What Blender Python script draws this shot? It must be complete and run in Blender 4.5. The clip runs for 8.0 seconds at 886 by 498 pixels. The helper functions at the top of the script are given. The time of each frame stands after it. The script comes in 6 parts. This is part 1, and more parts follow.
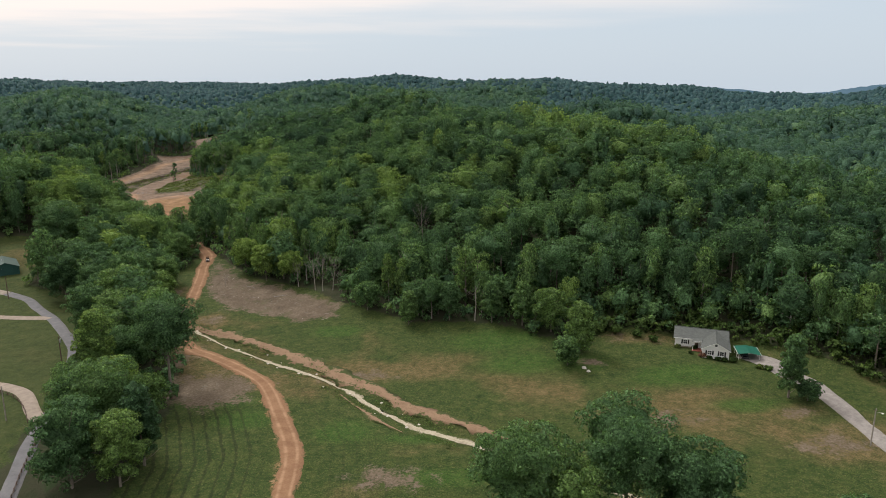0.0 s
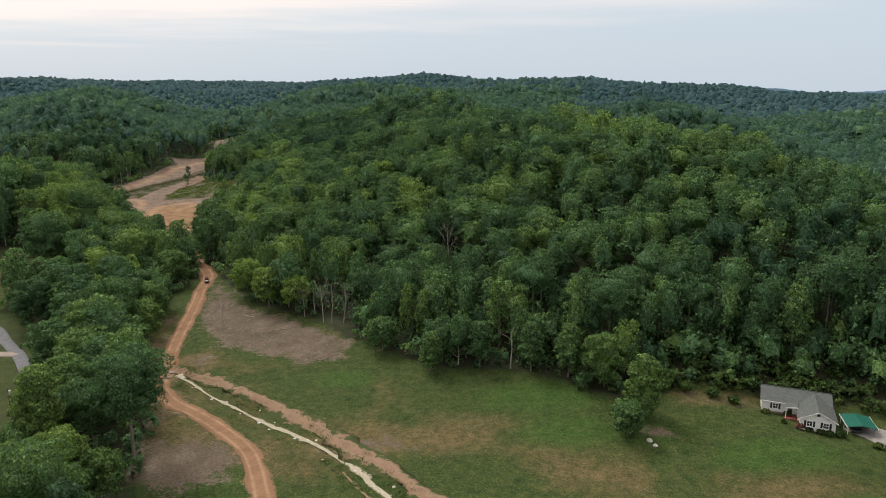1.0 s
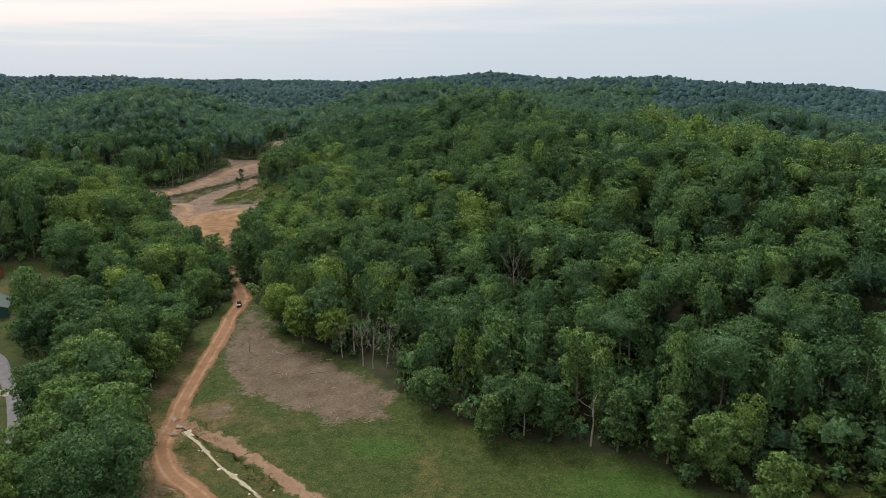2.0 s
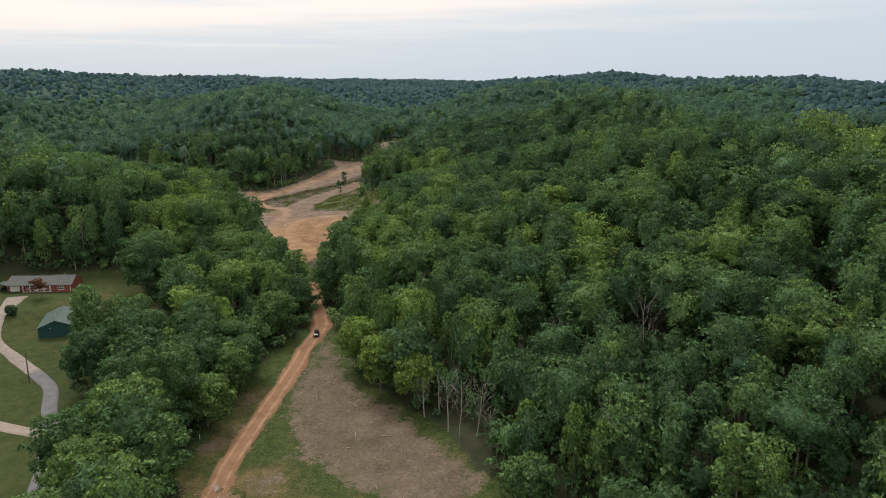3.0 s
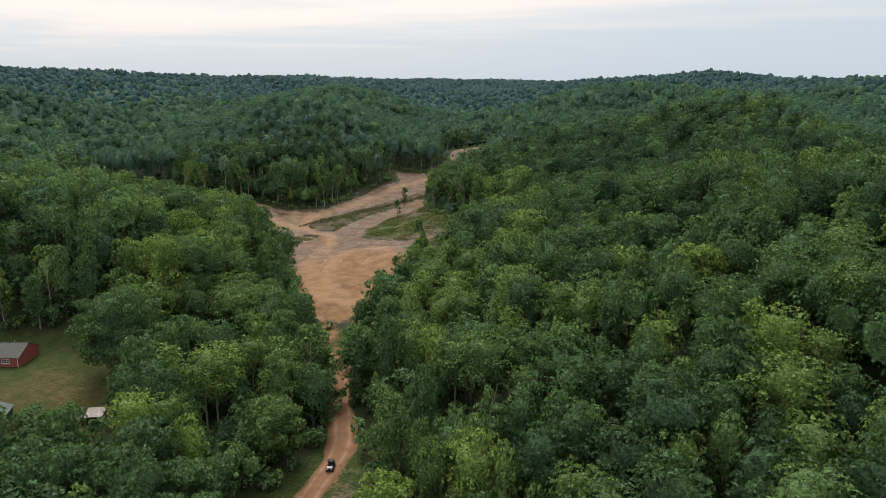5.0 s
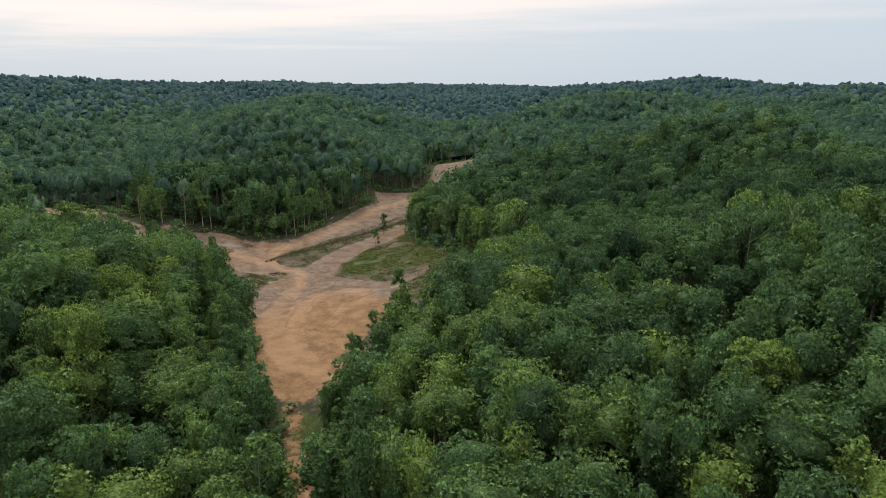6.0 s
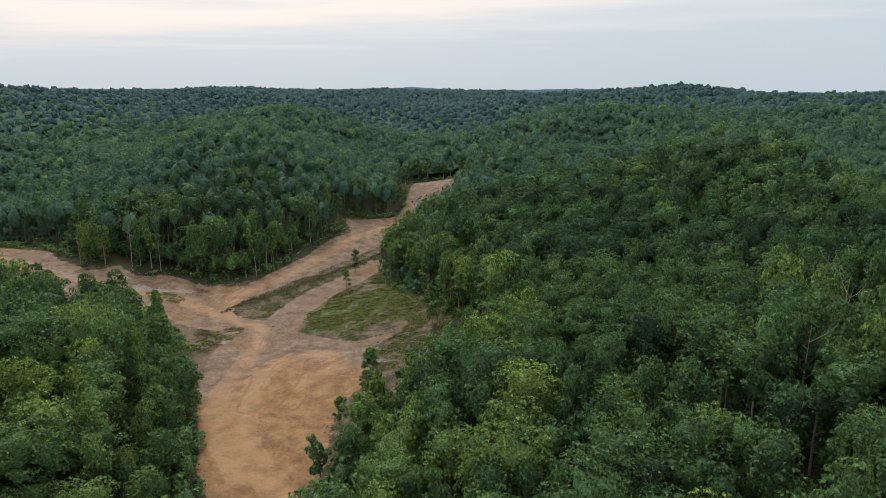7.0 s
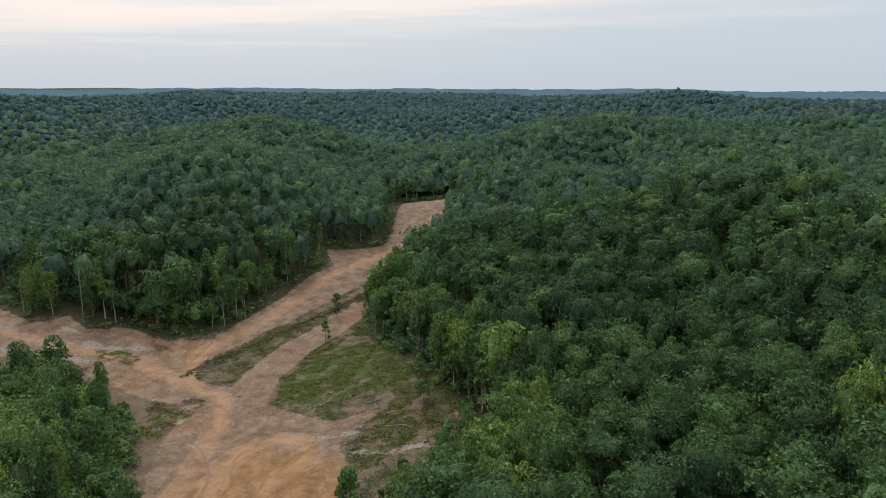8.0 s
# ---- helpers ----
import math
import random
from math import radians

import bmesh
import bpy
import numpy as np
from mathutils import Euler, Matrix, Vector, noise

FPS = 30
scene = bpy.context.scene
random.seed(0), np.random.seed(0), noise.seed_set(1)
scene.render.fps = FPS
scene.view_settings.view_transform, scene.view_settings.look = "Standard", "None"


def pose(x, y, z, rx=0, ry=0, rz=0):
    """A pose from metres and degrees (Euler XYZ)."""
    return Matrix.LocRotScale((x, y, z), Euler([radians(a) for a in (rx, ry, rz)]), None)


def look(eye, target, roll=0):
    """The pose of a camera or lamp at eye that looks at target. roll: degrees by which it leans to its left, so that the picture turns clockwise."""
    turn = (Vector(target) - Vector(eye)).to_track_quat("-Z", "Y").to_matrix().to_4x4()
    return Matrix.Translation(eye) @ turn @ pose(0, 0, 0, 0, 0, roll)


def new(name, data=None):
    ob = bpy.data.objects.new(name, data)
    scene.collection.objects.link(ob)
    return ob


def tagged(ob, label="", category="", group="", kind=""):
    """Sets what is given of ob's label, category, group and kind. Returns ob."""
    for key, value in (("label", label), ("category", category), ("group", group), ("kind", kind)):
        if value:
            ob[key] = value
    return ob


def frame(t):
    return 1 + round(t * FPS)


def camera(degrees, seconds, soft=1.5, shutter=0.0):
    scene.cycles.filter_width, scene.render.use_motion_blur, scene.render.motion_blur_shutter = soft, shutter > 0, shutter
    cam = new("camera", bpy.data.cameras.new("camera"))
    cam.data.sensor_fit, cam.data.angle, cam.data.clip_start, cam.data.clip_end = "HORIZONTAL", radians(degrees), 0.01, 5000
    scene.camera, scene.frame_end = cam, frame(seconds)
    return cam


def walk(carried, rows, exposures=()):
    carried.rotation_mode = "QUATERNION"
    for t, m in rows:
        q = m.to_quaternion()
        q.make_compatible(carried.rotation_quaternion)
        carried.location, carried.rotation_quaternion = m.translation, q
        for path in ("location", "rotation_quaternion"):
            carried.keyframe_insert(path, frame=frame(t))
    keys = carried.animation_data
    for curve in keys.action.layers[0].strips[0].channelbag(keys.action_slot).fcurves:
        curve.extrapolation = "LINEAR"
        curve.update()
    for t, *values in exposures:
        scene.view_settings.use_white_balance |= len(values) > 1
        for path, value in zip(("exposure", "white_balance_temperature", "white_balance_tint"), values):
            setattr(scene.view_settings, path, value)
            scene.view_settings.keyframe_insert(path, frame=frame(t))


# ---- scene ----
cam = camera(65.1, 8.0, soft=0.9)
METRES, EYE, TILT, LEAN, TURN = 300.0, 76.0, -13.2, 0.0, 0.0
ROWS = [
    (0.0, 0.0, 0.0, 0.0, -0.0, -0.0, 0.0),
    (0.5, -0.0012, 0.0605, 0.0145, 0.92, -0.04, -0.23),
    (1.0, -0.0026, 0.1208, 0.029, 2.24, -0.1, -0.57),
    (2.5, -0.0169, 0.3025, 0.0715, 11.5, -0.43, -2.92),
    (3.0, -0.0275, 0.362, 0.0851, 16.53, -0.76, -4.12),
    (3.5, -0.0418, 0.4207, 0.0988, 21.29, -1.18, -5.23),
    (4.0, -0.0609, 0.4775, 0.112, 22.55, -1.3, -5.52),
    (5.5, -0.1322, 0.6404, 0.1607, 22.45, -1.25, -5.35),
    (6.0, -0.1571, 0.6907, 0.19, 21.04, -1.05, -5.05),
    (6.5, -0.1812, 0.7413, 0.2194, 19.77, -0.94, -4.74),
    (7.0, -0.2045, 0.7921, 0.2495, 19.06, -0.92, -4.54),
    (7.5, -0.2269, 0.8431, 0.2803, 18.48, -0.97, -4.44),
    (8.0, -0.2481, 0.8951, 0.3123, 18.15, -1.08, -4.34),
]
walk(cam, [(t, pose(0, 0, EYE, TILT, LEAN, TURN) @ pose(METRES * x, METRES * y, METRES * z, 90 + pitch, roll, yaw)) for t, x, y, z, yaw, pitch, roll in ROWS],
     exposures=[(0.0, 0.0, 6390, 10), (5.5, 0.0, 6390, 10), (7.0, -0.06, 6390, 10), (8.0, -0.10, 6390, 10)])

# ---------------------------------------------------------------- world and sun
SUN_AZ, SUN_EL = radians(-42), radians(50)      # azimuth from +y, clockwise; height


def make_world():
    w = bpy.data.worlds.new("evening_sky")
    scene.world = w
    w.use_nodes = True
    nt = w.node_tree
    nt.nodes.clear()
    n, l = nt.nodes.new, nt.links.new
    out, mixs = n("ShaderNodeOutputWorld"), n("ShaderNodeMixShader")
    sky = n("ShaderNodeTexSky")
    sky.sky_type, sky.sun_disc = "NISHITA", False
    sky.sun_elevation, sky.sun_rotation = SUN_EL, SUN_AZ
    sky.air_density, sky.dust_density, sky.ozone_density = 1.2, 2.5, 1.5
    b1 = n("ShaderNodeBackground")
    b1.inputs[1].default_value = 0.10
    l(sky.outputs[0], b1.inputs[0])
    # a high cloud deck, flat overhead and running out to the horizon
    tc, sep = n("ShaderNodeTexCoord"), n("ShaderNodeSeparateXYZ")
    l(tc.outputs["Generated"], sep.inputs[0])
    zc = n("ShaderNodeMath"); zc.operation = "MAXIMUM"; zc.inputs[1].default_value = 0.03
    l(sep.outputs[2], zc.inputs[0])
    deck = n("ShaderNodeVectorMath"); deck.operation = "DIVIDE"
    comb = n("ShaderNodeCombineXYZ")
    for i in range(3):
        l(zc.outputs[0], comb.inputs[i])
    l(tc.outputs["Generated"], deck.inputs[0]); l(comb.outputs[0], deck.inputs[1])
    mp = n("ShaderNodeMapping"); mp.inputs["Scale"].default_value = (0.20, 0.26, 1.0); mp.inputs["Rotation"].default_value = (0, 0, radians(14))
    mp.inputs["Location"].default_value = (0.3, 0.55, 0)
    l(deck.outputs[0], mp.inputs[0])
    nz = n("ShaderNodeTexNoise"); nz.inputs["Scale"].default_value = 1.0; nz.inputs["Detail"].default_value = 5; nz.inputs["Roughness"].default_value = 0.5
    l(mp.outputs[0], nz.inputs["Vector"])
    ramp = n("ShaderNodeValToRGB")
    ramp.color_ramp.elements[0].position, ramp.color_ramp.elements[0].color = 0.33, (0.66, 0.69, 0.725, 1)
    ramp.color_ramp.elements[1].position, ramp.color_ramp.elements[1].color = 0.53, (0.84, 0.775, 0.745, 1)
    l(nz.outputs[0], ramp.inputs[0])
    # the deck thins into pale haze towards the horizon and is lit warm near the sun
    low = n("ShaderNodeMapRange"); low.interpolation_type = "SMOOTHSTEP"
    low.inputs["From Min"].default_value, low.inputs["From Max"].default_value = 0.062, 0.130
    wav = n("ShaderNodeMath"); wav.operation = "MULTIPLY_ADD"; wav.inputs[1].default_value = 0.07
    l(nz.outputs[0], wav.inputs[0]); l(sep.outputs[2], wav.inputs[2])
    wav2 = n("ShaderNodeMath"); wav2.operation = "SUBTRACT"; wav2.inputs[1].default_value = 0.035
    l(wav.outputs[0], wav2.inputs[0])
    west = n("ShaderNodeMath"); west.operation = "MULTIPLY_ADD"; west.inputs[1].default_value = -0.050
    l(sep.outputs[0], west.inputs[0]); l(wav2.outputs[0], west.inputs[2]); l(west.outputs[0], low.inputs[0])
    hz = n("ShaderNodeMixRGB"); hz.inputs[1].default_value = (0.55, 0.620, 0.688, 1)
    l(low.outputs[0], hz.inputs[0]); l(ramp.outputs[0], hz.inputs[2])
    glow = n("ShaderNodeVectorMath"); glow.operation = "DOT_PRODUCT"
    glow.inputs[1].default_value = (math.sin(SUN_AZ) * math.cos(SUN_EL), math.cos(SUN_AZ) * math.cos(SUN_EL), math.sin(SUN_EL))
    l(tc.outputs["Generated"], glow.inputs[0])
    gr = n("ShaderNodeMapRange"); gr.interpolation_type = "SMOOTHSTEP"
    gr.inputs["From Min"].default_value, gr.inputs["From Max"].default_value = 0.50, 1.0
    gr.inputs["To Min"].default_value, gr.inputs["To Max"].default_value = 0.0, 1.0
    l(glow.outputs["Value"], gr.inputs[0])
    warm = n("ShaderNodeMixRGB"); warm.blend_type = "MULTIPLY"; warm.inputs[2].default_value = (1.36, 1.20, 1.10, 1)
    l(gr.outputs[0], warm.inputs[0]); l(hz.outputs[0], warm.inputs[1])
    rise = n("ShaderNodeMapRange"); rise.interpolation_type = "SMOOTHSTEP"
    rise.inputs["From Min"].default_value, rise.inputs["From Max"].default_value = 0.16, 0.95
    rise.inputs["To Min"].default_value, rise.inputs["To Max"].default_value = 1.19, 1.50
    l(sep.outputs[2], rise.inputs[0])
    b2 = n("ShaderNodeBackground"); l(rise.outputs[0], b2.inputs[1])
    l(warm.outputs[0], b2.inputs[0])
    mixs.inputs[0].default_value = 0.86
    l(b1.outputs[0], mixs.inputs[1]); l(b2.outputs[0], mixs.inputs[2]); l(mixs.outputs[0], out.inputs[0])


make_world()
sun = new("sun", bpy.data.lights.new("sun", "SUN"))
sun.data.energy, sun.data.angle, sun.data.color = 2.2, radians(18), (1.0, 0.95, 0.88)
sun.matrix_world = look((200 * math.sin(SUN_AZ) * math.cos(SUN_EL), 200 * math.cos(SUN_AZ) * math.cos(SUN_EL), 200 * math.sin(SUN_EL)), (0, 0, 0))


# ---------------------------------------------------------------- materials
def nodes_of(name):
    m = bpy.data.materials.new(name)
    m.use_nodes = True
    nt = m.node_tree
    return m, nt, nt.nodes["Principled BSDF"]


def noise_node(nt, scale, detail=4.0, rough=0.55, vec=None, stretch=None):
    z = nt.nodes.new("ShaderNodeTexNoise")
    z.inputs["Scale"].default_value, z.inputs["Detail"].default_value, z.inputs["Roughness"].default_value = scale, detail, rough
    src = vec or nt.nodes.new("ShaderNodeTexCoord").outputs["Object"]
    if stretch:
        mp = nt.nodes.new("ShaderNodeMapping")
        mp.inputs["Scale"].default_value = stretch
        nt.links.new(src, mp.inputs[0])
        src = mp.outputs[0]
    nt.links.new(src, z.inputs["Vector"])
    return z.outputs[0]


def ramp_node(nt, fac, stops):
    r = nt.nodes.new("ShaderNodeValToRGB")
    el = r.color_ramp.elements
    while len(el) < len(stops):
        el.new(0.5)
    for e, (p, c) in zip(el, stops):
        e.position, e.color = p, (*c, 1)
    nt.links.new(fac, r.inputs[0])
    return r.outputs[0]


def mix_node(nt, fac, a, b, blend="MIX"):
    m = nt.nodes.new("ShaderNodeMixRGB")
    m.blend_type = blend
    for i, v in ((0, fac), (1, a), (2, b)):
        if isinstance(v, (int, float)):
            m.inputs[i].default_value = v
        elif isinstance(v, tuple):
            m.inputs[i].default_value = (*v, 1)
        else:
            nt.links.new(v, m.inputs[i])
    return m.outputs[0]


def math_node(nt, op, a, b=0.0, c=None):
    m = nt.nodes.new("ShaderNodeMath")
    m.operation = op
    for i, v in enumerate((a, b) if c is None else (a, b, c)):
        if isinstance(v, (int, float)):
            m.inputs[i].default_value = v
        else:
            nt.links.new(v, m.inputs[i])
    return m.outputs[0]


def range_node(nt, v, a, b, lo=0.0, hi=1.0):
    m = nt.nodes.new("ShaderNodeMapRange")
    m.interpolation_type = "SMOOTHSTEP"
    for i, q in enumerate((a, b, lo, hi)):
        m.inputs[i + 1].default_value = q
    nt.links.new(v, m.inputs[0])
    return m.outputs[0]


def attr_node(nt, name):
    a = nt.nodes.new("ShaderNodeAttribute")
    a.attribute_name = name
    return a.outputs["Fac"]


def bump_node(nt, bsdf, height, strength, distance):
    b = nt.nodes.new("ShaderNodeBump")
    b.inputs["Strength"].default_value, b.inputs["Distance"].default_value = strength, distance
    nt.links.new(height, b.inputs["Height"])
    nt.links.new(b.outputs[0], bsdf.inputs["Normal"])


def plain(name, a, b, scale=3.0, rough=0.8, metal=0.0, bump=0.2, stretch=None, detail=5.0):
    """A surface that wanders between two shades at two scales, with fine relief."""
    m, nt, p = nodes_of(name)
    n1 = noise_node(nt, scale, detail, 0.6, stretch=stretch)
    n2 = noise_node(nt, scale * 6.5, 3, 0.6, stretch=stretch)
    f = math_node(nt, "ADD", math_node(nt, "MULTIPLY", n1, 0.65), math_node(nt, "MULTIPLY", n2, 0.35))
    nt.links.new(ramp_node(nt, f, ((0.32, a), (0.68, b))), p.inputs["Base Color"])
    p.inputs["Roughness"].default_value, p.inputs["Metallic"].default_value = rough, metal
    p.inputs["Specular IOR Level"].default_value = 0.3
    if bump:
        bump_node(nt, p, n2, bump, 0.03)
    return m


def foliage(name, dark, mid, light, through_light=0.22, vary=1.0, grain=1.9, patchy=0.5):
    """Leaves: tree by tree from the attribute 'tint' and the object, leaf by leaf from the island."""
    m, nt, p = nodes_of(name)
    geo = nt.nodes.new("ShaderNodeNewGeometry")
    obj = nt.nodes.new("ShaderNodeObjectInfo")
    t = math_node(nt, "ADD", attr_node(nt, "tint"), math_node(nt, "MULTIPLY", math_node(nt, "SUBTRACT", obj.outputs["Random"], 0.5), 0.34))
    isl = math_node(nt, "MULTIPLY", math_node(nt, "SUBTRACT", geo.outputs["Random Per Island"], 0.5), 0.18 * vary)
    big = math_node(nt, "MULTIPLY", math_node(nt, "SUBTRACT", noise_node(nt, 0.5, 2), 0.5), 0.25)
    f = math_node(nt, "ADD", math_node(nt, "ADD", t, isl), big)
    c = ramp_node(nt, f, ((0.0, dark), (0.5, mid), (1.0, light)))
    sprays = noise_node(nt, grain, 3, 0.7)
    val = math_node(nt, "MULTIPLY_ADD", geo.outputs["Random Per Island"], 0.62 * vary, 1.04 - 0.31 * vary)
    val = math_node(nt, "MULTIPLY", val, range_node(nt, sprays, 0.34, 0.66, 1 - patchy, 1 + patchy))
    bump_node(nt, p, sprays, 1.7 * patchy, 0.9 / grain)
    vv = nt.nodes.new("ShaderNodeVectorMath")
    vv.operation = "SCALE"
    nt.links.new(c, vv.inputs[0]); nt.links.new(val, vv.inputs["Scale"])
    c = vv.outputs[0]
    nt.links.new(c, p.inputs["Base Color"])
    p.inputs["Roughness"].default_value, p.inputs["Specular IOR Level"].default_value = 0.7, 0.12
    tr = nt.nodes.new("ShaderNodeBsdfTranslucent")
    nt.links.new(mix_node(nt, 1.0, c, (1.0, 1.0, 0.55), "MULTIPLY"), tr.inputs[0])
    mx = nt.nodes.new("ShaderNodeMixShader")
    mx.inputs[0].default_value = through_light
    nt.links.new(p.outputs[0], mx.inputs[1]); nt.links.new(tr.outputs[0], mx.inputs[2])
    nt.links.new(mx.outputs[0], nt.nodes["Material Output"].inputs[0])
    return m


M_LEAF = foliage("broadleaf_foliage", (0.050, 0.108, 0.058), (0.104, 0.198, 0.084), (0.208, 0.318, 0.084), 0.42)
# hillside leaves: a little blue haze is painted into the base colours
M_BACK_HAZED = foliage("hazed_hillside_foliage", (0.060, 0.126, 0.098), (0.098, 0.194, 0.121), (0.186, 0.292, 0.110), 0.46, 0.4, 1.2, 0.36)
# ridge leaves: more haze painted in, bluer and lower in contrast
M_FAR_HAZED = foliage("hazed_far_foliage", (0.046, 0.104, 0.118), (0.062, 0.136, 0.140), (0.096, 0.186, 0.148), 0.42, 0.3, 0.8, 0.32)
M_WEED = foliage("weed_leaves", (0.036, 0.066, 0.018), (0.064, 0.112, 0.026), (0.130, 0.160, 0.040))
M_RUST = foliage("russet_leaves", (0.13, 0.066, 0.045), (0.19, 0.10, 0.066), (0.24, 0.14, 0.09))
M_BARK = plain("grey_bark", (0.11, 0.09, 0.07), (0.26, 0.23, 0.19), 2.5, 0.9, bump=0.5, stretch=(3, 3, 0.6))
M_PALE = plain("bleached_wood", (0.20, 0.18, 0.155), (0.36, 0.33, 0.29), 2.5, 0.85, bump=0.4, stretch=(3, 3, 0.6))


def rutted(name, a, b, pale, verge, rag_in=0.80, rag_out=0.98, rag_wide=1.2):
    """A dirt surface with two paler wheel ruts and a ragged, overgrown verge, from the attribute 'across'."""
    m, nt, p = nodes_of(name)
    n1, n2 = noise_node(nt, 0.35, 6, 0.65), noise_node(nt, 2.4, 4, 0.65)
    c = ramp_node(nt, math_node(nt, "ADD", math_node(nt, "MULTIPLY", n1, 0.6), math_node(nt, "MULTIPLY", n2, 0.4)), ((0.32, a), (0.68, b)))
    ac = math_node(nt, "ABSOLUTE", attr_node(nt, "across"))
    rut = math_node(nt, "MULTIPLY", range_node(nt, math_node(nt, "ABSOLUTE", math_node(nt, "SUBTRACT", ac, 0.45)), 0.20, 0.02), range_node(nt, n1, 0.35, 0.6, 0.15, 0.75))
    c = mix_node(nt, rut, c, pale)
    rag = math_node(nt, "ADD", ac, math_node(nt, "ADD", math_node(nt, "MULTIPLY", math_node(nt, "SUBTRACT", n1, 0.5), rag_wide), math_node(nt, "MULTIPLY", math_node(nt, "SUBTRACT", n2, 0.5), 0.7)))
    c = mix_node(nt, range_node(nt, rag, rag_in, rag_out), c, verge)
    nt.links.new(c, p.inputs["Base Color"])
    p.inputs["Roughness"].default_value, p.inputs["Specular IOR Level"].default_value = 0.95, 0.15
    bump_node(nt, p, n2, 0.6, 0.08)
    return m


M_ROAD = rutted("rutted_clay_road", (0.175, 0.098, 0.054), (0.285, 0.172, 0.100), (0.36, 0.235, 0.142), (0.090, 0.086, 0.036))
M_BANK = rutted("washed_clay_bank", (0.160, 0.105, 0.066), (0.310, 0.215, 0.140), (0.27, 0.19, 0.125), (0.056, 0.072, 0.024), 0.40, 0.74, 2.8)
M_BED = rutted("pale_creek_bed", (0.22, 0.195, 0.132), (0.50, 0.46, 0.355), (0.44, 0.40, 0.305), (0.070, 0.088, 0.030), 0.48, 0.80, 2.2)
M_CLOD = plain("dark_earth", (0.045, 0.034, 0.024), (0.120, 0.086, 0.058), 1.5, 0.95, bump=0.6)
M_STONE = plain("pale_creek_gravel", (0.24, 0.215, 0.145), (0.52, 0.48, 0.37), 0.6, 0.9, bump=0.7)
M_GRAVEL = plain("grey_gravel", (0.17, 0.16, 0.148), (0.31, 0.293, 0.27), 0.8, 0.9, bump=0.5)
M_BEIGE = plain("beige_gravel", (0.18, 0.155, 0.13), (0.31, 0.275, 0.235), 0.6, 0.9, bump=0.5)
M_TAR = plain("worn_asphalt", (0.104, 0.107, 0.113), (0.170, 0.173, 0.180), 0.5, 0.85, bump=0.3)
M_CONC = plain("tan_concrete", (0.21, 0.175, 0.14), (0.33, 0.285, 0.235), 0.7, 0.85, bump=0.2)
M_SHING = plain("grey_shingles", (0.070, 0.080, 0.076), (0.125, 0.138, 0.130), 1.1, 0.85, bump=0.4, stretch=(1, 1, 4))
M_SIDING = plain("white_siding", (0.68, 0.68, 0.66), (0.80, 0.80, 0.78), 0.8, 0.6, bump=0.1, stretch=(0.5, 0.5, 4))
M_TRIM = plain("white_trim_paint", (0.72, 0.72, 0.70), (0.82, 0.82, 0.80), 2.0, 0.5, bump=0.05)
M_SHUT = plain("black_shutter_paint", (0.012, 0.014, 0.016), (0.03, 0.032, 0.035), 4, 0.5, bump=0.1)
M_BRICK = plain("red_brick", (0.20, 0.055, 0.045), (0.33, 0.10, 0.075), 1.4, 0.85, bump=0.3)
M_GREENM = plain("green_sheet_metal", (0.012, 0.090, 0.062), (0.024, 0.140, 0.100), 0.8, 0.4, 0.0, bump=0.05)
M_BARNW = plain("dark_green_metal_siding", (0.015, 0.055, 0.050), (0.028, 0.085, 0.075), 0.7, 0.45, bump=0.05)
M_BARNR = plain("weathered_green_roof", (0.040, 0.074, 0.064), (0.068, 0.112, 0.098), 0.5, 0.5, bump=0.05)
M_WOOD = plain("weathered_brown_wood", (0.065, 0.045, 0.035), (0.15, 0.11, 0.085), 2.0, 0.85, bump=0.3, stretch=(4, 4, 0.5))
M_BLACK = plain("black_rubber", (0.012, 0.012, 0.012), (0.028, 0.028, 0.027), 5, 0.85, bump=0.2)
M_CAR = plain("dark_car_paint", (0.02, 0.022, 0.026), (0.035, 0.037, 0.042), 2, 0.25, bump=0)
M_STEEL = plain("galvanised_steel", (0.36, 0.37, 0.38), (0.52, 0.53, 0.54), 3, 0.45, 0.6, bump=0.05)
M_LAMP = plain("milky_lamp_cover", (0.66, 0.68, 0.68), (0.80, 0.81, 0.80), 3, 0.35, bump=0)


def glass_material():
    m, nt, p = nodes_of("window_glass")
    p.inputs["Base Color"].default_value = (0.03, 0.035, 0.04, 1)
    p.inputs["Roughness"].default_value, p.inputs["Specular IOR Level"].default_value = 0.05, 0.6
    return m


M_GLASS = glass_material()


def hazed_land_material():
    m, nt, p = nodes_of("hazed_glowing_hills")
    # haze over the hills is painted as blue base colour
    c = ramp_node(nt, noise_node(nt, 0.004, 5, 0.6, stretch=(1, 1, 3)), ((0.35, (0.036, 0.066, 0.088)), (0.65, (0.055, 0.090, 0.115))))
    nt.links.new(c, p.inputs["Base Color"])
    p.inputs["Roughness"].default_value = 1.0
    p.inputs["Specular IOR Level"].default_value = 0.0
    # a faint blue glow stands in for light scattered by the haze
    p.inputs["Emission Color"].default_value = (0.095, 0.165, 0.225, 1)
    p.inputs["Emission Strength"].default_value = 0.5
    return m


M_DIST = hazed_land_material()


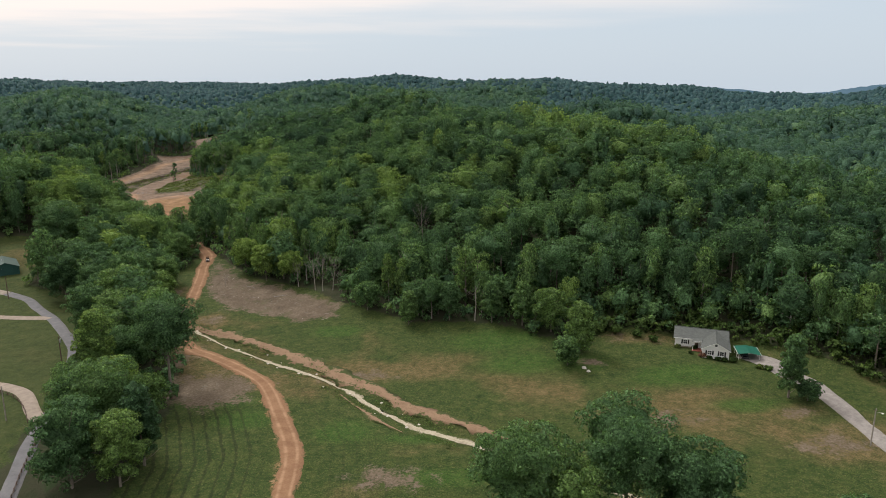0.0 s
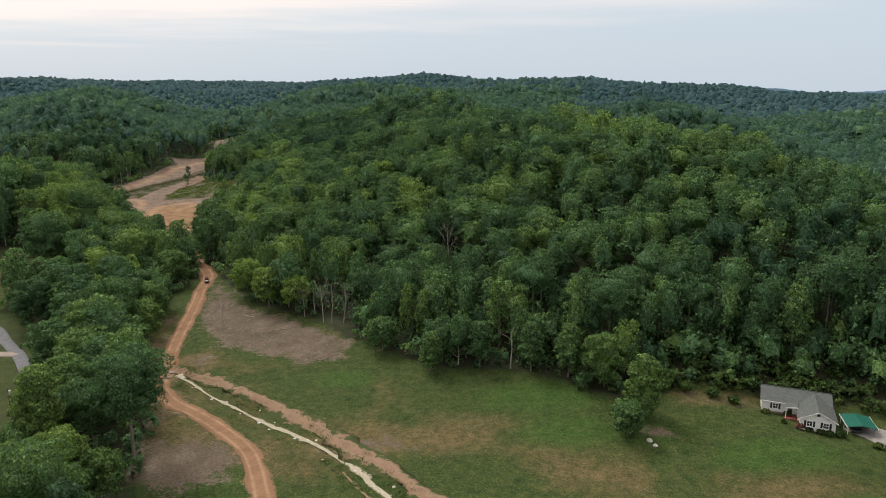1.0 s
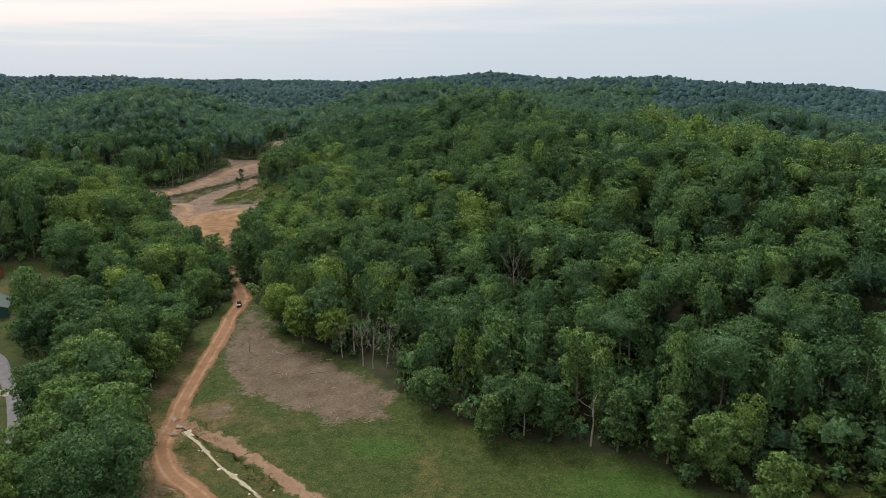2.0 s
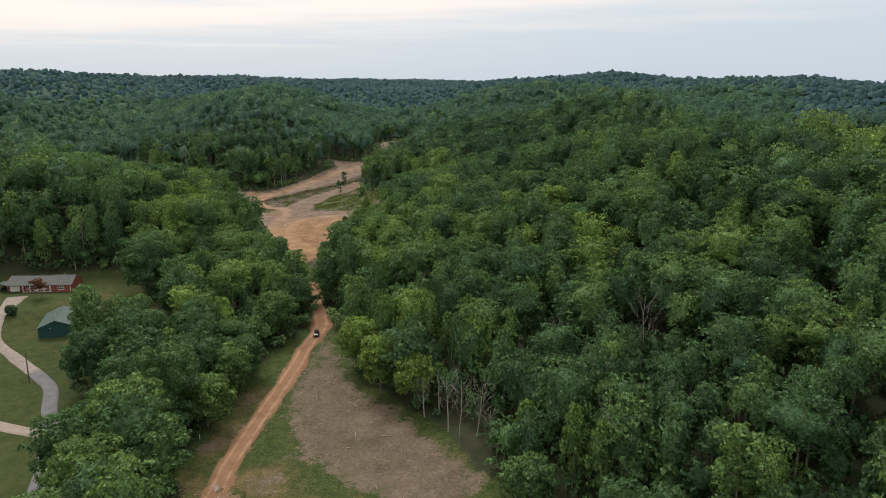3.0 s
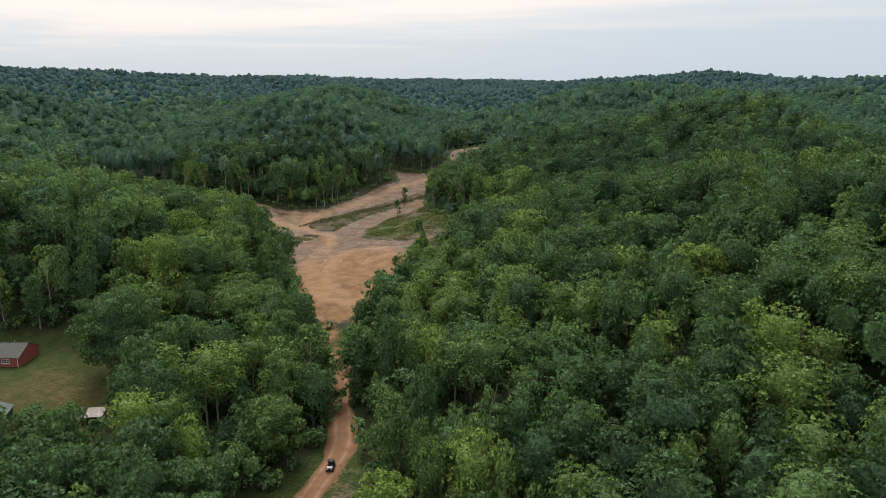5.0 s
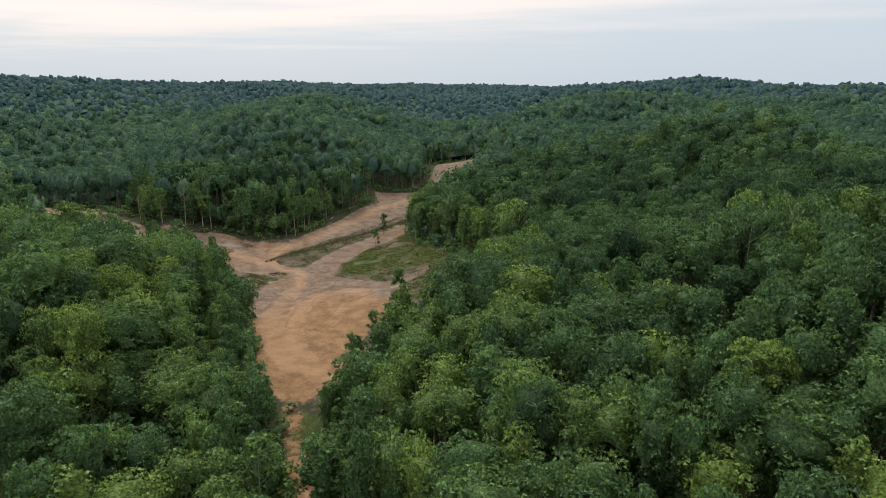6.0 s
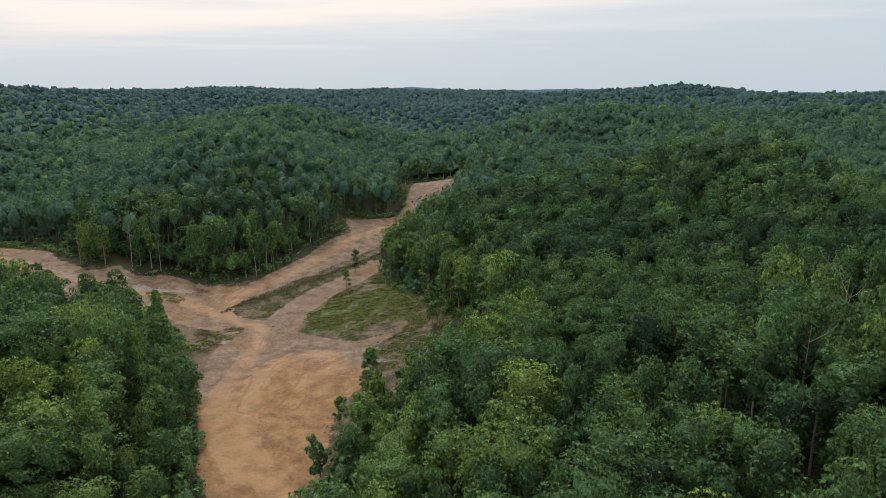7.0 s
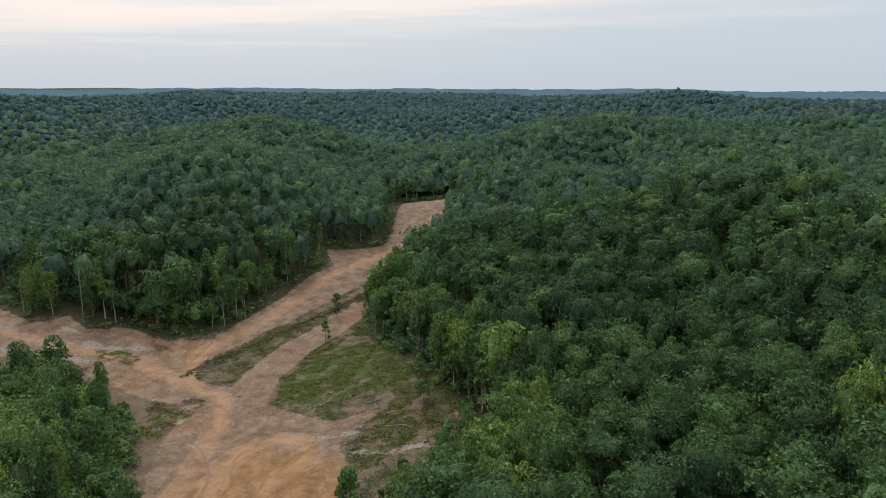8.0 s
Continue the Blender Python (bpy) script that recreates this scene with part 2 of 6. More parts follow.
def ground_material():
    """Forest litter, meadow, bare cut ground and clay, spread by the plan's attributes and broken up by noise."""
    m, nt, p = nodes_of("valley_ground")
    fine, mid, wide = noise_node(nt, 1.6, 5, 0.65), noise_node(nt, 0.22, 5, 0.6), noise_node(nt, 0.035, 4, 0.55)
    ragged = math_node(nt, "ADD", math_node(nt, "MULTIPLY", math_node(nt, "SUBTRACT", mid, 0.5), 0.75), math_node(nt, "MULTIPLY", math_node(nt, "SUBTRACT", fine, 0.5), 0.55))

    def region(name, spread=1.0, a=0.42, b=0.58):
        return range_node(nt, math_node(nt, "ADD", attr_node(nt, name), math_node(nt, "MULTIPLY", ragged, spread)), a, b)

    def wheel_marks(name, pitch, far):
        """Parallel wheel marks that follow a line of travel, broken and fading to the sides."""
        d = attr_node(nt, name)
        w = math_node(nt, "SINE", math_node(nt, "MULTIPLY", math_node(nt, "ADD", d, math_node(nt, "MULTIPLY", wide, 5.0)), pitch))
        return math_node(nt, "MULTIPLY", math_node(nt, "MULTIPLY", range_node(nt, math_node(nt, "ADD", w, math_node(nt, "MULTIPLY", ragged, 1.3)), 0.25, 1.0), range_node(nt, d, far, far * 0.25)), range_node(nt, noise_node(nt, 0.11, 4, 0.65), 0.36, 0.56))

    litter = ramp_node(nt, mid, ((0.35, (0.030, 0.040, 0.018)), (0.5, (0.044, 0.046, 0.026)), (0.66, (0.030, 0.052, 0.019))))
    mottle = noise_node(nt, 0.42, 9, 0.78)
    lush = ramp_node(nt, mottle, ((0.30, (0.013, 0.031, 0.007)), (0.46, (0.032, 0.056, 0.014)), (0.57, (0.053, 0.073, 0.020)), (0.74, (0.096, 0.094, 0.038))))
    dry = ramp_node(nt, mottle, ((0.30, (0.044, 0.048, 0.016)), (0.50, (0.102, 0.085, 0.036)), (0.72, (0.190, 0.144, 0.076))))
    worn = range_node(nt, math_node(nt, "ADD", attr_node(nt, "dry"), math_node(nt, "ADD", math_node(nt, "MULTIPLY", math_node(nt, "SUBTRACT", wide, 0.5), 2.3), math_node(nt, "MULTIPLY", ragged, 0.6))), 0.30, 0.80)
    grass = mix_node(nt, worn, lush, dry)
    grass = mix_node(nt, range_node(nt, math_node(nt, "ADD", attr_node(nt, "fresh"), math_node(nt, "MULTIPLY", ragged, 0.9)), 0.30, 0.85, 0.0, 0.8), grass, ramp_node(nt, mottle, ((0.32, (0.020, 0.052, 0.008)), (0.55, (0.042, 0.094, 0.017)), (0.72, (0.080, 0.128, 0.032)))))
    clump = noise_node(nt, 0.9, 7, 0.78)
    grass = mix_node(nt, range_node(nt, clump, 0.46, 0.64, 0.0, 0.50), grass, (0.024, 0.046, 0.011))
    grass = mix_node(nt, range_node(nt, noise_node(nt, 2.2, 4, 0.75), 0.52, 0.66, 0.0, 0.40), grass, (0.165, 0.148, 0.064))
    # mowing rows follow the farm road
    rows = math_node(nt, "SINE", math_node(nt, "MULTIPLY", math_node(nt, "ADD", attr_node(nt, "rows"), math_node(nt, "MULTIPLY", mid, 1.4)), 2.3))
    rows = math_node(nt, "MULTIPLY", range_node(nt, math_node(nt, "ADD", rows, math_node(nt, "MULTIPLY", ragged, 1.5)), 0.55, 1.0), attr_node(nt, "mown"))
    grass = mix_node(nt, math_node(nt, "MULTIPLY", rows, 0.70), grass, (0.020, 0.030, 0.011))
    grass = mix_node(nt, 0.75, grass, ramp_node(nt, noise_node(nt, 4.2, 4, 0.8), ((0.36, (0.45, 0.48, 0.45)), (0.5, (1.0, 1.0, 1.0)), (0.64, (1.7, 1.6, 1.5)))), "MULTIPLY")
    close_cut = ramp_node(nt, mottle, ((0.32, (0.026, 0.042, 0.013)), (0.55, (0.050, 0.066, 0.021)), (0.72, (0.085, 0.082, 0.034))))
    grass = mix_node(nt, math_node(nt, "MULTIPLY", attr_node(nt, "lawn"), 0.75), grass, close_cut)
    bare = ramp_node(nt, math_node(nt, "ADD", math_node(nt, "MULTIPLY", mid, 0.45), math_node(nt, "MULTIPLY", fine, 0.55)), ((0.32, (0.064, 0.050, 0.035)), (0.5, (0.118, 0.094, 0.066)), (0.68, (0.186, 0.150, 0.110))))
    earth = math_node(nt, "ADD", math_node(nt, "MULTIPLY", mid, 0.5), math_node(nt, "MULTIPLY", noise_node(nt, 1.1, 9, 0.80), 0.5))
    clay = ramp_node(nt, earth, ((0.36, (0.122, 0.077, 0.042)), (0.48, (0.208, 0.128, 0.065)), (0.56, (0.268, 0.168, 0.088)), (0.66, (0.328, 0.230, 0.140))))
    shale = ramp_node(nt, earth, ((0.38, (0.100, 0.074, 0.053)), (0.5, (0.172, 0.130, 0.096)), (0.62, (0.262, 0.206, 0.160))))
    grey = ramp_node(nt, noise_node(nt, 1.3, 7, 0.75), ((0.36, (0.13, 0.118, 0.10)), (0.62, (0.30, 0.28, 0.25))))
    col = mix_node(nt, region("meadow"), litter, grass)
    specks = range_node(nt, noise_node(nt, 2.6, 4, 0.75), 0.60, 0.72, 0.0, 0.6)
    bare = mix_node(nt, specks, bare, (0.28, 0.245, 0.20))
    bare = mix_node(nt, range_node(nt, noise_node(nt, 0.12, 6, 0.7), 0.54, 0.68, 0.0, 0.55), bare, (0.075, 0.082, 0.036))
    bare = mix_node(nt, range_node(nt, noise_node(nt, 0.55, 6, 0.75), 0.55, 0.70, 0.0, 0.5), bare, (0.19, 0.175, 0.15))
    col = mix_node(nt, region("bare", 1.5, 0.36, 0.62), col, bare)
    clay = mix_node(nt, region("shale", 0.9, 0.2, 0.8), clay, shale)
    clay = mix_node(nt, math_node(nt, "MULTIPLY", range_node(nt, math_node(nt, "ADD", attr_node(nt, "ruts"), math_node(nt, "MULTIPLY", ragged, 3.0)), 4.2, 1.2, 0.0, 0.50), range_node(nt, mid, 0.30, 0.62, 0.55, 1.0)), clay, (0.375, 0.245, 0.145))
    clay = mix_node(nt, math_node(nt, "MULTIPLY", wheel_marks("ruts", 2.4, 7.0), 0.40), clay, (0.375, 0.232, 0.132))
    clay = mix_node(nt, math_node(nt, "MULTIPLY", wheel_marks("spurs", 2.6, 7.0), 0.40), clay, (0.115, 0.066, 0.038))
    clay = mix_node(nt, range_node(nt, noise_node(nt, 0.14, 7, 0.72), 0.55, 0.70, 0.0, 0.55), clay, (0.13, 0.083, 0.052))
    col = mix_node(nt, region("clay", 0.8), col, clay)
    col = mix_node(nt, region("gravel", 1.3, 0.40, 0.66), col, grey)
    nt.links.new(col, p.inputs["Base Color"])
    p.inputs["Roughness"].default_value, p.inputs["Specular IOR Level"].default_value = 0.95, 0.15
    bump_node(nt, p, math_node(nt, "ADD", math_node(nt, "ADD", fine, mid), math_node(nt, "MULTIPLY", wheel_marks("spurs", 2.1, 6.0), -0.2)), 0.8, 0.35)
    return m


M_GROUND = ground_material()

# ---------------------------------------------------------------- lie of the land
# hills: centre x, y, height, two radii, turn
HILLS_NEAR = [(62, 355, 40, 115, 53, -57), (112, 491, 42, 63, 37, -11), (-42, 362, 20, 42, 70, 26), (-18, 635, 41, 46, 85, 2),
              (-161, 725, 35, 93, 62, -47), (-117, 549, 23, 43, 73, -4), (-284, 313, 21, 81, 63, 29), (316, 263, 25, 74, 134, -17), (21, 239, 4, 25, 25, 0)]
HILLS_FAR = [(-346, 633, 49, 56, 93, 22), (-437, 387, 60, 68, 54, 13), (-147, 901, 44, 80, 86, 46), (-434, 850, 43, 81, 75, 18), (-126, 1199, 51, 188, 117, -2),
             (-758, 987, 47, 132, 275, -5), (100, 1010, 42, 156, 108, 38), (-585, 485, 52, 141, 51, 64), (374, 580, 28, 178, 107, -32), (-1050, 629, 77, 131, 727, 41),
             (520, 899, 45, 166, 948, 31), (-526, 1414, 49, 665, 199, 13), (-944, 766, 33, 194, 119, 31), (-153, 759, -21, 79, 25, -11), (-468, 1093, 22, 125, 79, -13), (-610, 820, 13, 101, 81, -4)]
PLOTS = [(-201, 282, 8.0, 30), (72, 179, 4.7, 17), (-169, 262, 4.8, 14)]       # levelled house plots
ROAD = [(-12, -75), (-20, 0), (-26, 60), (-29, 100), (-30, 118), (-32, 133), (-39, 151), (-46, 166), (-55, 176), (-64, 183.5), (-73, 190), (-80, 200), (-84, 214), (-88, 230), (-91, 243), (-95, 262),
        (-98.5, 276), (-101, 290), (-107, 301), (-115, 313), (-126, 329), (-139, 347), (-152, 366)]
CREEK = [(60, 98), (34, 118), (10, 134), (2, 139), (-6, 144), (-12, 150), (-19, 157.5), (-25, 165), (-32, 171), (-39, 176.5), (-48, 182), (-56, 188.5), (-65, 195), (-72, 201.5), (-79, 207), (-86, 211), (-98, 214), (-120, 230)]
LANE = [(-46, -75), (-55, 0), (-66, 60), (-76, 100), (-83, 120), (-88.5, 135), (-91.5, 147), (-96.5, 165), (-107.5, 190), (-118.8, 205.5), (-128.5, 217), (-138, 226), (-147, 235), (-157, 240), (-167, 244), (-181, 250), (-191, 260), (-199, 271.5), (-203, 277)]
DRIVE = [(81.5, 177.5), (85, 172), (87, 165), (90, 158), (91.5, 148), (92, 138), (92.5, 128), (94, 110), (97, 60), (104, -80)]

CLEARED = [(172, -95), (150, 40), (126, 120), (110, 152), (104, 166), (96, 174), (88, 183), (80, 190), (66, 192), (54, 195), (44, 195), (33, 190), (24, 197), (15, 203), (1, 206), (-11, 208), (-24, 220), (-35, 227),
           (-45, 239), (-60, 250), (-72, 258), (-84, 272), (-97, 292), (-104.5, 302), (-113, 315), (-124, 331), (-129, 346), (-129, 366), (-131, 384), (-132, 394), (-125, 403), (-119, 414), (-113, 424), (-112, 438), (-124, 456),
           (-143, 474), (-157, 492), (-182, 518), (-196, 545), (-200, 575), (-205, 610), (-200, 641), (-201, 672), (-190, 690), (-206, 742)]
CLEARED_WEST = [(-262, 742), (-250, 700), (-238, 664), (-231, 641), (-242, 624), (-253, 612), (-246, 598), (-242, 575), (-241, 540), (-243, 503), (-254, 487), (-271, 489), (-284, 480), (-296, 485), (-310, 476), (-325, 480),
                (-345, 490), (-380, 482), (-380, 448), (-330, 432), (-295, 427), (-264, 430), (-248, 437), (-233, 435), (-222, 428), (-211, 418), (-199, 404), (-183, 388), (-168, 373), (-156, 358), (-146, 348),
                (-134, 337), (-120.5, 319), (-110, 304), (-106, 292), (-106, 279), (-106, 262), (-102, 243), (-98, 226), (-94, 212), (-86, 206), (-80, 190), (-70, 172), (-65, 150), (-63, 125), (-62, 40), (-50, -80)]
CLEARED = CLEARED + CLEARED_WEST
YARD = [(-58, -85), (-72, 40), (-84, 108), (-92, 138), (-95, 160), (-97, 183), (-103, 205), (-114, 221), (-129, 236), (-144, 245), (-156, 250), (-158, 262), (-150, 272), (-152, 284), (-164, 294), (-176, 302), (-192, 310), (-214, 300), (-228, 286), (-226, 258), (-206, 232), (-190, 205), (-180, 160), (-170, 40), (-160, -70)]
GLADE = [(-26, 428), (-8, 420), (-8, 386), (-26, 390)]
BROWN = [(-98, 291), (-84, 272), (-73, 256), (-60, 248), (-46, 237), (-34, 227), (-33, 214), (-45, 209), (-58, 216), (-76, 226), (-86, 240), (-92, 256)]
CLAY = [(-146, 350), (-160, 362), (-173, 378), (-188, 397), (-202, 418), (-210, 437), (-216, 447), (-232, 446), (-256, 450), (-290, 447), (-335, 447), (-380, 450), (-380, 478), (-340, 484), (-325, 475), (-303, 471),
        (-296, 481), (-283, 476), (-271, 485), (-252, 483), (-239, 494), (-238, 538), (-240, 573), (-238, 592), (-251, 609), (-240, 622), (-229, 638), (-237, 668), (-258, 738)]
CLAY_EAST = [(-212, 738), (-192, 690), (-204, 672), (-203, 641), (-207, 622), (-212, 598), (-215, 569), (-220, 538), (-226, 502), (-230, 480), (-226, 464), (-206, 462), (-190, 456), (-174, 450), (-163, 447), (-154, 456), (-151, 454), (-157, 437), (-150, 429), (-143, 422), (-147, 409), (-144, 396), (-139, 384), (-134, 368), (-137, 352)]
CLAY = CLAY + CLAY_EAST
SHALE_SPOTS = [(-176, 445, 30, 12), (-195, 415, 12, 26), (-300, 465, 60, 24), (-232, 560, 30, 70), (-235, 690, 50, 60), (-205, 490, 16, 40), (-215, 455, 22, 14), (-152, 440, 14, 10)]
WEEDY = [(-187, 457), (-194, 477), (-191, 493), (-179, 506), (-159, 486), (-146, 466), (-164, 467), (-173, 456)]
BERM = [(-227, 464), (-226, 481), (-221, 495), (-216, 518), (-210, 541), (-206, 566)]
LOW_TRACK = [(-198, 450), (-205, 475), (-206, 498), (-202, 525), (-202, 549)]
GRAVEL_STRIPS = [[(-151, 433), (-140, 434), (-129, 438)], [(-163, 439), (-157, 441), (-151, 444)], [(-174, 459), (-170, 466), (-164, 474)], [(-262, 466), (-276, 471), (-292, 474)], [(-340, 469), (-312, 464), (-286, 462), (-262, 471), (-250, 477)], [(-300, 452), (-280, 454), (-262, 459)], [(-212, 428), (-208, 438), (-214, 444)]]
# lines of travel over the clay: the turning loop, and the ways out of it
LOOPS = [[(-137, 362), (-148, 369), (-158, 378), (-169, 392), (-176, 406), (-181, 418), (-181, 429), (-175, 437), (-166, 437), (-161, 428), (-165, 416)],
         [(-152, 366), (-170, 380), (-184, 402), (-191, 422), (-199, 444), (-208, 456), (-222, 459), (-250, 466), (-300, 462), (-360, 462)], [(-222, 459), (-236, 480), (-233, 510), (-231, 545), (-233, 580), (-226, 612), (-218, 645), (-214, 690)]]
SPURS = [[(-170, 395), (-182, 420), (-196, 448), (-205, 475), (-206, 498), (-202, 545)], [(-160, 400), (-166, 425), (-160, 440), (-153, 452)], [(-176, 412), (-192, 428), (-206, 436)], [(-182, 430), (-188, 446), (-196, 462)], [(-165, 420), (-152, 425), (-146, 418)], [(-240, 452), (-236, 470), (-240, 490)]]


def hash01(i, j, k=0):
    v = np.sin(i * 127.1 + j * 311.7 + k * 74.7) * 43758.5453
    return v - np.floor(v)


def value_noise(x, y, k=0):
    i, j = np.floor(x), np.floor(y)
    u, v = x - i, y - j
    u, v = u * u * (3 - 2 * u), v * v * (3 - 2 * v)
    a, b, c, d = hash01(i, j, k), hash01(i + 1, j, k), hash01(i, j + 1, k), hash01(i + 1, j + 1, k)
    return (a * (1 - u) + b * u) * (1 - v) + (c * (1 - u) + d * u) * v


def fbm(x, y, octaves=4, k=0):
    s, a, t = 0.0, 1.0, 0.0
    for o in range(octaves):
        s, t = s + a * value_noise(x * 2 ** o, y * 2 ** o, k + o), t + a
        a *= 0.5
    return s / t


def step(a, b, v):
    t = np.clip((v - a) / (b - a), 0, 1)
    return t * t * (3 - 2 * t)


def to_line(x, y, line):
    """Distance to a polyline."""
    best = np.full(np.shape(x), 1e9)
    for (ax, ay), (bx, by) in zip(line, line[1:]):
        dx, dy = bx - ax, by - ay
        t = np.clip(((x - ax) * dx + (y - ay) * dy) / (dx * dx + dy * dy), 0, 1)
        best = np.minimum(best, np.hypot(x - ax - t * dx, y - ay - t * dy))
    return best


def to_area(x, y, area):
    """Signed distance to the edge of an area, negative inside."""
    ring = area + area[:1]
    inside = np.zeros(np.shape(x), bool)
    for (ax, ay), (bx, by) in zip(ring, ring[1:]):
        if ay != by:
            inside ^= ((ay > y) != (by > y)) & (x < (bx - ax) * (y - ay) / (by - ay) + ax)
    d = to_line(x, y, ring)
    return np.where(inside, -d, d)


def hill_sum(x, y, hills):
    z = np.zeros(np.shape(x))
    for cx, cy, h, ra, rb, turn in hills:
        c, s = math.cos(radians(turn)), math.sin(radians(turn))
        u, v = ((x - cx) * c + (y - cy) * s) / ra, (-(x - cx) * s + (y - cy) * c) / rb
        z = z + h * np.exp(-0.5 * (u * u + v * v))
    return z


def height(x, y):
    x, y = np.asarray(x, float), np.asarray(y, float)
    z = 1.0 + hill_sum(x, y, HILLS_NEAR) + hill_sum(x, y, HILLS_FAR)
    r = np.hypot(x + 130, y - 480)
    upland = 39 + 36 * fbm(x / 420 + 3.1, y / 420 + 7.7, 3, 5) - 14 * step(1400, 3600, r)
    gap = np.exp(-((np.degrees(np.arctan2(x, y)) - 26.0) / 4.0) ** 2) * step(900, 1400, np.hypot(x, y))
    upland = upland - 24 * gap
    w = step(780, 1150, r)
    z = z * (1 - w) + upland * w
    z = z + 6 * np.exp(-((x + 60) ** 2 + (y - 1235) ** 2) / 3200.0)
    z = z + (fbm(x / 60, y / 60, 3, 11) - 0.5) * (1.2 + 5.0 * step(6, 22, z)) + (fbm(x / 9, y / 9, 2, 17) - 0.5) * 0.3
    for cx, cy, cz, cr in PLOTS:
        k = 1 - step(cr * 0.55, cr * 1.25, np.hypot(x - cx, y - cy))
        z = z * (1 - k) + cz * k
    z = z + 0.9 * np.exp(-(to_line(x, y, BERM) / 2.4) ** 2) + 0.9 * np.exp(-((x + 203) ** 2 + (y - 447) ** 2) / 50.0) + 1.1 * np.exp(-((x + 212) ** 2 / 30.0 + (y - 432) ** 2 / 90.0))
    d = to_line(x, y, CREEK)
    return z - 1.1 * (1 - step(1.5, 6.0, d))


def ground_z(x, y):
    return float(height(np.array([x]), np.array([y]))[0])


# ---------------------------------------------------------------- mesh helpers
def mesh_from(name, verts, faces, material, tint=None, normals=None):
    """One mesh from arrays of corners and equal-sided faces."""
    me = bpy.data.meshes.new(name)
    verts, faces = np.asarray(verts, np.float32), np.asarray(faces, np.int32)
    k = faces.shape[1]
    me.vertices.add(len(verts)); me.loops.add(faces.size); me.polygons.add(len(faces))
    me.vertices.foreach_set("co", verts.ravel())
    me.loops.foreach_set("vertex_index", faces.ravel())
    me.polygons.foreach_set("loop_start", np.arange(0, faces.size, k, dtype=np.int32))
    me.update(calc_edges=True)
    me.materials.append(material)
    if tint is not None:
        spread(me, "tint", tint)
    if normals is not None:                             # leaves are lit as the rounded clump that they belong to
        smooth(me)
        a = me.attributes.new("custom_normal", "FLOAT_VECTOR", "POINT")
        a.data.foreach_set("vector", np.ascontiguousarray(normals, np.float32).ravel())
    return me


def spread(me, name, values):
    a = me.attributes.new(name, "FLOAT", "POINT")
    a.data.foreach_set("value", np.asarray(values, np.float32))


def smooth(me):
    me.polygons.foreach_set("use_smooth", np.ones(len(me.polygons), bool))
    return me


def part(name, bm, material, parent, label=""):
    """Links a bmesh as one mesh object under a thing or a part."""
    me = bpy.data.meshes.new(name)
    bm.to_mesh(me)
    bm.free()
    me.materials.append(material)
    ob = new(name, me)
    ob.parent = parent
    return tagged(ob, label)


def box(bm, x0, y0, z0, x1, y1, z1, bevel=0.0):
    r = bmesh.ops.create_cube(bm, size=1, matrix=Matrix.Translation(((x0 + x1) / 2, (y0 + y1) / 2, (z0 + z1) / 2)) @ Matrix.Diagonal((x1 - x0, y1 - y0, z1 - z0, 1)))
    if bevel:
        es = {e for v in r["verts"] for e in v.link_edges}
        bmesh.ops.bevel(bm, geom=list(es), offset=bevel, segments=1, affect="EDGES")
    return bm


def a_box(*a, bevel=0.0):
    return box(bmesh.new(), *a, bevel=bevel)


def tube(bm, pts, radii, sides=6):
    """A tapered, bent tube through the points."""
    rings = []
    for i, p in enumerate(pts):
        p = Vector(p)
        d = (Vector(pts[min(i + 1, len(pts) - 1)]) - Vector(pts[max(i - 1, 0)])).normalized()
        a = d.orthogonal().normalized()
        b = d.cross(a)
        rings.append([bm.verts.new(p + radii[i] * (math.cos(2 * math.pi * k / sides) * a + math.sin(2 * math.pi * k / sides) * b)) for k in range(sides)])
    for r0, r1 in zip(rings, rings[1:]):
        best = min(range(sides), key=lambda s: (r1[s].co - r0[0].co).length)
        r1[:] = r1[best:] + r1[:best]
        for k in range(sides):
            bm.faces.new((r0[k], r0[(k + 1) % sides], r1[(k + 1) % sides], r1[k]))
    bm.faces.new(rings[0][::-1]); bm.faces.new(rings[-1])
    return bm


def a_tube(pts, radii, sides=8):
    return tube(bmesh.new(), pts, radii, sides)


def thing(name, m, label, category, group="", kind=""):
    ob = new(name)
    ob.empty_display_size = 0.5
    ob.matrix_world = m
    return tagged(ob, label, category, group, kind)


def smooth_line(line, gap=1.6):
    """A Catmull-Rom curve through the points, resampled."""
    p = [np.array(q, float) for q in line]
    p = [2 * p[0] - p[1]] + p + [2 * p[-1] - p[-2]]
    out = []
    for a, b, c, d in zip(p, p[1:], p[2:], p[3:]):
        n = max(2, int(np.linalg.norm(c - b) / gap))
        for t in np.arange(n) / n:
            out.append(0.5 * ((2 * b) + (c - a) * t + (2 * a - 5 * b + 4 * c - d) * t * t + (3 * b - a - 3 * c + d) * t ** 3))
    return np.array(out + [p[-2]])


# ---------------------------------------------------------------- the ground, one sheet to the horizon
def lines_of(lo, hi, fine, reach):
    mid = np.arange(lo, hi + fine, fine)
    out, gap = [], fine
    v = 0.0
    while v < reach:
        gap = min(gap * 1.13, 160)
        v += gap
        out.append(v)
    out = np.array(out)
    return np.concatenate([(lo - out)[::-1], mid, hi + out])


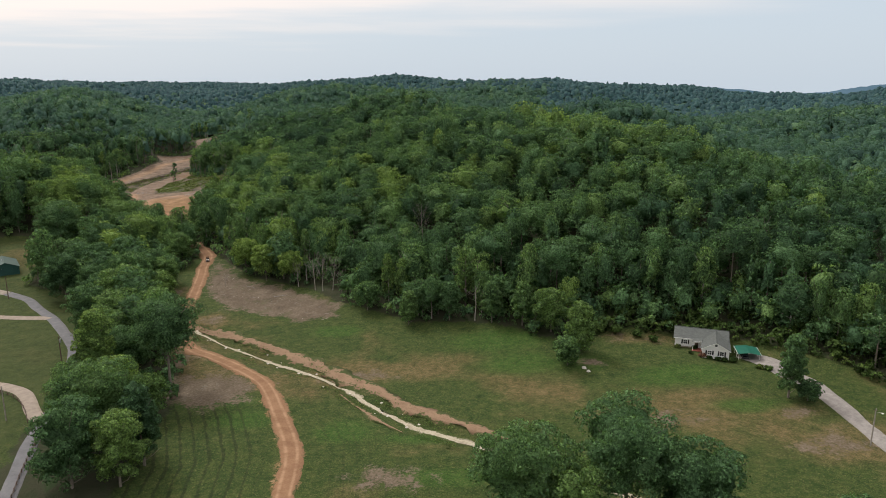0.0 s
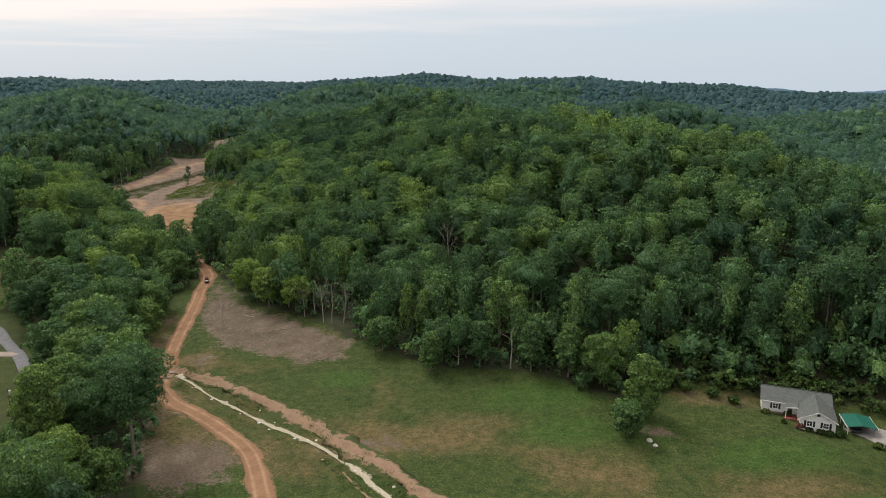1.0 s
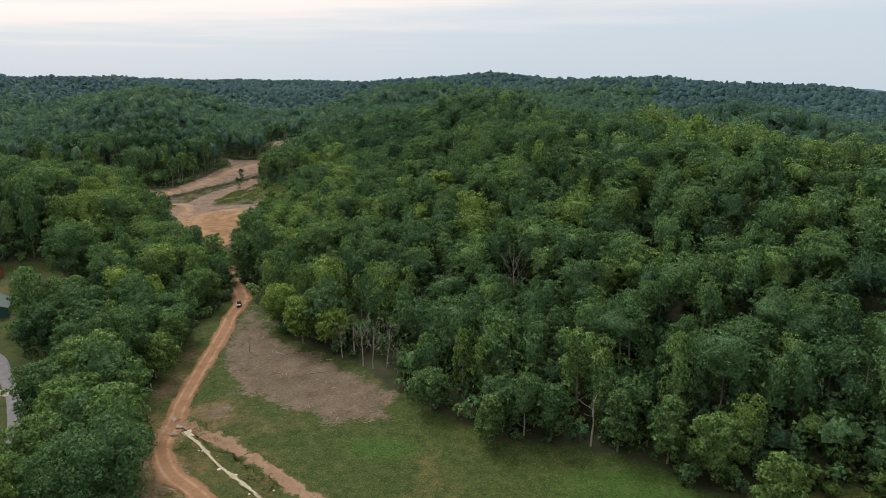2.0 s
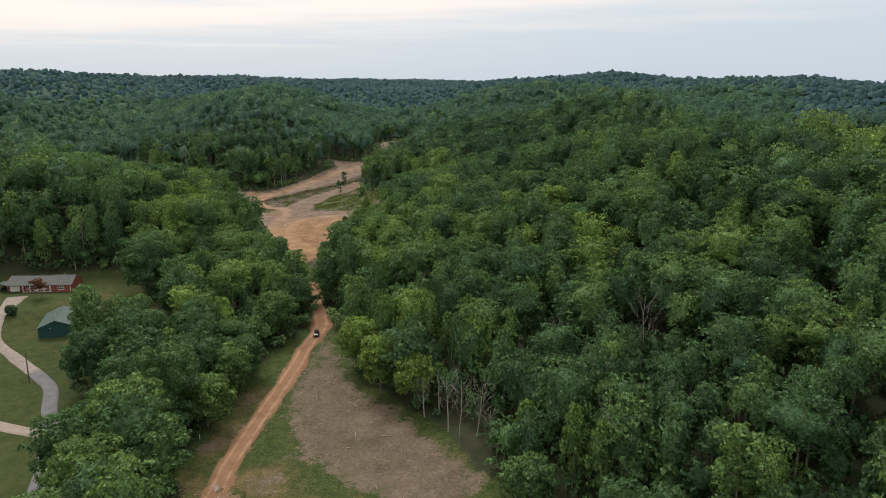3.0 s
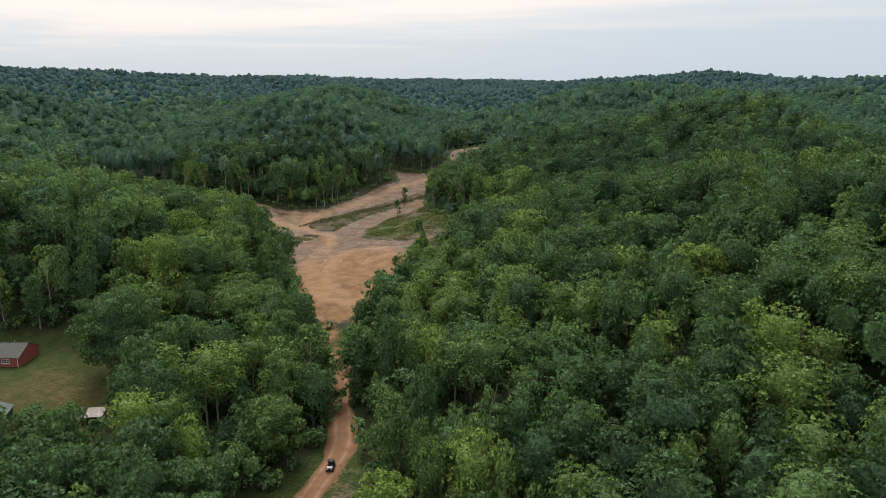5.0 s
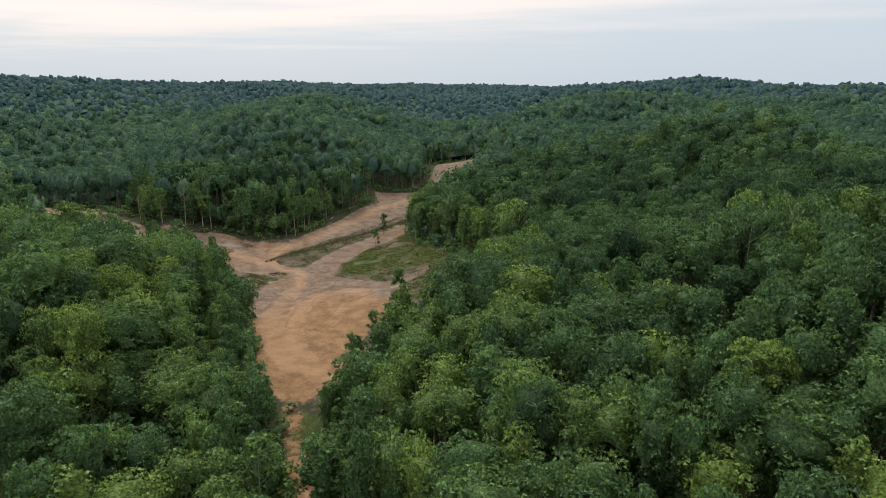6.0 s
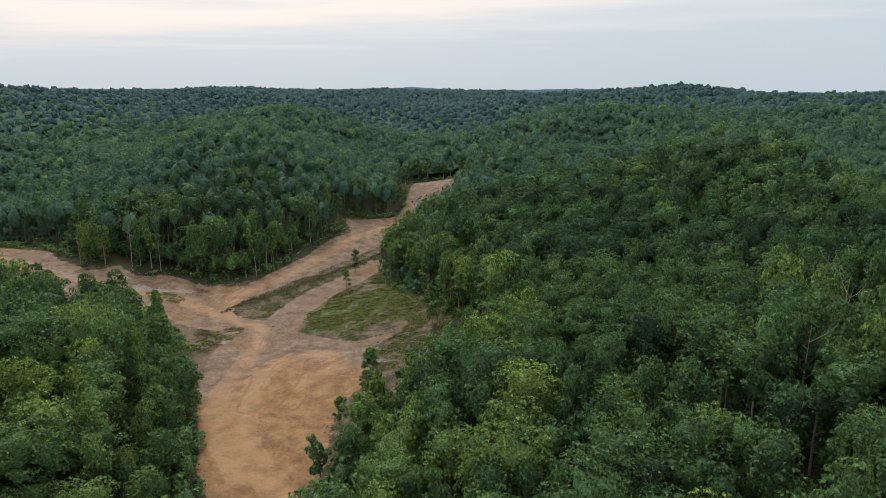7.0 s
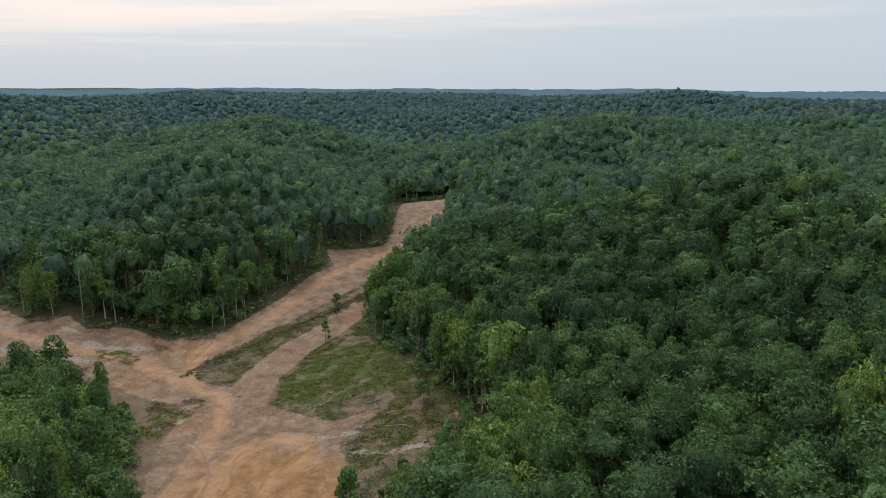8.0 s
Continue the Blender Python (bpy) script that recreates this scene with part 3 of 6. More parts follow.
def build_ground():
    xs, ys = lines_of(-345, 125, 3.1, 4600), lines_of(95, 700, 3.1, 4200)
    gx, gy = np.meshgrid(xs, ys)
    x, y = gx.ravel(), gy.ravel()
    z = height(x, y)
    nx, ny = len(xs), len(ys)
    i = (np.arange(ny - 1)[:, None] * nx + np.arange(nx - 1)[None]).ravel()
    me = smooth(mesh_from("ground", np.stack([x, y, z], 1), np.stack([i, i + 1, i + nx + 1, i + nx], 1), M_GROUND))
    soft = lambda d, s: np.clip(0.5 - d / s, 0, 1)
    cleared = np.minimum(np.minimum(to_area(x, y, CLEARED), to_area(x, y, YARD)), to_area(x, y, GLADE))
    clay = to_area(x, y, CLAY)
    d_creek, d_road = to_line(x, y, CREEK), to_line(x, y, ROAD)
    bank_w = (x < -222) & (y > 466) & (y < 700) & (cleared < 14)
    spread(me, "meadow", np.where(bank_w, 0.62, soft(cleared, 8.0)) * np.where(y > 345, 0.45 + 0.35 * soft(to_area(x, y, WEEDY), 10.0), 1.0))
    scuffs = np.zeros(len(x))
    for cx, cy, ra, rb in [(-84, 196, 5, 9), (-72, 178, 4, 6), (-76, 214, 4, 5), (53, 145, 8, 4), (80, 146, 6, 3), (83, 132, 9, 5), (-20, 172, 10, 4), (-12, 121, 10, 5), (-93, 228, 3, 9), (-97, 246, 3, 9), (-90, 200, 5, 7), (-74, 187, 3, 6), (-59, 166, 9, 5), (62, 188, 6, 2.5), (51, 190, 6, 2.5), (39, 176, 5, 3)]:
        scuffs = np.maximum(scuffs, 0.62 * np.exp(-0.5 * (((x - cx) / ra) ** 2 + ((y - cy) / rb) ** 2)))
    lowd, bermd = to_line(x, y, LOW_TRACK), to_line(x, y, BERM)
    cut = np.where((x < -190) & (y < 462), 0.85, 0.5) * soft(cleared + 2, 6.0) * (y > 345) * np.where(to_area(x, y, WEEDY) > 0, 1.0, 0.80) * np.where(bermd < 3.2, 0.85, 1.0)
    spread(me, "bare", np.maximum.reduce([0.92 * scuffs, 0.92 * soft(to_area(x, y, BROWN) + 1.5, 13.0), soft(np.hypot((x + 60) / 1.3, y - 163) - 11, 14.0) * 0.8, cut]) - 0.7 * step(2.0, 6.0, cleared))
    spread(me, "clay", np.maximum.reduce([soft(clay, 5.0), soft(lowd - 7.0, 4.0) * (bermd > 2.6) * (to_area(x, y, WEEDY) > -2), np.clip(0.55 * soft(d_road - 4.0, 4.0), 0, 1)]))
    spread(me, "gravel", np.maximum.reduce([1.6 * soft(to_line(x, y, q) - 2.0, 4.0) for q in GRAVEL_STRIPS]) - 0.6)
    spread(me, "ruts", np.minimum.reduce([to_line(x, y, q) for q in LOOPS]))
    spread(me, "spurs", np.minimum.reduce([to_line(x, y, q) for q in SPURS]))
    sh = np.zeros(len(x))
    for cx, cy, ra, rb in SHALE_SPOTS:
        sh = np.maximum(sh, np.exp(-0.5 * (((x - cx) / ra) ** 2 + ((y - cy) / rb) ** 2)))
    sh = np.maximum(sh, 0.6 * (d_creek < 14) * (y < 215))
    spread(me, "shale", sh)
    dry = 0.19 + 0.26 * np.exp(-0.5 * (((x - 55) / 45) ** 2 + ((y - 148) / 13) ** 2)) + 0.4 * np.exp(-0.5 * (((x + 20) / 40) ** 2 + ((y - 176) / 12) ** 2)) - 0.15 * soft(to_area(x, y, WEEDY), 8.0)
    dry = dry - 0.25 * np.exp(-0.5 * (((x - 5) / 24) ** 2 + ((y - 192) / 10) ** 2)) + 0.04 * (x < -110) * (y < 310)
    for cx, cy, ra, rb in [(-56, 152, 12, 3), (-42, 144, 8, 4), (-4, 123, 12, 3), (-19, 147, 6, 6), (3, 194, 16, 4)]:
        dry = dry - 0.45 * np.exp(-0.5 * (((x - cx) / ra) ** 2 + ((y - cy) / rb) ** 2))
    dry = dry + 0.45 * np.exp(-0.5 * (((x + 170) / 14) ** 2 + ((y - 286) / 16) ** 2))
    dry = dry + 0.75 * scuffs
    dry = dry + 0.34 * np.exp(-0.5 * (((x + 62) / 26) ** 2 + ((y - 208) / 9) ** 2))
    spread(me, "dry", dry)
    fresh = np.zeros(len(x))
    for cx, cy, ra, rb in [(-60, 156, 13, 4), (-46, 147, 7, 4), (0, 122, 9, 3), (-5, 138, 8, 2.5), (17, 192, 14, 6), (22, 177, 10, 6), (-33, 203, 8, 4), (36, 176, 8, 5), (62, 166, 12, 5), (-22, 141, 6, 5), (72, 150, 9, 3), (-98, 218, 4, 8), (-190, 482, 5, 12)]:
        fresh = np.maximum(fresh, np.exp(-0.5 * (((x - cx) / ra) ** 2 + ((y - cy) / rb) ** 2)))
    spread(me, "fresh", fresh)
    spread(me, "lawn", soft(to_area(x, y, YARD) + 2, 6.0) * (1 - 0.75 * np.exp(-0.5 * (((x + 170) / 14) ** 2 + ((y - 288) / 14) ** 2))))
    spread(me, "rows", d_road)
    east = np.where(x > np.interp(y, [p[1] for p in ROAD], [p[0] for p in ROAD]), 0.4, 1.0)
    spread(me, "mown", east * np.clip(step(5, 9, d_road) * (1 - step(34, 48, d_road)), 0, 1) * (y < 178) * (x > -66) * (d_creek > 6) * (d_road < 1.25 * d_creek) * (y < 150 - 0.85 * (x + 6)))
    ob = new("ground", me)
    return tagged(ob, "rolling valley ground of meadow, bare clay and forest litter", "ground", kind="structure")


build_ground()


def ribbon(name, line, width, material, label, category, lift=0.10, wobble=0.25, crown=0.05):
    """A strip of road or gravel that follows the ground, with worn, uneven edges."""
    c = smooth_line(line)
    d = np.gradient(c, axis=0)
    d /= np.linalg.norm(d, axis=1)[:, None]
    nrm = np.stack([-d[:, 1], d[:, 0]], 1)
    w = np.interp(np.linspace(0, 1, len(c)), np.linspace(0, 1, len(width)), width) if isinstance(width, (list, tuple)) else np.full(len(c), float(width))
    s = np.arange(len(c))
    cols = np.array([-1.0, -0.86, -0.45, 0.0, 0.45, 0.86, 1.0])
    vs = []
    for q in cols:
        side = wobble * w * (fbm(s * 0.31 + 9 * np.sign(q), s * 0 + q * 3, 3, 23) - 0.5) * 2 * (abs(q) > 0.8)
        off = (w / 2) * q + side
        x, y = c[:, 0] + nrm[:, 0] * off, c[:, 1] + nrm[:, 1] * off
        z = height(x, y) + (lift + crown * (1 - q * q) if abs(q) < 0.95 else -0.12)
        vs.append(np.stack([x, y, z], 1))
    v = np.stack(vs, 1).reshape(-1, 3)
    k = len(cols)
    i = (np.arange(len(c) - 1)[:, None] * k + np.arange(k - 1)[None]).ravel()
    me = smooth(mesh_from(name, v, np.stack([i, i + 1, i + k + 1, i + k], 1), material))
    spread(me, "across", np.tile(cols, len(c)))
    ob = new(name, me)
    return tagged(ob, label, category, kind="structure")


ribbon("dirt_road", ROAD[:-2], [6.4, 5.8, 5.3, 5.0, 5.2, 5.6, 7.5], M_ROAD, "rutted orange clay farm road through the meadow", "dirt road", 0.14, 0.2)
ribbon("creek_bed", CREEK[:15], [3.0, 2.8, 2.7, 2.5, 2.0, 1.3, 1.0], M_BED, "dry creek bed of pale washed gravel", "creek bed", 0.16, 0.9, 0.0)
BANK = [(17, 134.5), (9.5, 140.5), (-3, 149), (-11, 155.5), (-18.5, 164.5), (-28, 172.5), (-36, 179.5), (-43, 185), (-57, 196), (-66, 201.5), (-74, 206), (-81, 210.5)]
ribbon("creek_bank", BANK, [0.3, 3.2, 4.6, 4.4, 5.0, 5.4, 4.8, 4.6, 4.6], M_BANK, "eroded orange-brown clay bank beside the creek", "creek bank", 0.16, 0.75, 0.1)
ribbon("creek_bank", [(-9, 141), (-15, 147), (-21, 155), (-26, 162)], [0.8, 2.2, 1.6, 0.6], M_BANK, "bare clay scar on the near side of the creek", "creek bank", 0.14, 0.8, 0.05)
ribbon("lane", LANE[:14], 3.6, M_TAR, "narrow worn grey asphalt lane beside lawns", "lane", 0.12, 0.05)
ribbon("gravel_drive", LANE[13:], [4.0, 3.3, 3.1, 3.6, 6.5], M_BEIGE, "beige gravel driveway to the brick house", "driveway", 0.13, 0.12)
ribbon("gravel_drive", DRIVE, [6.5, 3.4, 3.0, 2.8, 2.8], M_GRAVEL, "pale grey gravel driveway to the white house", "driveway", 0.12, 0.12)
ribbon("concrete_drive", [(-129, 217.5), (-140, 217), (-152, 217.5), (-170, 219)], 3.4, M_CONC, "tan concrete driveway across the lawn", "driveway", 0.125, 0.03)
ribbon("concrete_drive", [(-91.5, 145), (-97, 151), (-104, 160), (-110, 164), (-118, 166), (-135, 164)], 3.6, M_CONC, "curved tan concrete driveway off the lane", "driveway", 0.125, 0.03)

# ---------------------------------------------------------------- trees
def leaf_faces(rng, n, lobes, size, out=0.70, up=0.10, spread_n=0.75):
    """n leafy sprays over the outside of a cluster of rounded lobes, each one small triangle."""
    c, r = np.array([q[:3] for q in lobes]), np.array([q[3:6] for q in lobes])
    area = (r[:, 0] * r[:, 2])
    pts, nrm = [], []
    have = 0
    while have < n:
        m = n * 2
        k = rng.choice(len(lobes), m, p=area / area.sum())
        u = rng.normal(size=(m, 3))
        u[:, 2] += 0.75
        u /= np.linalg.norm(u, axis=1)[:, None]
        p = c[k] + u * r[k] * np.where(rng.uniform(size=(m, 1)) < 0.14, rng.uniform(1.08, 1.26, (m, 1)), rng.uniform(0.86, 1.08, (m, 1)))
        q = (p[:, None] - c[None]) / r[None]
        inside = ((q * q).sum(2) < 0.62).any(1)
        pts.append(p[~inside]); nrm.append(u[~inside])
        have += int((~inside).sum())
    p, u = np.concatenate(pts)[:n], np.concatenate(nrm)[:n]
    nn = (out + 0.15 + 1.1 * max(0.0, size - 0.55)) * u + spread_n * rng.normal(size=(n, 3)) * 0.6
    nn[:, 2] += up
    nn /= np.linalg.norm(nn, axis=1)[:, None]
    a = np.cross(nn, rng.normal(size=(n, 3)))
    a /= np.linalg.norm(a, axis=1)[:, None]
    b = np.cross(nn, a)
    s = size * rng.uniform(0.65, 1.4, (n, 1))
    w = rng.uniform(0.6, 1.1, (n, 1))
    tri = np.stack([p + a * s, p - 0.55 * a * s + b * s * w * 0.85, p - 0.55 * a * s - b * s * w * 0.85], 1)
    mid = np.array([0, 0, c[:, 2].mean() - 0.1 * np.ptp(c[:, 2])])
    dome = (p - mid) / (np.abs(p - mid).max(0) + 0.01)
    dome /= np.linalg.norm(dome, axis=1)[:, None] + 1e-6
    lit = 0.95 * u + 0.18 * dome + 0.36 * rng.normal(size=(n, 3))
    lit /= np.linalg.norm(lit, axis=1)[:, None]
    turned = (nn * lit).sum(1) < 0                      # wind each triangle so that it faces outwards
    tri[turned] = tri[turned][:, ::-1]
    face = np.cross(tri[:, 1] - tri[:, 0], tri[:, 2] - tri[:, 0])
    back = (face * lit).sum(1) < 0
    tri[back] = tri[back][:, ::-1]
    return tri.reshape(-1, 3), np.arange(3 * n).reshape(-1, 3), np.repeat(lit, 3, 0)


def ico(k):
    bm = bmesh.new()
    bmesh.ops.create_icosphere(bm, subdivisions=k, radius=1)
    v, f = np.array([q.co[:] for q in bm.verts]), np.array([[w.index for w in q.verts] for q in bm.faces])
    bm.free()
    return v, f


ICO1 = ico(1)


def dome_of(ball, low):
    """The part of a ball above a level."""
    v, f = ball
    f = f[(v[f][:, :, 2] > low).all(1)]
    use = np.unique(f)
    where = np.full(len(v), -1)
    where[use] = np.arange(len(use))
    return v[use], where[f]


BALLS = {1: ico(3), 2: ico(2), 3: ICO1}


def crown_lobes(rng, shape, radius, tall):
    """Rounded leaf masses of a crown, its foot at z 0: x, y, z and three radii each."""
    lobes = []
    if shape == "shrub":
        lobes = [(0, 0, 0.40 * tall, 0.72 * radius, 0.72 * radius, 0.45 * tall)]
        for i in range(6):
            a, rr = i * 1.05 + rng.uniform(-0.3, 0.3), rng.uniform(0.3, 0.5)
            lobes.append((0.55 * radius * math.cos(a), 0.55 * radius * math.sin(a), rng.uniform(0.2, 0.6) * tall, rr * radius, rr * radius, rr * 0.8 * tall))
        return lobes
    if shape == "open":
        for i in range(15):
            a, h = 2.4 * i + rng.uniform(-0.4, 0.4), rng.uniform(0.15, 0.92)
            d, rr = rng.uniform(0.2, 0.82) * (1.1 - 0.5 * h) * radius, rng.uniform(0.15, 0.31) * radius
            lobes.append((d * math.cos(a), d * math.sin(a), h * tall, rr, rr, min(rr, rr / radius * 0.32 * tall)))
        return lobes + [(0, 0, 0.84 * tall, 0.28 * radius, 0.28 * radius, 0.14 * tall)]
    # large boughs on an egg-shaped outline, then small sprays over them
    low, full = (0.42, 0.36) if shape == "tall" else (0.62, 0.50)
    lean = rng.uniform(-0.14, 0.14, 2) * radius
    squash = rng.uniform(0.85, 1.15)
    for n, r0, r1, deep in ((13, 0.28, 0.42, 0.95), (34, 0.13, 0.24, 0.62)):
        turn = rng.uniform(0, 6.28)
        for i in range(n):
            h = 0.10 + 0.87 * ((i + rng.uniform(0.1, 0.9)) / n) ** 0.80
            a = turn + 2.4 * i + rng.uniform(-0.4, 0.4)
            rr = rng.uniform(r0, r1) * radius
            wide = math.sqrt(max(0.0, 1 - ((h - full) / (1.03 - full)) ** 2.8)) if h > full else low + (1 - low) * h / full
            if shape == "tall":
                wide *= 0.94 - 0.30 * h
            d = max(0.0, wide * radius * rng.uniform(0.84, 1.10) - deep * rr)
            z = min(h * tall, tall - 0.75 * rr)
            lobes.append((d * math.cos(a) * squash + lean[0] * h, d * math.sin(a) / squash + lean[1] * h, z, rr, rr, rr * rng.uniform(0.55, 0.80)))
    return lobes


def bough_shell(lobes, ball, tall, inset, even=0.0):
    """One closed lumpy skin round a cluster of lobes, seen from the crown's middle, with its soft normals."""
    u, f = ball
    o = np.array((0, 0, 0.45 * tall))
    c, r = np.array([q[:3] for q in lobes]) - o, np.array([q[3:6] for q in lobes])
    a = ((u[:, None] / r[None]) ** 2).sum(2)
    b = (u[:, None] * c[None] / r[None] ** 2).sum(2)
    d = b * b - a * (((c / r) ** 2).sum(1)[None] - 1)
    far = np.where(d > 0, (b + np.sqrt(np.maximum(d, 0))) / a, 0).max(1)
    a = ((u / (np.abs(c[:, :2]).max() + r[:, 0].mean() * 0.5, np.abs(c[:, :2]).max() + r[:, 0].mean() * 0.5, 0.55 * tall)) ** 2).sum(1)
    far = far * (1 - even) + even / np.sqrt(a)
    v = o + u * (np.maximum(far, 0.30 * np.abs(c).max()) * inset)[:, None]
    n = np.zeros_like(v)
    fn = np.cross(v[f[:, 1]] - v[f[:, 0]], v[f[:, 2]] - v[f[:, 0]])
    for k in range(3):
        np.add.at(n, f[:, k], fn)
    n /= np.linalg.norm(n, axis=1)[:, None] + 1e-9
    return v, f, n


def crown_arrays(seed, shape, leaves, size, radius, tall, core=1):
    """Corners and triangles of a crown of that radius and height, its foot at z 0; core: 0 leaves alone, 1 to 3 an ever coarser lumpy inside."""
    rng = np.random.default_rng(seed)
    lobes = crown_lobes(rng, shape, radius, tall)
    if not leaves:
        v, f, nv = np.zeros((0, 3)), np.zeros((0, 3), int), np.zeros((0, 3))
    else:
        v, f, nv = leaf_faces(rng, leaves, lobes, size)
    if core:
        q, _ = np.linalg.qr(rng.normal(size=(3, 3)))
        cv, cf, cn = bough_shell(lobes, dome_of((BALLS[core][0] @ (q * np.linalg.det(q)), BALLS[core][1]), -0.6), tall, 0.80 if leaves > 100 else 0.95, 0.55 if core == 3 else 0.0)
        f = np.concatenate([f, cf + len(v)])
        v, nv = np.concatenate([v, cv]), np.concatenate([nv, cn])
    return v, f, nv


def trunk_bm(seed, tall, girth, foot, radius, limbs=6, twigs=0, rise=1.0):
    """A bent, tapered trunk with limbs that fork into the crown."""
    rng = random.Random(seed)
    bm = bmesh.new()
    top = tall * 0.86
    bend = [(rng.uniform(-0.25, 0.25) * i * 0.4, rng.uniform(-0.25, 0.25) * i * 0.4) for i in range(5)]
    zs = [-0.35, top * 0.2, top * 0.45, top * 0.72, top]
    pts = [(bx, by, z) for (bx, by), z in zip(bend, zs)]
    tube(bm, pts, [girth * 1.35, girth, girth * 0.8, girth * 0.5, girth * 0.16], 7)
    for i in range(limbs):
        h = foot + (tall * 0.8 - foot) * (i / max(1, limbs - 1)) * 0.8
        t = np.interp(h, zs, range(5))
        k = min(3, int(t))
        o = Vector(pts[k]).lerp(Vector(pts[k + 1]), t - k)
        a = 2.4 * i + rng.uniform(-0.4, 0.4)
        ln = radius * rng.uniform(0.6, 0.9)
        e1 = o + Vector((math.cos(a) * ln * 0.5, math.sin(a) * ln * 0.5, ln * 0.32 * rise))
        e2 = o + Vector((math.cos(a) * ln, math.sin(a) * ln, ln * rng.uniform(0.7, 1.1) * rise))
        tube(bm, [o, e1, e2], [girth * 0.38 / rise, girth * 0.26 / rise, girth * 0.08 / rise], 5)
        for q in range(twigs):
            b = a + rng.uniform(-1.1, 1.1)
            s = e1.lerp(e2, rng.uniform(0.0, 0.8))
            l2 = ln * rng.uniform(0.3, 0.6)
            tube(bm, [s, s + Vector((math.cos(b) * l2 * 0.6, math.sin(b) * l2 * 0.6, l2 * 0.55)), s + Vector((math.cos(b) * l2 * 0.9, math.sin(b) * l2 * 0.9, l2 * 1.15))], [girth * 0.13, girth * 0.08, girth * 0.025], 4)
    return bm


def tree_thing(name, seed, shape, x, y, tall, radius, foot, label, leaves=900, size=0.42, tint=0.45, material=None, bark=None, group="", girth=None, core=1):
    ob = thing(name, Matrix.Translation((x, y, ground_z(x, y))), label, "tree", group)
    v, f, nv = crown_arrays(seed, shape, leaves, size, radius, tall - foot, core)
    v[:, 2] += foot
    cr = new("crown", mesh_from("crown", v, f, material or M_LEAF, np.full(len(v), tint), nv))
    cr.parent = ob
    part("trunk", trunk_bm(seed, tall, girth or tall * 0.014, foot, radius), bark or M_BARK, ob)
    return ob


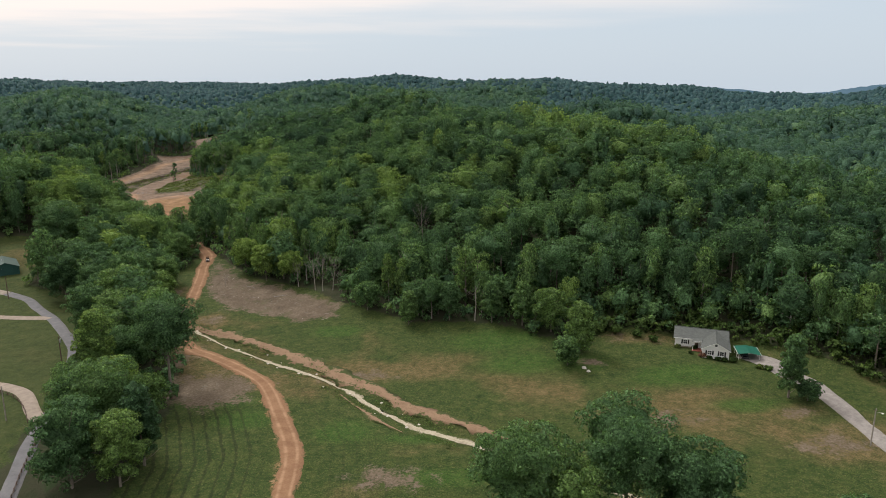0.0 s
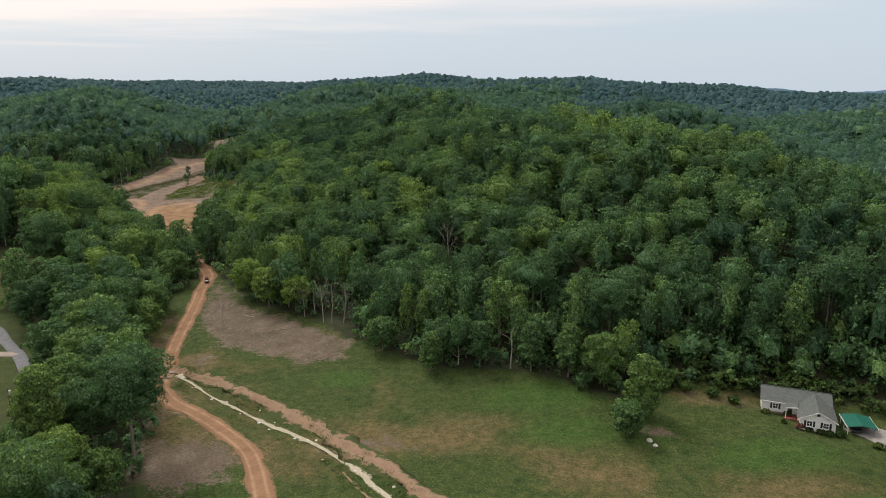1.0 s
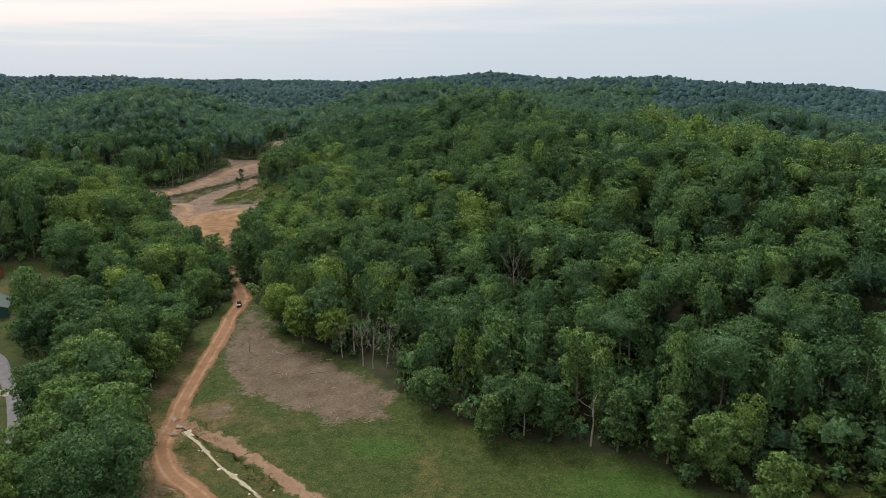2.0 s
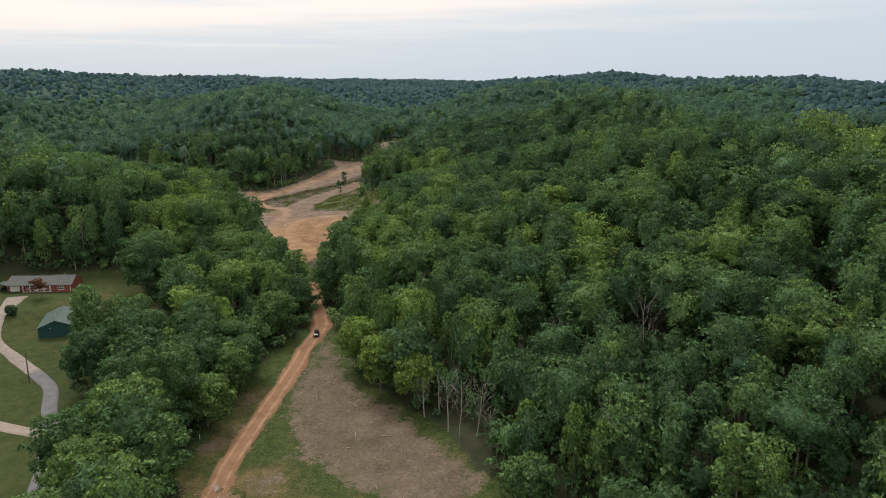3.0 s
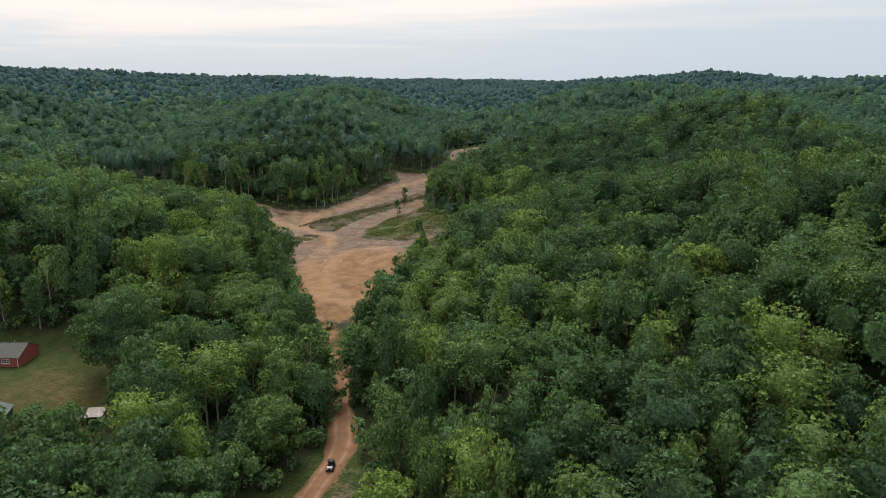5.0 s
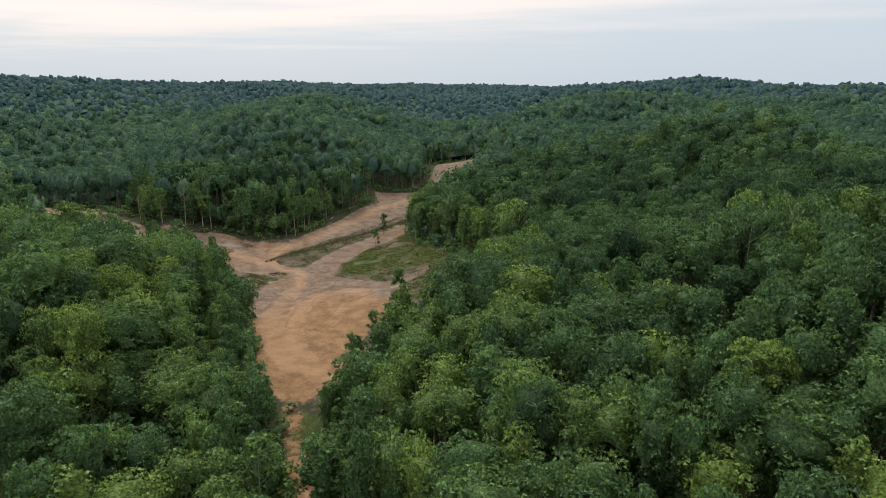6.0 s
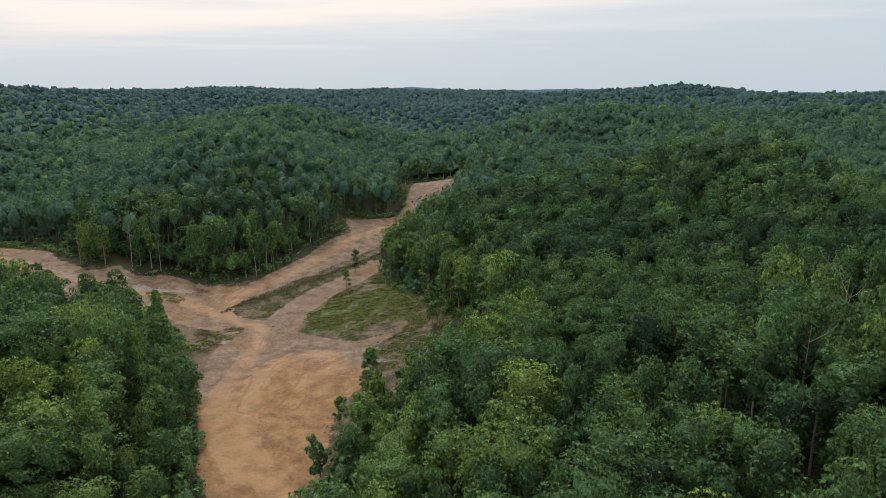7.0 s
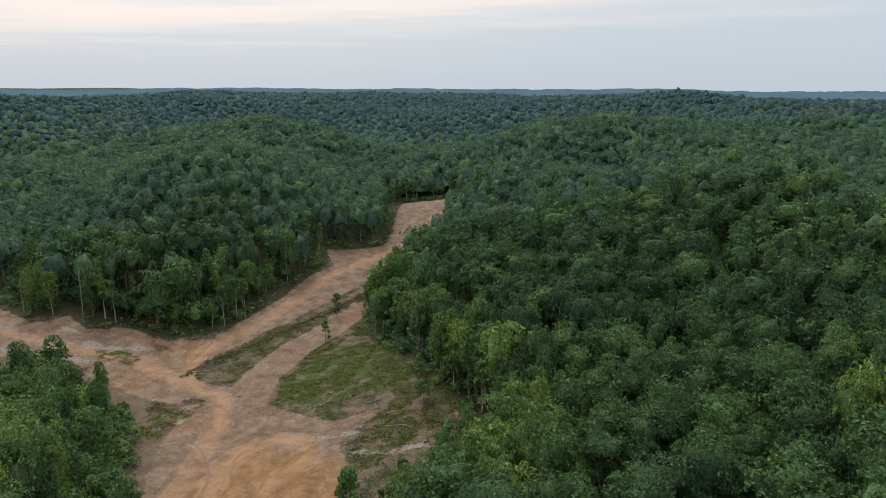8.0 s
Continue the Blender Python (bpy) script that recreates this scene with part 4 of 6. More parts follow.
# single trees of the valley: name, shape, x, y, height, crown radius, crown foot, tint, label
SINGLES = [
    ("shade_tree", "round", -68.5, 162, 24.5, 8.6, 10.5, 0.30, "tall open-crowned dark green shade tree beside the clay road"),
    ("broadleaf_tree", "tall", -84, 157, 23.5, 6.0, 4.0, 1.0, "pale green leafy oval tree beside the lane"),
    ("broadleaf_tree", "round", -68.5, 132.5, 21.0, 7.2, 1.5, 0.62, "spreading green broadleaf tree beside the lane"),
    ("broadleaf_tree", "tall", -60.5, 127, 18.0, 5.2, 1.0, 0.28, "dark green dense broadleaf tree at the meadow edge"),
    ("broadleaf_tree", "round", -77, 136, 17.0, 7.6, 2.0, 0.55, "spreading green broadleaf tree beside the lane"),
    ("broadleaf_tree", "round", -71, 119, 17.5, 7.4, 0.8, 0.50, "spreading green broadleaf tree beside the lane"),
    ("broadleaf_tree", "round", -76, 147, 14.5, 6.4, 1.0, 0.78, "leafy green tree in the belt beside the lane"),
    ("broadleaf_tree", "round", -86.5, 152, 12.5, 5.6, 0.8, 0.58, "leafy green tree overhanging the lane"),
    ("broadleaf_tree", "round", -91, 174, 12.0, 5.4, 0.8, 0.62, "leafy green tree overhanging the lane"),
    ("broadleaf_tree", "round", -82, 171, 14.0, 6.0, 1.5, 0.56, "leafy green tree in the belt beside the lane"),
    ("broadleaf_tree", "round", -62, 119.5, 15.5, 5.0, 0.6, 0.95, "yellow-green leafy tree at the meadow edge"),
    ("broadleaf_tree", "round", -68, 149, 10.0, 4.4, 0.8, 0.64, "low leafy green tree beside the bare ground"),
    ("broadleaf_tree", "round", -94, 194, 16.5, 7.6, 1.5, 0.55, "round leafy green tree in the valley belt"),
    ("broadleaf_tree", "round", -101, 211, 20.0, 8.0, 2.0, 0.52, "large round green tree in the valley belt"),
    ("broadleaf_tree", "round", -106, 228, 19.5, 7.6, 2.0, 0.56, "large round green tree in the valley belt"),
    ("broadleaf_tree", "round", -92, 180, 15.0, 6.4, 1.5, 0.48, "leafy green tree in the belt beside the lane"),
    ("broadleaf_tree", "round", -107, 201, 16.0, 6.6, 1.5, 0.44, "leafy green tree in the belt beside the lane"),
    ("broadleaf_tree", "round", -118, 229, 16.5, 7.0, 1.5, 0.40, "broad green tree in the belt beside the lane"),
    ("broadleaf_tree", "round", -110, 214, 15.0, 6.6, 1.5, 0.42, "leafy green tree in the belt beside the lane"),
    ("broadleaf_tree", "round", -103, 245, 13.0, 5.6, 0.8, 0.62, "fresh green tree beside the clay road verge"),
    ("broadleaf_tree", "round", -104.5, 255, 11.5, 5.0, 0.6, 0.50, "round green tree beside the clay road"),
    ("broadleaf_tree", "round", -99, 231, 12.0, 5.6, 1.0, 0.66, "fresh green tree beside the clay road verge"),
    ("broadleaf_tree", "round", -131, 248, 18.0, 8.6, 2.0, 0.36, "broad dark green tree in the valley belt"),
    ("broadleaf_tree", "round", -123, 262, 17.0, 6.4, 2.0, 0.46, "broad green tree in the valley belt"),
    ("broadleaf_tree", "round", -139, 277, 17.5, 7.0, 2.0, 0.50, "broad green tree in the valley belt"),
    ("broadleaf_tree", "round", -111, 243, 15.5, 7.2, 1.5, 0.42, "broad green tree in the valley belt"),
    ("broadleaf_tree", "round", -167, 297, 20.5, 10.0, 1.5, 0.30, "very broad dark green tree beside the lawn"),
    ("broadleaf_tree", "round", 32, 108, 23.0, 9.6, 2.5, 0.34, "large round dark green tree in the meadow"),
    ("broadleaf_tree", "round", 42, 101.5, 18.0, 8.0, 2.0, 0.38, "round green broadleaf tree in the meadow"),
    ("airy_tree", "round", 14.5, 106, 19.5, 8.6, 2.0, 0.66, "light green thin-leaved tree beside the creek"),
    ("airy_tree", "round", 22, 101, 15.5, 6.0, 2.0, 0.58, "light green thin-leaved tree beside the creek"),
    ("broadleaf_tree", "round", 61, 88, 16.0, 6.0, 2.0, 0.36, "round dark green tree in the meadow"),
    ("broadleaf_tree", "tall", 53, 92, 12.0, 2.8, 2.0, 0.50, "slim green tree in the meadow"),
    ("poplar_tree", "tall", 82.0, 152.5, 16.0, 4.0, 0.8, 0.48, "tall narrow green tree beside the gravel driveway"),
    ("broadleaf_tree", "round", 85.5, 150.5, 5.0, 2.8, 0.4, 0.40, "low bushy green tree beside the gravel driveway"),
    ("poplar_tree", "tall", 38, 182, 15.0, 4.8, 0.4, 0.80, "tall pointed green tree at the edge of the woods"),
    ("broadleaf_tree", "round", 33.5, 175, 8.0, 4.0, 0.2, 0.56, "low round bushy green tree in the meadow"),
    ("broadleaf_tree", "tall", -10.8, 206, 11.0, 3.7, 0.4, 0.58, "neat egg-shaped green tree at the meadow edge"),
    ("broadleaf_tree", "round", -25, 219, 9.5, 4.6, 1.0, 0.72, "leafy green tree at the meadow edge"),
    ("broadleaf_tree", "tall", 15, 203.5, 13.0, 4.4, 1.2, 0.70, "leafy green tree with a pale trunk at the meadow edge"),
    ("broadleaf_tree", "tall", 2, 207, 12.5, 4.2, 0.6, 0.62, "leafy green tree at the meadow edge"),
    ("broadleaf_tree", "tall", 24, 200, 13.5, 4.6, 0.6, 0.66, "leafy green tree at the meadow edge"),
    ("broadleaf_tree", "round", 32, 195, 13.5, 5.0, 0.5, 0.60, "leafy green tree at the meadow edge"),
    ("yellow_tree", "round", -67, 254, 13.5, 5.6, 2.0, 0.98, "bright yellow-green tree at the edge of the bare clearing"),
    ("yellow_tree", "round", -57, 249.5, 12.0, 5.0, 2.5, 0.95, "bright yellow-green tree at the edge of the bare clearing"),
    ("yellow_tree", "round", -78, 266, 13.5, 5.2, 2.0, 0.95, "bright yellow-green tree at the edge of the bare clearing"),
    ("yellow_tree", "tall", -29, 237, 10.0, 3.0, 2.0, 0.90, "small bright yellow-green tree before the woods"),
    ("yellow_tree", "round", -38.5, 328, 21.5, 5.4, 8.0, 1.0, "bright yellow tree standing out of the dark woods"),
    ("broadleaf_tree", "round", -111.5, 283, 13.0, 6.0, 0.8, 0.72, "fresh green round tree beside the clay road"),
    ("broadleaf_tree", "round", -112, 259, 13.0, 6.4, 0.8, 0.46, "round green tree beside the clay road"),
    ("broadleaf_tree", "round", -142, 258, 16.5, 7.0, 1.0, 0.34, "round dark green tree beside the barn"),
    ("broadleaf_tree", "round", -134, 236, 16.5, 6.6, 1.0, 0.30, "round dark green tree beside the lane"),
    ("sapling", "open", -101, 306, 9.0, 2.6, 0.8, 0.95, "light green leafy sapling beside the clay road"),
    ("sapling", "open", -106.5, 316, 10.0, 3.0, 1.0, 0.85, "light green leafy sapling beside the clay road"),
    ("sapling", "open", -113, 325, 9.0, 2.8, 0.8, 0.70, "light green leafy sapling beside the clay road"),
    ("sapling", "open", -94.5, 297, 11.0, 3.2, 1.5, 1.00, "light green leafy sapling beside the clay road"),
    ("sapling", "open", -119, 334, 10.0, 2.8, 1.0, 0.55, "leafy sapling beside the clay road"),
    ("sapling", "open", -140, 392, 9.0, 2.4, 2.0, 0.55, "thin leafy sapling at the edge of the clay"),
    ("sapling", "open", -138, 404, 10.5, 2.8, 2.5, 0.45, "thin leafy sapling at the edge of the clay"),
    ("sapling", "open", -136, 372, 10.0, 2.6, 2.0, 0.60, "thin leafy sapling at the edge of the clay"),
    ("sapling", "open", -131, 366, 12.0, 3.2, 3.0, 0.50, "thin leafy sapling at the edge of the clay"),
    ("sapling", "open", -142, 416, 6.5, 2.6, 0.5, 0.66, "thin leafy sapling at the edge of the clay"),
    ("sapling", "open", -131, 420, 7.0, 3.0, 0.5, 0.60, "thin leafy sapling at the edge of the clay"),
    ("sapling", "open", -198, 508, 9.0, 2.4, 0.5, 0.40, "thin leafy sapling beside the upper track"),
    ("sapling", "open", -206, 533, 11.0, 2.8, 1.5, 0.40, "thin leafy sapling beside the upper track"),
    ("sapling", "open", -196, 545, 10.0, 2.4, 3.0, 0.45, "thin leafy sapling beside the upper track"),
    ("sapling", "open", -137, 452, 11.0, 2.4, 5.0, 0.55, "thin leafy sapling on the cut slope"),
    ("sapling", "open", -142, 462, 13.0, 2.8, 6.0, 0.50, "thin leafy sapling on the cut slope"),
    ("sapling", "open", -150, 478, 11.0, 2.6, 4.0, 0.45, "thin leafy sapling on the cut slope"),
    ("broadleaf_tree", "tall", -206, 404, 13.0, 4.2, 1.0, 0.98, "fresh light green young tree beside the clay"),
    ("broadleaf_tree", "tall", -200, 396, 9.5, 3.6, 0.5, 0.80, "fresh green young tree beside the clay"),
    ("broadleaf_tree", "round", -216, 411, 12.0, 4.6, 0.8, 0.66, "leafy green young tree beside the clay"),
    ("round_bush", "shrub", -189.5, 263, 3.4, 1.8, 0.1, 0.20, "clipped round dark green bush on the lawn"),
    ("russet_tree", "open", -195.5, 279.0, 6.5, 3.6, 2.2, 0.60, "small russet-leaved ornamental tree on the lawn"),
]
for i, (nm, shape, x, y, tall, radius, foot, tint, label) in enumerate(SINGLES):
    n = int(100 + 76 * radius * (tall - foot) * (0.32 if nm == "sapling" else 0.55 if nm == "airy_tree" else 0.6 if shape == "open" else 0.8))
    tree_thing(nm, 100 + i, shape, x, y, tall, radius, foot, label, leaves=min(int(n * (2.0 if y < 175 else 1.25)), 11000), size=0.25 if y < 175 else 0.32, tint=tint, material=M_RUST if nm == "russet_tree" else None, core=0 if shape == "open" else 1)

# bare dead trees
DEAD = [(-43, 238.5, 15.5, 3), (-46, 240, 14.0, -4), (-39.5, 239, 14.0, 5), (-53, 245, 11.0, -2), (-36, 236, 9.0, 4), (-8, 262, 23.0, 0), (-26, 262, 17.0, 4), (-88, 300, 13.0, -3), (-81, 249, 5.5, 2)]
for i, (x, y, tall, lean) in enumerate(DEAD):
    ob = thing("dead_tree", Matrix.Translation((x, y, ground_z(x, y))) @ pose(0, 0, 0, lean, 2, 50 * i), "bare grey leafless dead tree with forked limbs", "dead tree", "dead trees")
    part("trunk", trunk_bm(300 + i, tall, 0.09 + tall * 0.0035, tall * 0.24, tall * 0.19, 15, 8, 2.0), M_PALE, ob)

# the woods: places on a jittered grid, thinned to the part of the plan that lies ahead
SPINE = [(0, 0, 0), (-2, 50, 5), (-5, 93, 12), (-13, 130, 22), (-30, 175, 23), (-48, 218, 21), (-62, 250, 19.5), (-75, 283, 18.5)]      # x, y, heading to the west


def reach(x, y):
    """How near the valley flight line a place comes while it lies ahead of it; large when it never does."""
    best = np.full(np.shape(x), 1e5)
    for sx, sy, head in SPINE:
        d = np.hypot(x - sx, y - sy)
        a = np.degrees(np.arctan2(-(x - sx), y - sy)) - head
        best = np.where(np.abs(a) < 34.5 + 480 / np.maximum(d, 20), np.minimum(best, d), best)
    return best


def scatter(cell, x0, x1, y0, y1, seed):
    rng = np.random.default_rng(seed)
    gx, gy = np.meshgrid(np.arange(x0, x1, cell), np.arange(y0, y1, cell))
    gx[1::2] += cell / 2
    return gx.ravel() + rng.uniform(-0.5, 0.5, gx.size) * cell, gy.ravel() + rng.uniform(-0.5, 0.5, gx.size) * cell


def open_ground(x, y):
    return np.minimum(np.minimum(to_area(x, y, CLEARED), to_area(x, y, YARD)), to_area(x, y, GLADE))


def tree_tint(x, y, rng):
    t = 0.30 + 0.42 * (fbm(x / 70, y / 70, 3, 31) - 0.5) + rng.normal(0, 0.17, len(x))
    # +0.20 paints lighter western woods, -0.15 a shaded zone, both as leaf colour
    t += 0.46 * np.exp(-0.5 * (((x - 75) / 55) ** 2 + ((y - 345) / 60) ** 2)) + 0.34 * (x < -85) * (y < 300) + 0.20 * (x < -85) * (y >= 300) * (y < 430) - 0.15 * (x > -125) * (x < 40) * (y > 340) * (y < 500)
    rare = rng.uniform(0, 1, len(x))
    return np.clip(np.where(rare < 0.022, 0.78, np.where(rare < 0.09, t + 0.25, t)), 0.0, 1.05)


def plant(v, f, place, scale, turn, lift, nv=None):
    """Copies of one crown's corners and triangles at many places, as arrays."""
    c, s = np.cos(turn), np.sin(turn)
    out = np.empty((len(place), len(v), 3), np.float32)
    out[:, :, 0] = (v[None, :, 0] * c[:, None] - v[None, :, 1] * s[:, None]) * scale[:, 0:1] + place[:, 0:1]
    out[:, :, 1] = (v[None, :, 0] * s[:, None] + v[None, :, 1] * c[:, None]) * scale[:, 0:1] + place[:, 1:2]
    out[:, :, 2] = v[None, :, 2] * scale[:, 1:2] + (place[:, 2] + lift)[:, None]
    faces = (f[None] + (np.arange(len(place)) * len(v))[:, None, None]).reshape(-1, f.shape[1])
    if nv is None:
        return out.reshape(-1, 3), faces
    no = np.empty_like(out)
    no[:, :, 0] = nv[None, :, 0] * c[:, None] - nv[None, :, 1] * s[:, None]
    no[:, :, 1] = nv[None, :, 0] * s[:, None] + nv[None, :, 1] * c[:, None]
    no[:, :, 2] = nv[None, :, 2]
    return out.reshape(-1, 3), faces, no.reshape(-1, 3)


def joined(name, pieces, material, parent):
    v, f, t, nv, n = [], [], [], [], 0
    for pv, pf, pt, *pn in pieces:
        v.append(pv); f.append(pf + n); t.append(pt); nv += pn
        n += len(pv)
    ob = new(name, mesh_from(name, np.concatenate(v), np.concatenate(f), material, np.concatenate(t), np.concatenate(nv) if nv else None))
    ob.parent = parent
    return ob


def stand_height(x, y, rng):
    z = height(x, y)
    tall = 17.0 + 2.5 * step(6, 16, z) + 4.0 * (fbm(x / 40, y / 40, 2, 41) - 0.5) + rng.normal(0, 1.0, len(x)) * np.where(reach(x, y) > 330, 1.3, 2.2)
    return z, np.clip(tall, 9, 26)


rng = np.random.default_rng(7)
X, Y = scatter(6.9, -820, 560, 90, 1010, 3)
D, R = open_ground(X, Y), reach(X, Y)
crowded = np.zeros(len(X), bool)
for q in SINGLES:
    crowded |= np.hypot(X - q[2], Y - q[3]) < q[5] * 0.85 + 1.2
lane_side = (Y < 176) & (X > -105) & (X < -50)
belt = (X < -95) & (X > -175) & (Y < 330)              # the valley belt: fewer, wider trees
for q in DEAD:
    crowded |= np.hypot(X - q[0] - 0.2, Y - q[1] + 1.5) < (7.0 if q[0] < -34 else 4.6)
west_bank = (X < -222) & (Y > 466) & (D < 13) & (hash01(np.round(X * 3), np.round(Y * 3), 5) < 0.66)
in_lane = (to_line(X, Y, ROAD) < 4.4) & (Y > 275) & (Y < 352)
ok = (D > 1.5) & (R < 720) & ~west_bank & ~in_lane & ~crowded & (np.hypot(X + 149, Y - 270) > 13) & ~((X > 42) & (X < 96) & (D < 9) & (Y < 215)) & ~lane_side & (fbm(X / 15, Y / 15, 2, 91) < 0.78) & (np.hypot((X + 158), (Y - 276)) > 13) & ~(belt & (hash01(np.round(X * 7), np.round(Y * 7), 3) < 0.36))
X, Y, D, R = X[ok], Y[ok], D[ok], R[ok]
Z, TALL = stand_height(X, Y, rng)
TINT = tree_tint(X, Y, rng)
SMALL = (to_area(X, Y, CLAY) < 20) & (Y > 335) & (Y < 445) & (D < 16) & (X > -192)        # young trees round the turning place
TALL = np.where(SMALL, TALL * np.where(X > -150, 0.72, 0.66), TALL) + 4.5 * ((X < -172) & (X > -270) & (Y > 318) & (Y < 388))
TURN_T = rng.uniform(0, 6.283, len(X))
BROAD = rng.uniform(0, 1, len(X)) < 0.22
TALL = np.where(BROAD, TALL + 1.2, TALL) * np.where((D < 7) & (Y < 300) & (X > -60), 0.74, 1.0)
WIDE = np.where(BROAD, rng.uniform(1.25, 1.62, len(X)), rng.uniform(0.70, 1.16, len(X))) * 4.15 * (TALL / 18) ** 0.5 * np.where(belt[ok], np.where(BROAD, 1.05, 1.35), 1.0)

# trees on slopes turned away from the valley need less detail
LAT = 12.0
LX, LY = np.arange(-1700, 1100, LAT), np.arange(-60, 2000, LAT)
LZ = height(*np.meshgrid(LX, LY))


def land(x, y):
    i = np.clip(((x - LX[0]) / LAT).astype(int), 0, len(LX) - 1)
    j = np.clip(((y - LY[0]) / LAT).astype(int), 0, len(LY) - 1)
    return LZ[j, i]


def in_sight(x, y, z):
    seen = np.zeros(len(x), bool)
    for (sx, sy, head), eye in zip(SPINE, (76, 76, 76, 76, 78, 86, 95, 106)):
        clear = np.ones(len(x), bool)
        for t in np.linspace(0.25, 0.985, 34):
            px, py, pz = sx + (x - sx) * t, sy + (y - sy) * t, eye + (z - eye) * t
            clear &= (land(px, py) + 11.0 < pz) | (np.hypot(x - px, y - py) < 14)
        seen |= clear
    return seen


SIGHT = in_sight(X, Y, Z + TALL) | (R < 420)

# edge trees are things of their own, each with crown and trunk
EDGE_KINDS = []
for k in range(8):
    shape = ("round", "tall", "round", "tall", "open", "round", "tall", "round")[k]
    foot = (0.03, 0.02, 0.06, 0.04, 0.16, 0.02, 0.08, 0.03)[k] * 15
    v, f, nv = crown_arrays(500 + k, shape, 1650 if shape != "open" else 900, 0.34, 4.6, 15 - foot, 2 if shape != "open" else 0)
    v[:, 2] += foot
    cm = mesh_from("crown", v, f, M_LEAF, np.full(len(v), 0.34 + 0.05 * k), nv)
    bm = trunk_bm(600 + k, 15, 0.21, max(foot, 2.0), 4.4)
    tm = bpy.data.meshes.new("trunk")
    bm.to_mesh(tm)
    bm.free()
    tm.materials.append(M_BARK if k % 3 else M_PALE)
    EDGE_KINDS.append((cm, tm))
EDGE_LABELS = ["rounded green broadleaf tree at the edge of the woods", "slim green broadleaf tree at the edge of the woods"]
near_edge = np.argsort(np.where((D < 13) & (R < 330), R, 1e6))[:290]
near_edge = near_edge[(D[near_edge] < 13) & (R[near_edge] < 330)]
for i in near_edge:
    k = int(rng.integers(0, 8))
    ob = thing("broadleaf_tree", Matrix.Translation((X[i], Y[i], Z[i])), EDGE_LABELS[k in (1, 3, 6)], "tree", "trees at the edge of the woods")
    s = TALL[i] / 15
    for nm, me in zip(("crown", "trunk"), EDGE_KINDS[k]):
        c = new(nm, me)
        c.parent = ob
        c.rotation_euler = (0, 0, TURN_T[i])
        c.scale = (WIDE[i] / 4.6, WIDE[i] / 4.6, s)
rest = np.ones(len(X), bool)
RJ = np.where(R > 250, np.clip(R + rng.normal(0, 32, len(X)), 186, 719), R)
RJ = np.where(belt[ok] & (R < 290), 150.0, RJ)
rest[near_edge] = False

# inner woods: three grades of crown, from the flight line outwards
def grade(lo, hi, kinds, leaves, size, core, seed, shown=True):
    pieces = []
    idx = np.where(rest & (RJ >= lo) & (RJ < hi) & (SIGHT == shown))[0]
    pick = np.random.default_rng(seed).integers(0, kinds, len(idx))
    if kinds == 9 and size < 1.0:
        big = WIDE[idx] > 4.9
        pick = np.where(big, np.where(pick % 2 == 0, 1, 6), np.where(pick == 1, 0, np.where(pick == 6, 7, pick)))
    for k in range(kinds):
        shape = ("round", "broad", "tall", "open", "round", "round", "broad", "round", "tall")[k % 9]
        wide_kind = shape == "broad" and size < 1.0           # broad crowns: more leaves of the same size
        v, f, nv = crown_arrays(seed * 50 + k, shape, int(leaves * (2.0 if wide_kind else 1.0)), size / (1.45 if wide_kind else 1.0), 4.7, 11.0, core)
        j = idx[pick == k]
        if not len(j):
            continue
        foot = TALL[j] * np.where(D[j] < 18, np.where(R[j] > 340, 0.22, 0.08), 0.43)
        sc = np.stack([WIDE[j] / 4.7, (TALL[j] - foot) / 11.0], 1)
        pv, pf, pn = plant(v, f, np.stack([X[j], Y[j], Z[j]], 1), sc, TURN_T[j], foot, nv)
        pieces.append((pv, pf, np.repeat(TINT[j], len(v)), pn))
    return pieces


# young trees that fill the gaps under the tall ones near the flight line
QX, QY = scatter(4.8, -330, 140, 120, 620, 37)
QR, QD = reach(QX, QY), open_ground(QX, QY)
ok = (QR < 330) & (QD > 3.0) & ~((QY < 185) & (QX < -50)) & (np.hypot(QX + 149, QY - 270) > 13)
QX, QY, QR = QX[ok], QY[ok], QR[ok]
alone = np.full(len(QX), 1e3)
for a in range(0, len(X), 400):
    alone = np.minimum(alone, (np.hypot(QX[:, None] - X[None, a:a + 400], QY[:, None] - Y[None, a:a + 400]) - 0.55 * WIDE[None, a:a + 400]).min(1))
for q in SINGLES:
    alone = np.minimum(alone, np.hypot(QX - q[2], QY - q[3]) - 0.8 * q[5])
for q in DEAD:
    alone = np.minimum(alone, np.hypot(QX - q[0], QY - q[1]) - 1.5)
ok = alone > 0.7
QX, QY, QR = QX[ok], QY[ok], QR[ok]
young_pieces = []
for k in range(5):
    j = np.where(np.arange(len(QX)) % 5 == k)[0]
    v, f, nv = crown_arrays(1500 + k, ("round", "round", "tall", "round", "tall")[k], 150, 0.52, 3.3, 8.0, 3)
    sc = np.stack([rng.uniform(0.75, 1.3, len(j)), rng.uniform(0.7, 1.35, len(j))], 1)
    pv, pf, pn = plant(v, f, np.stack([QX[j], QY[j], height(QX[j], QY[j])], 1), sc, rng.uniform(0, 6.283, len(j)), np.full(len(j), 0.6), nv)
    young_pieces.append((pv, pf, np.repeat(np.clip(rng.normal(0.42, 0.16, len(j)), 0, 1), len(v)), pn))

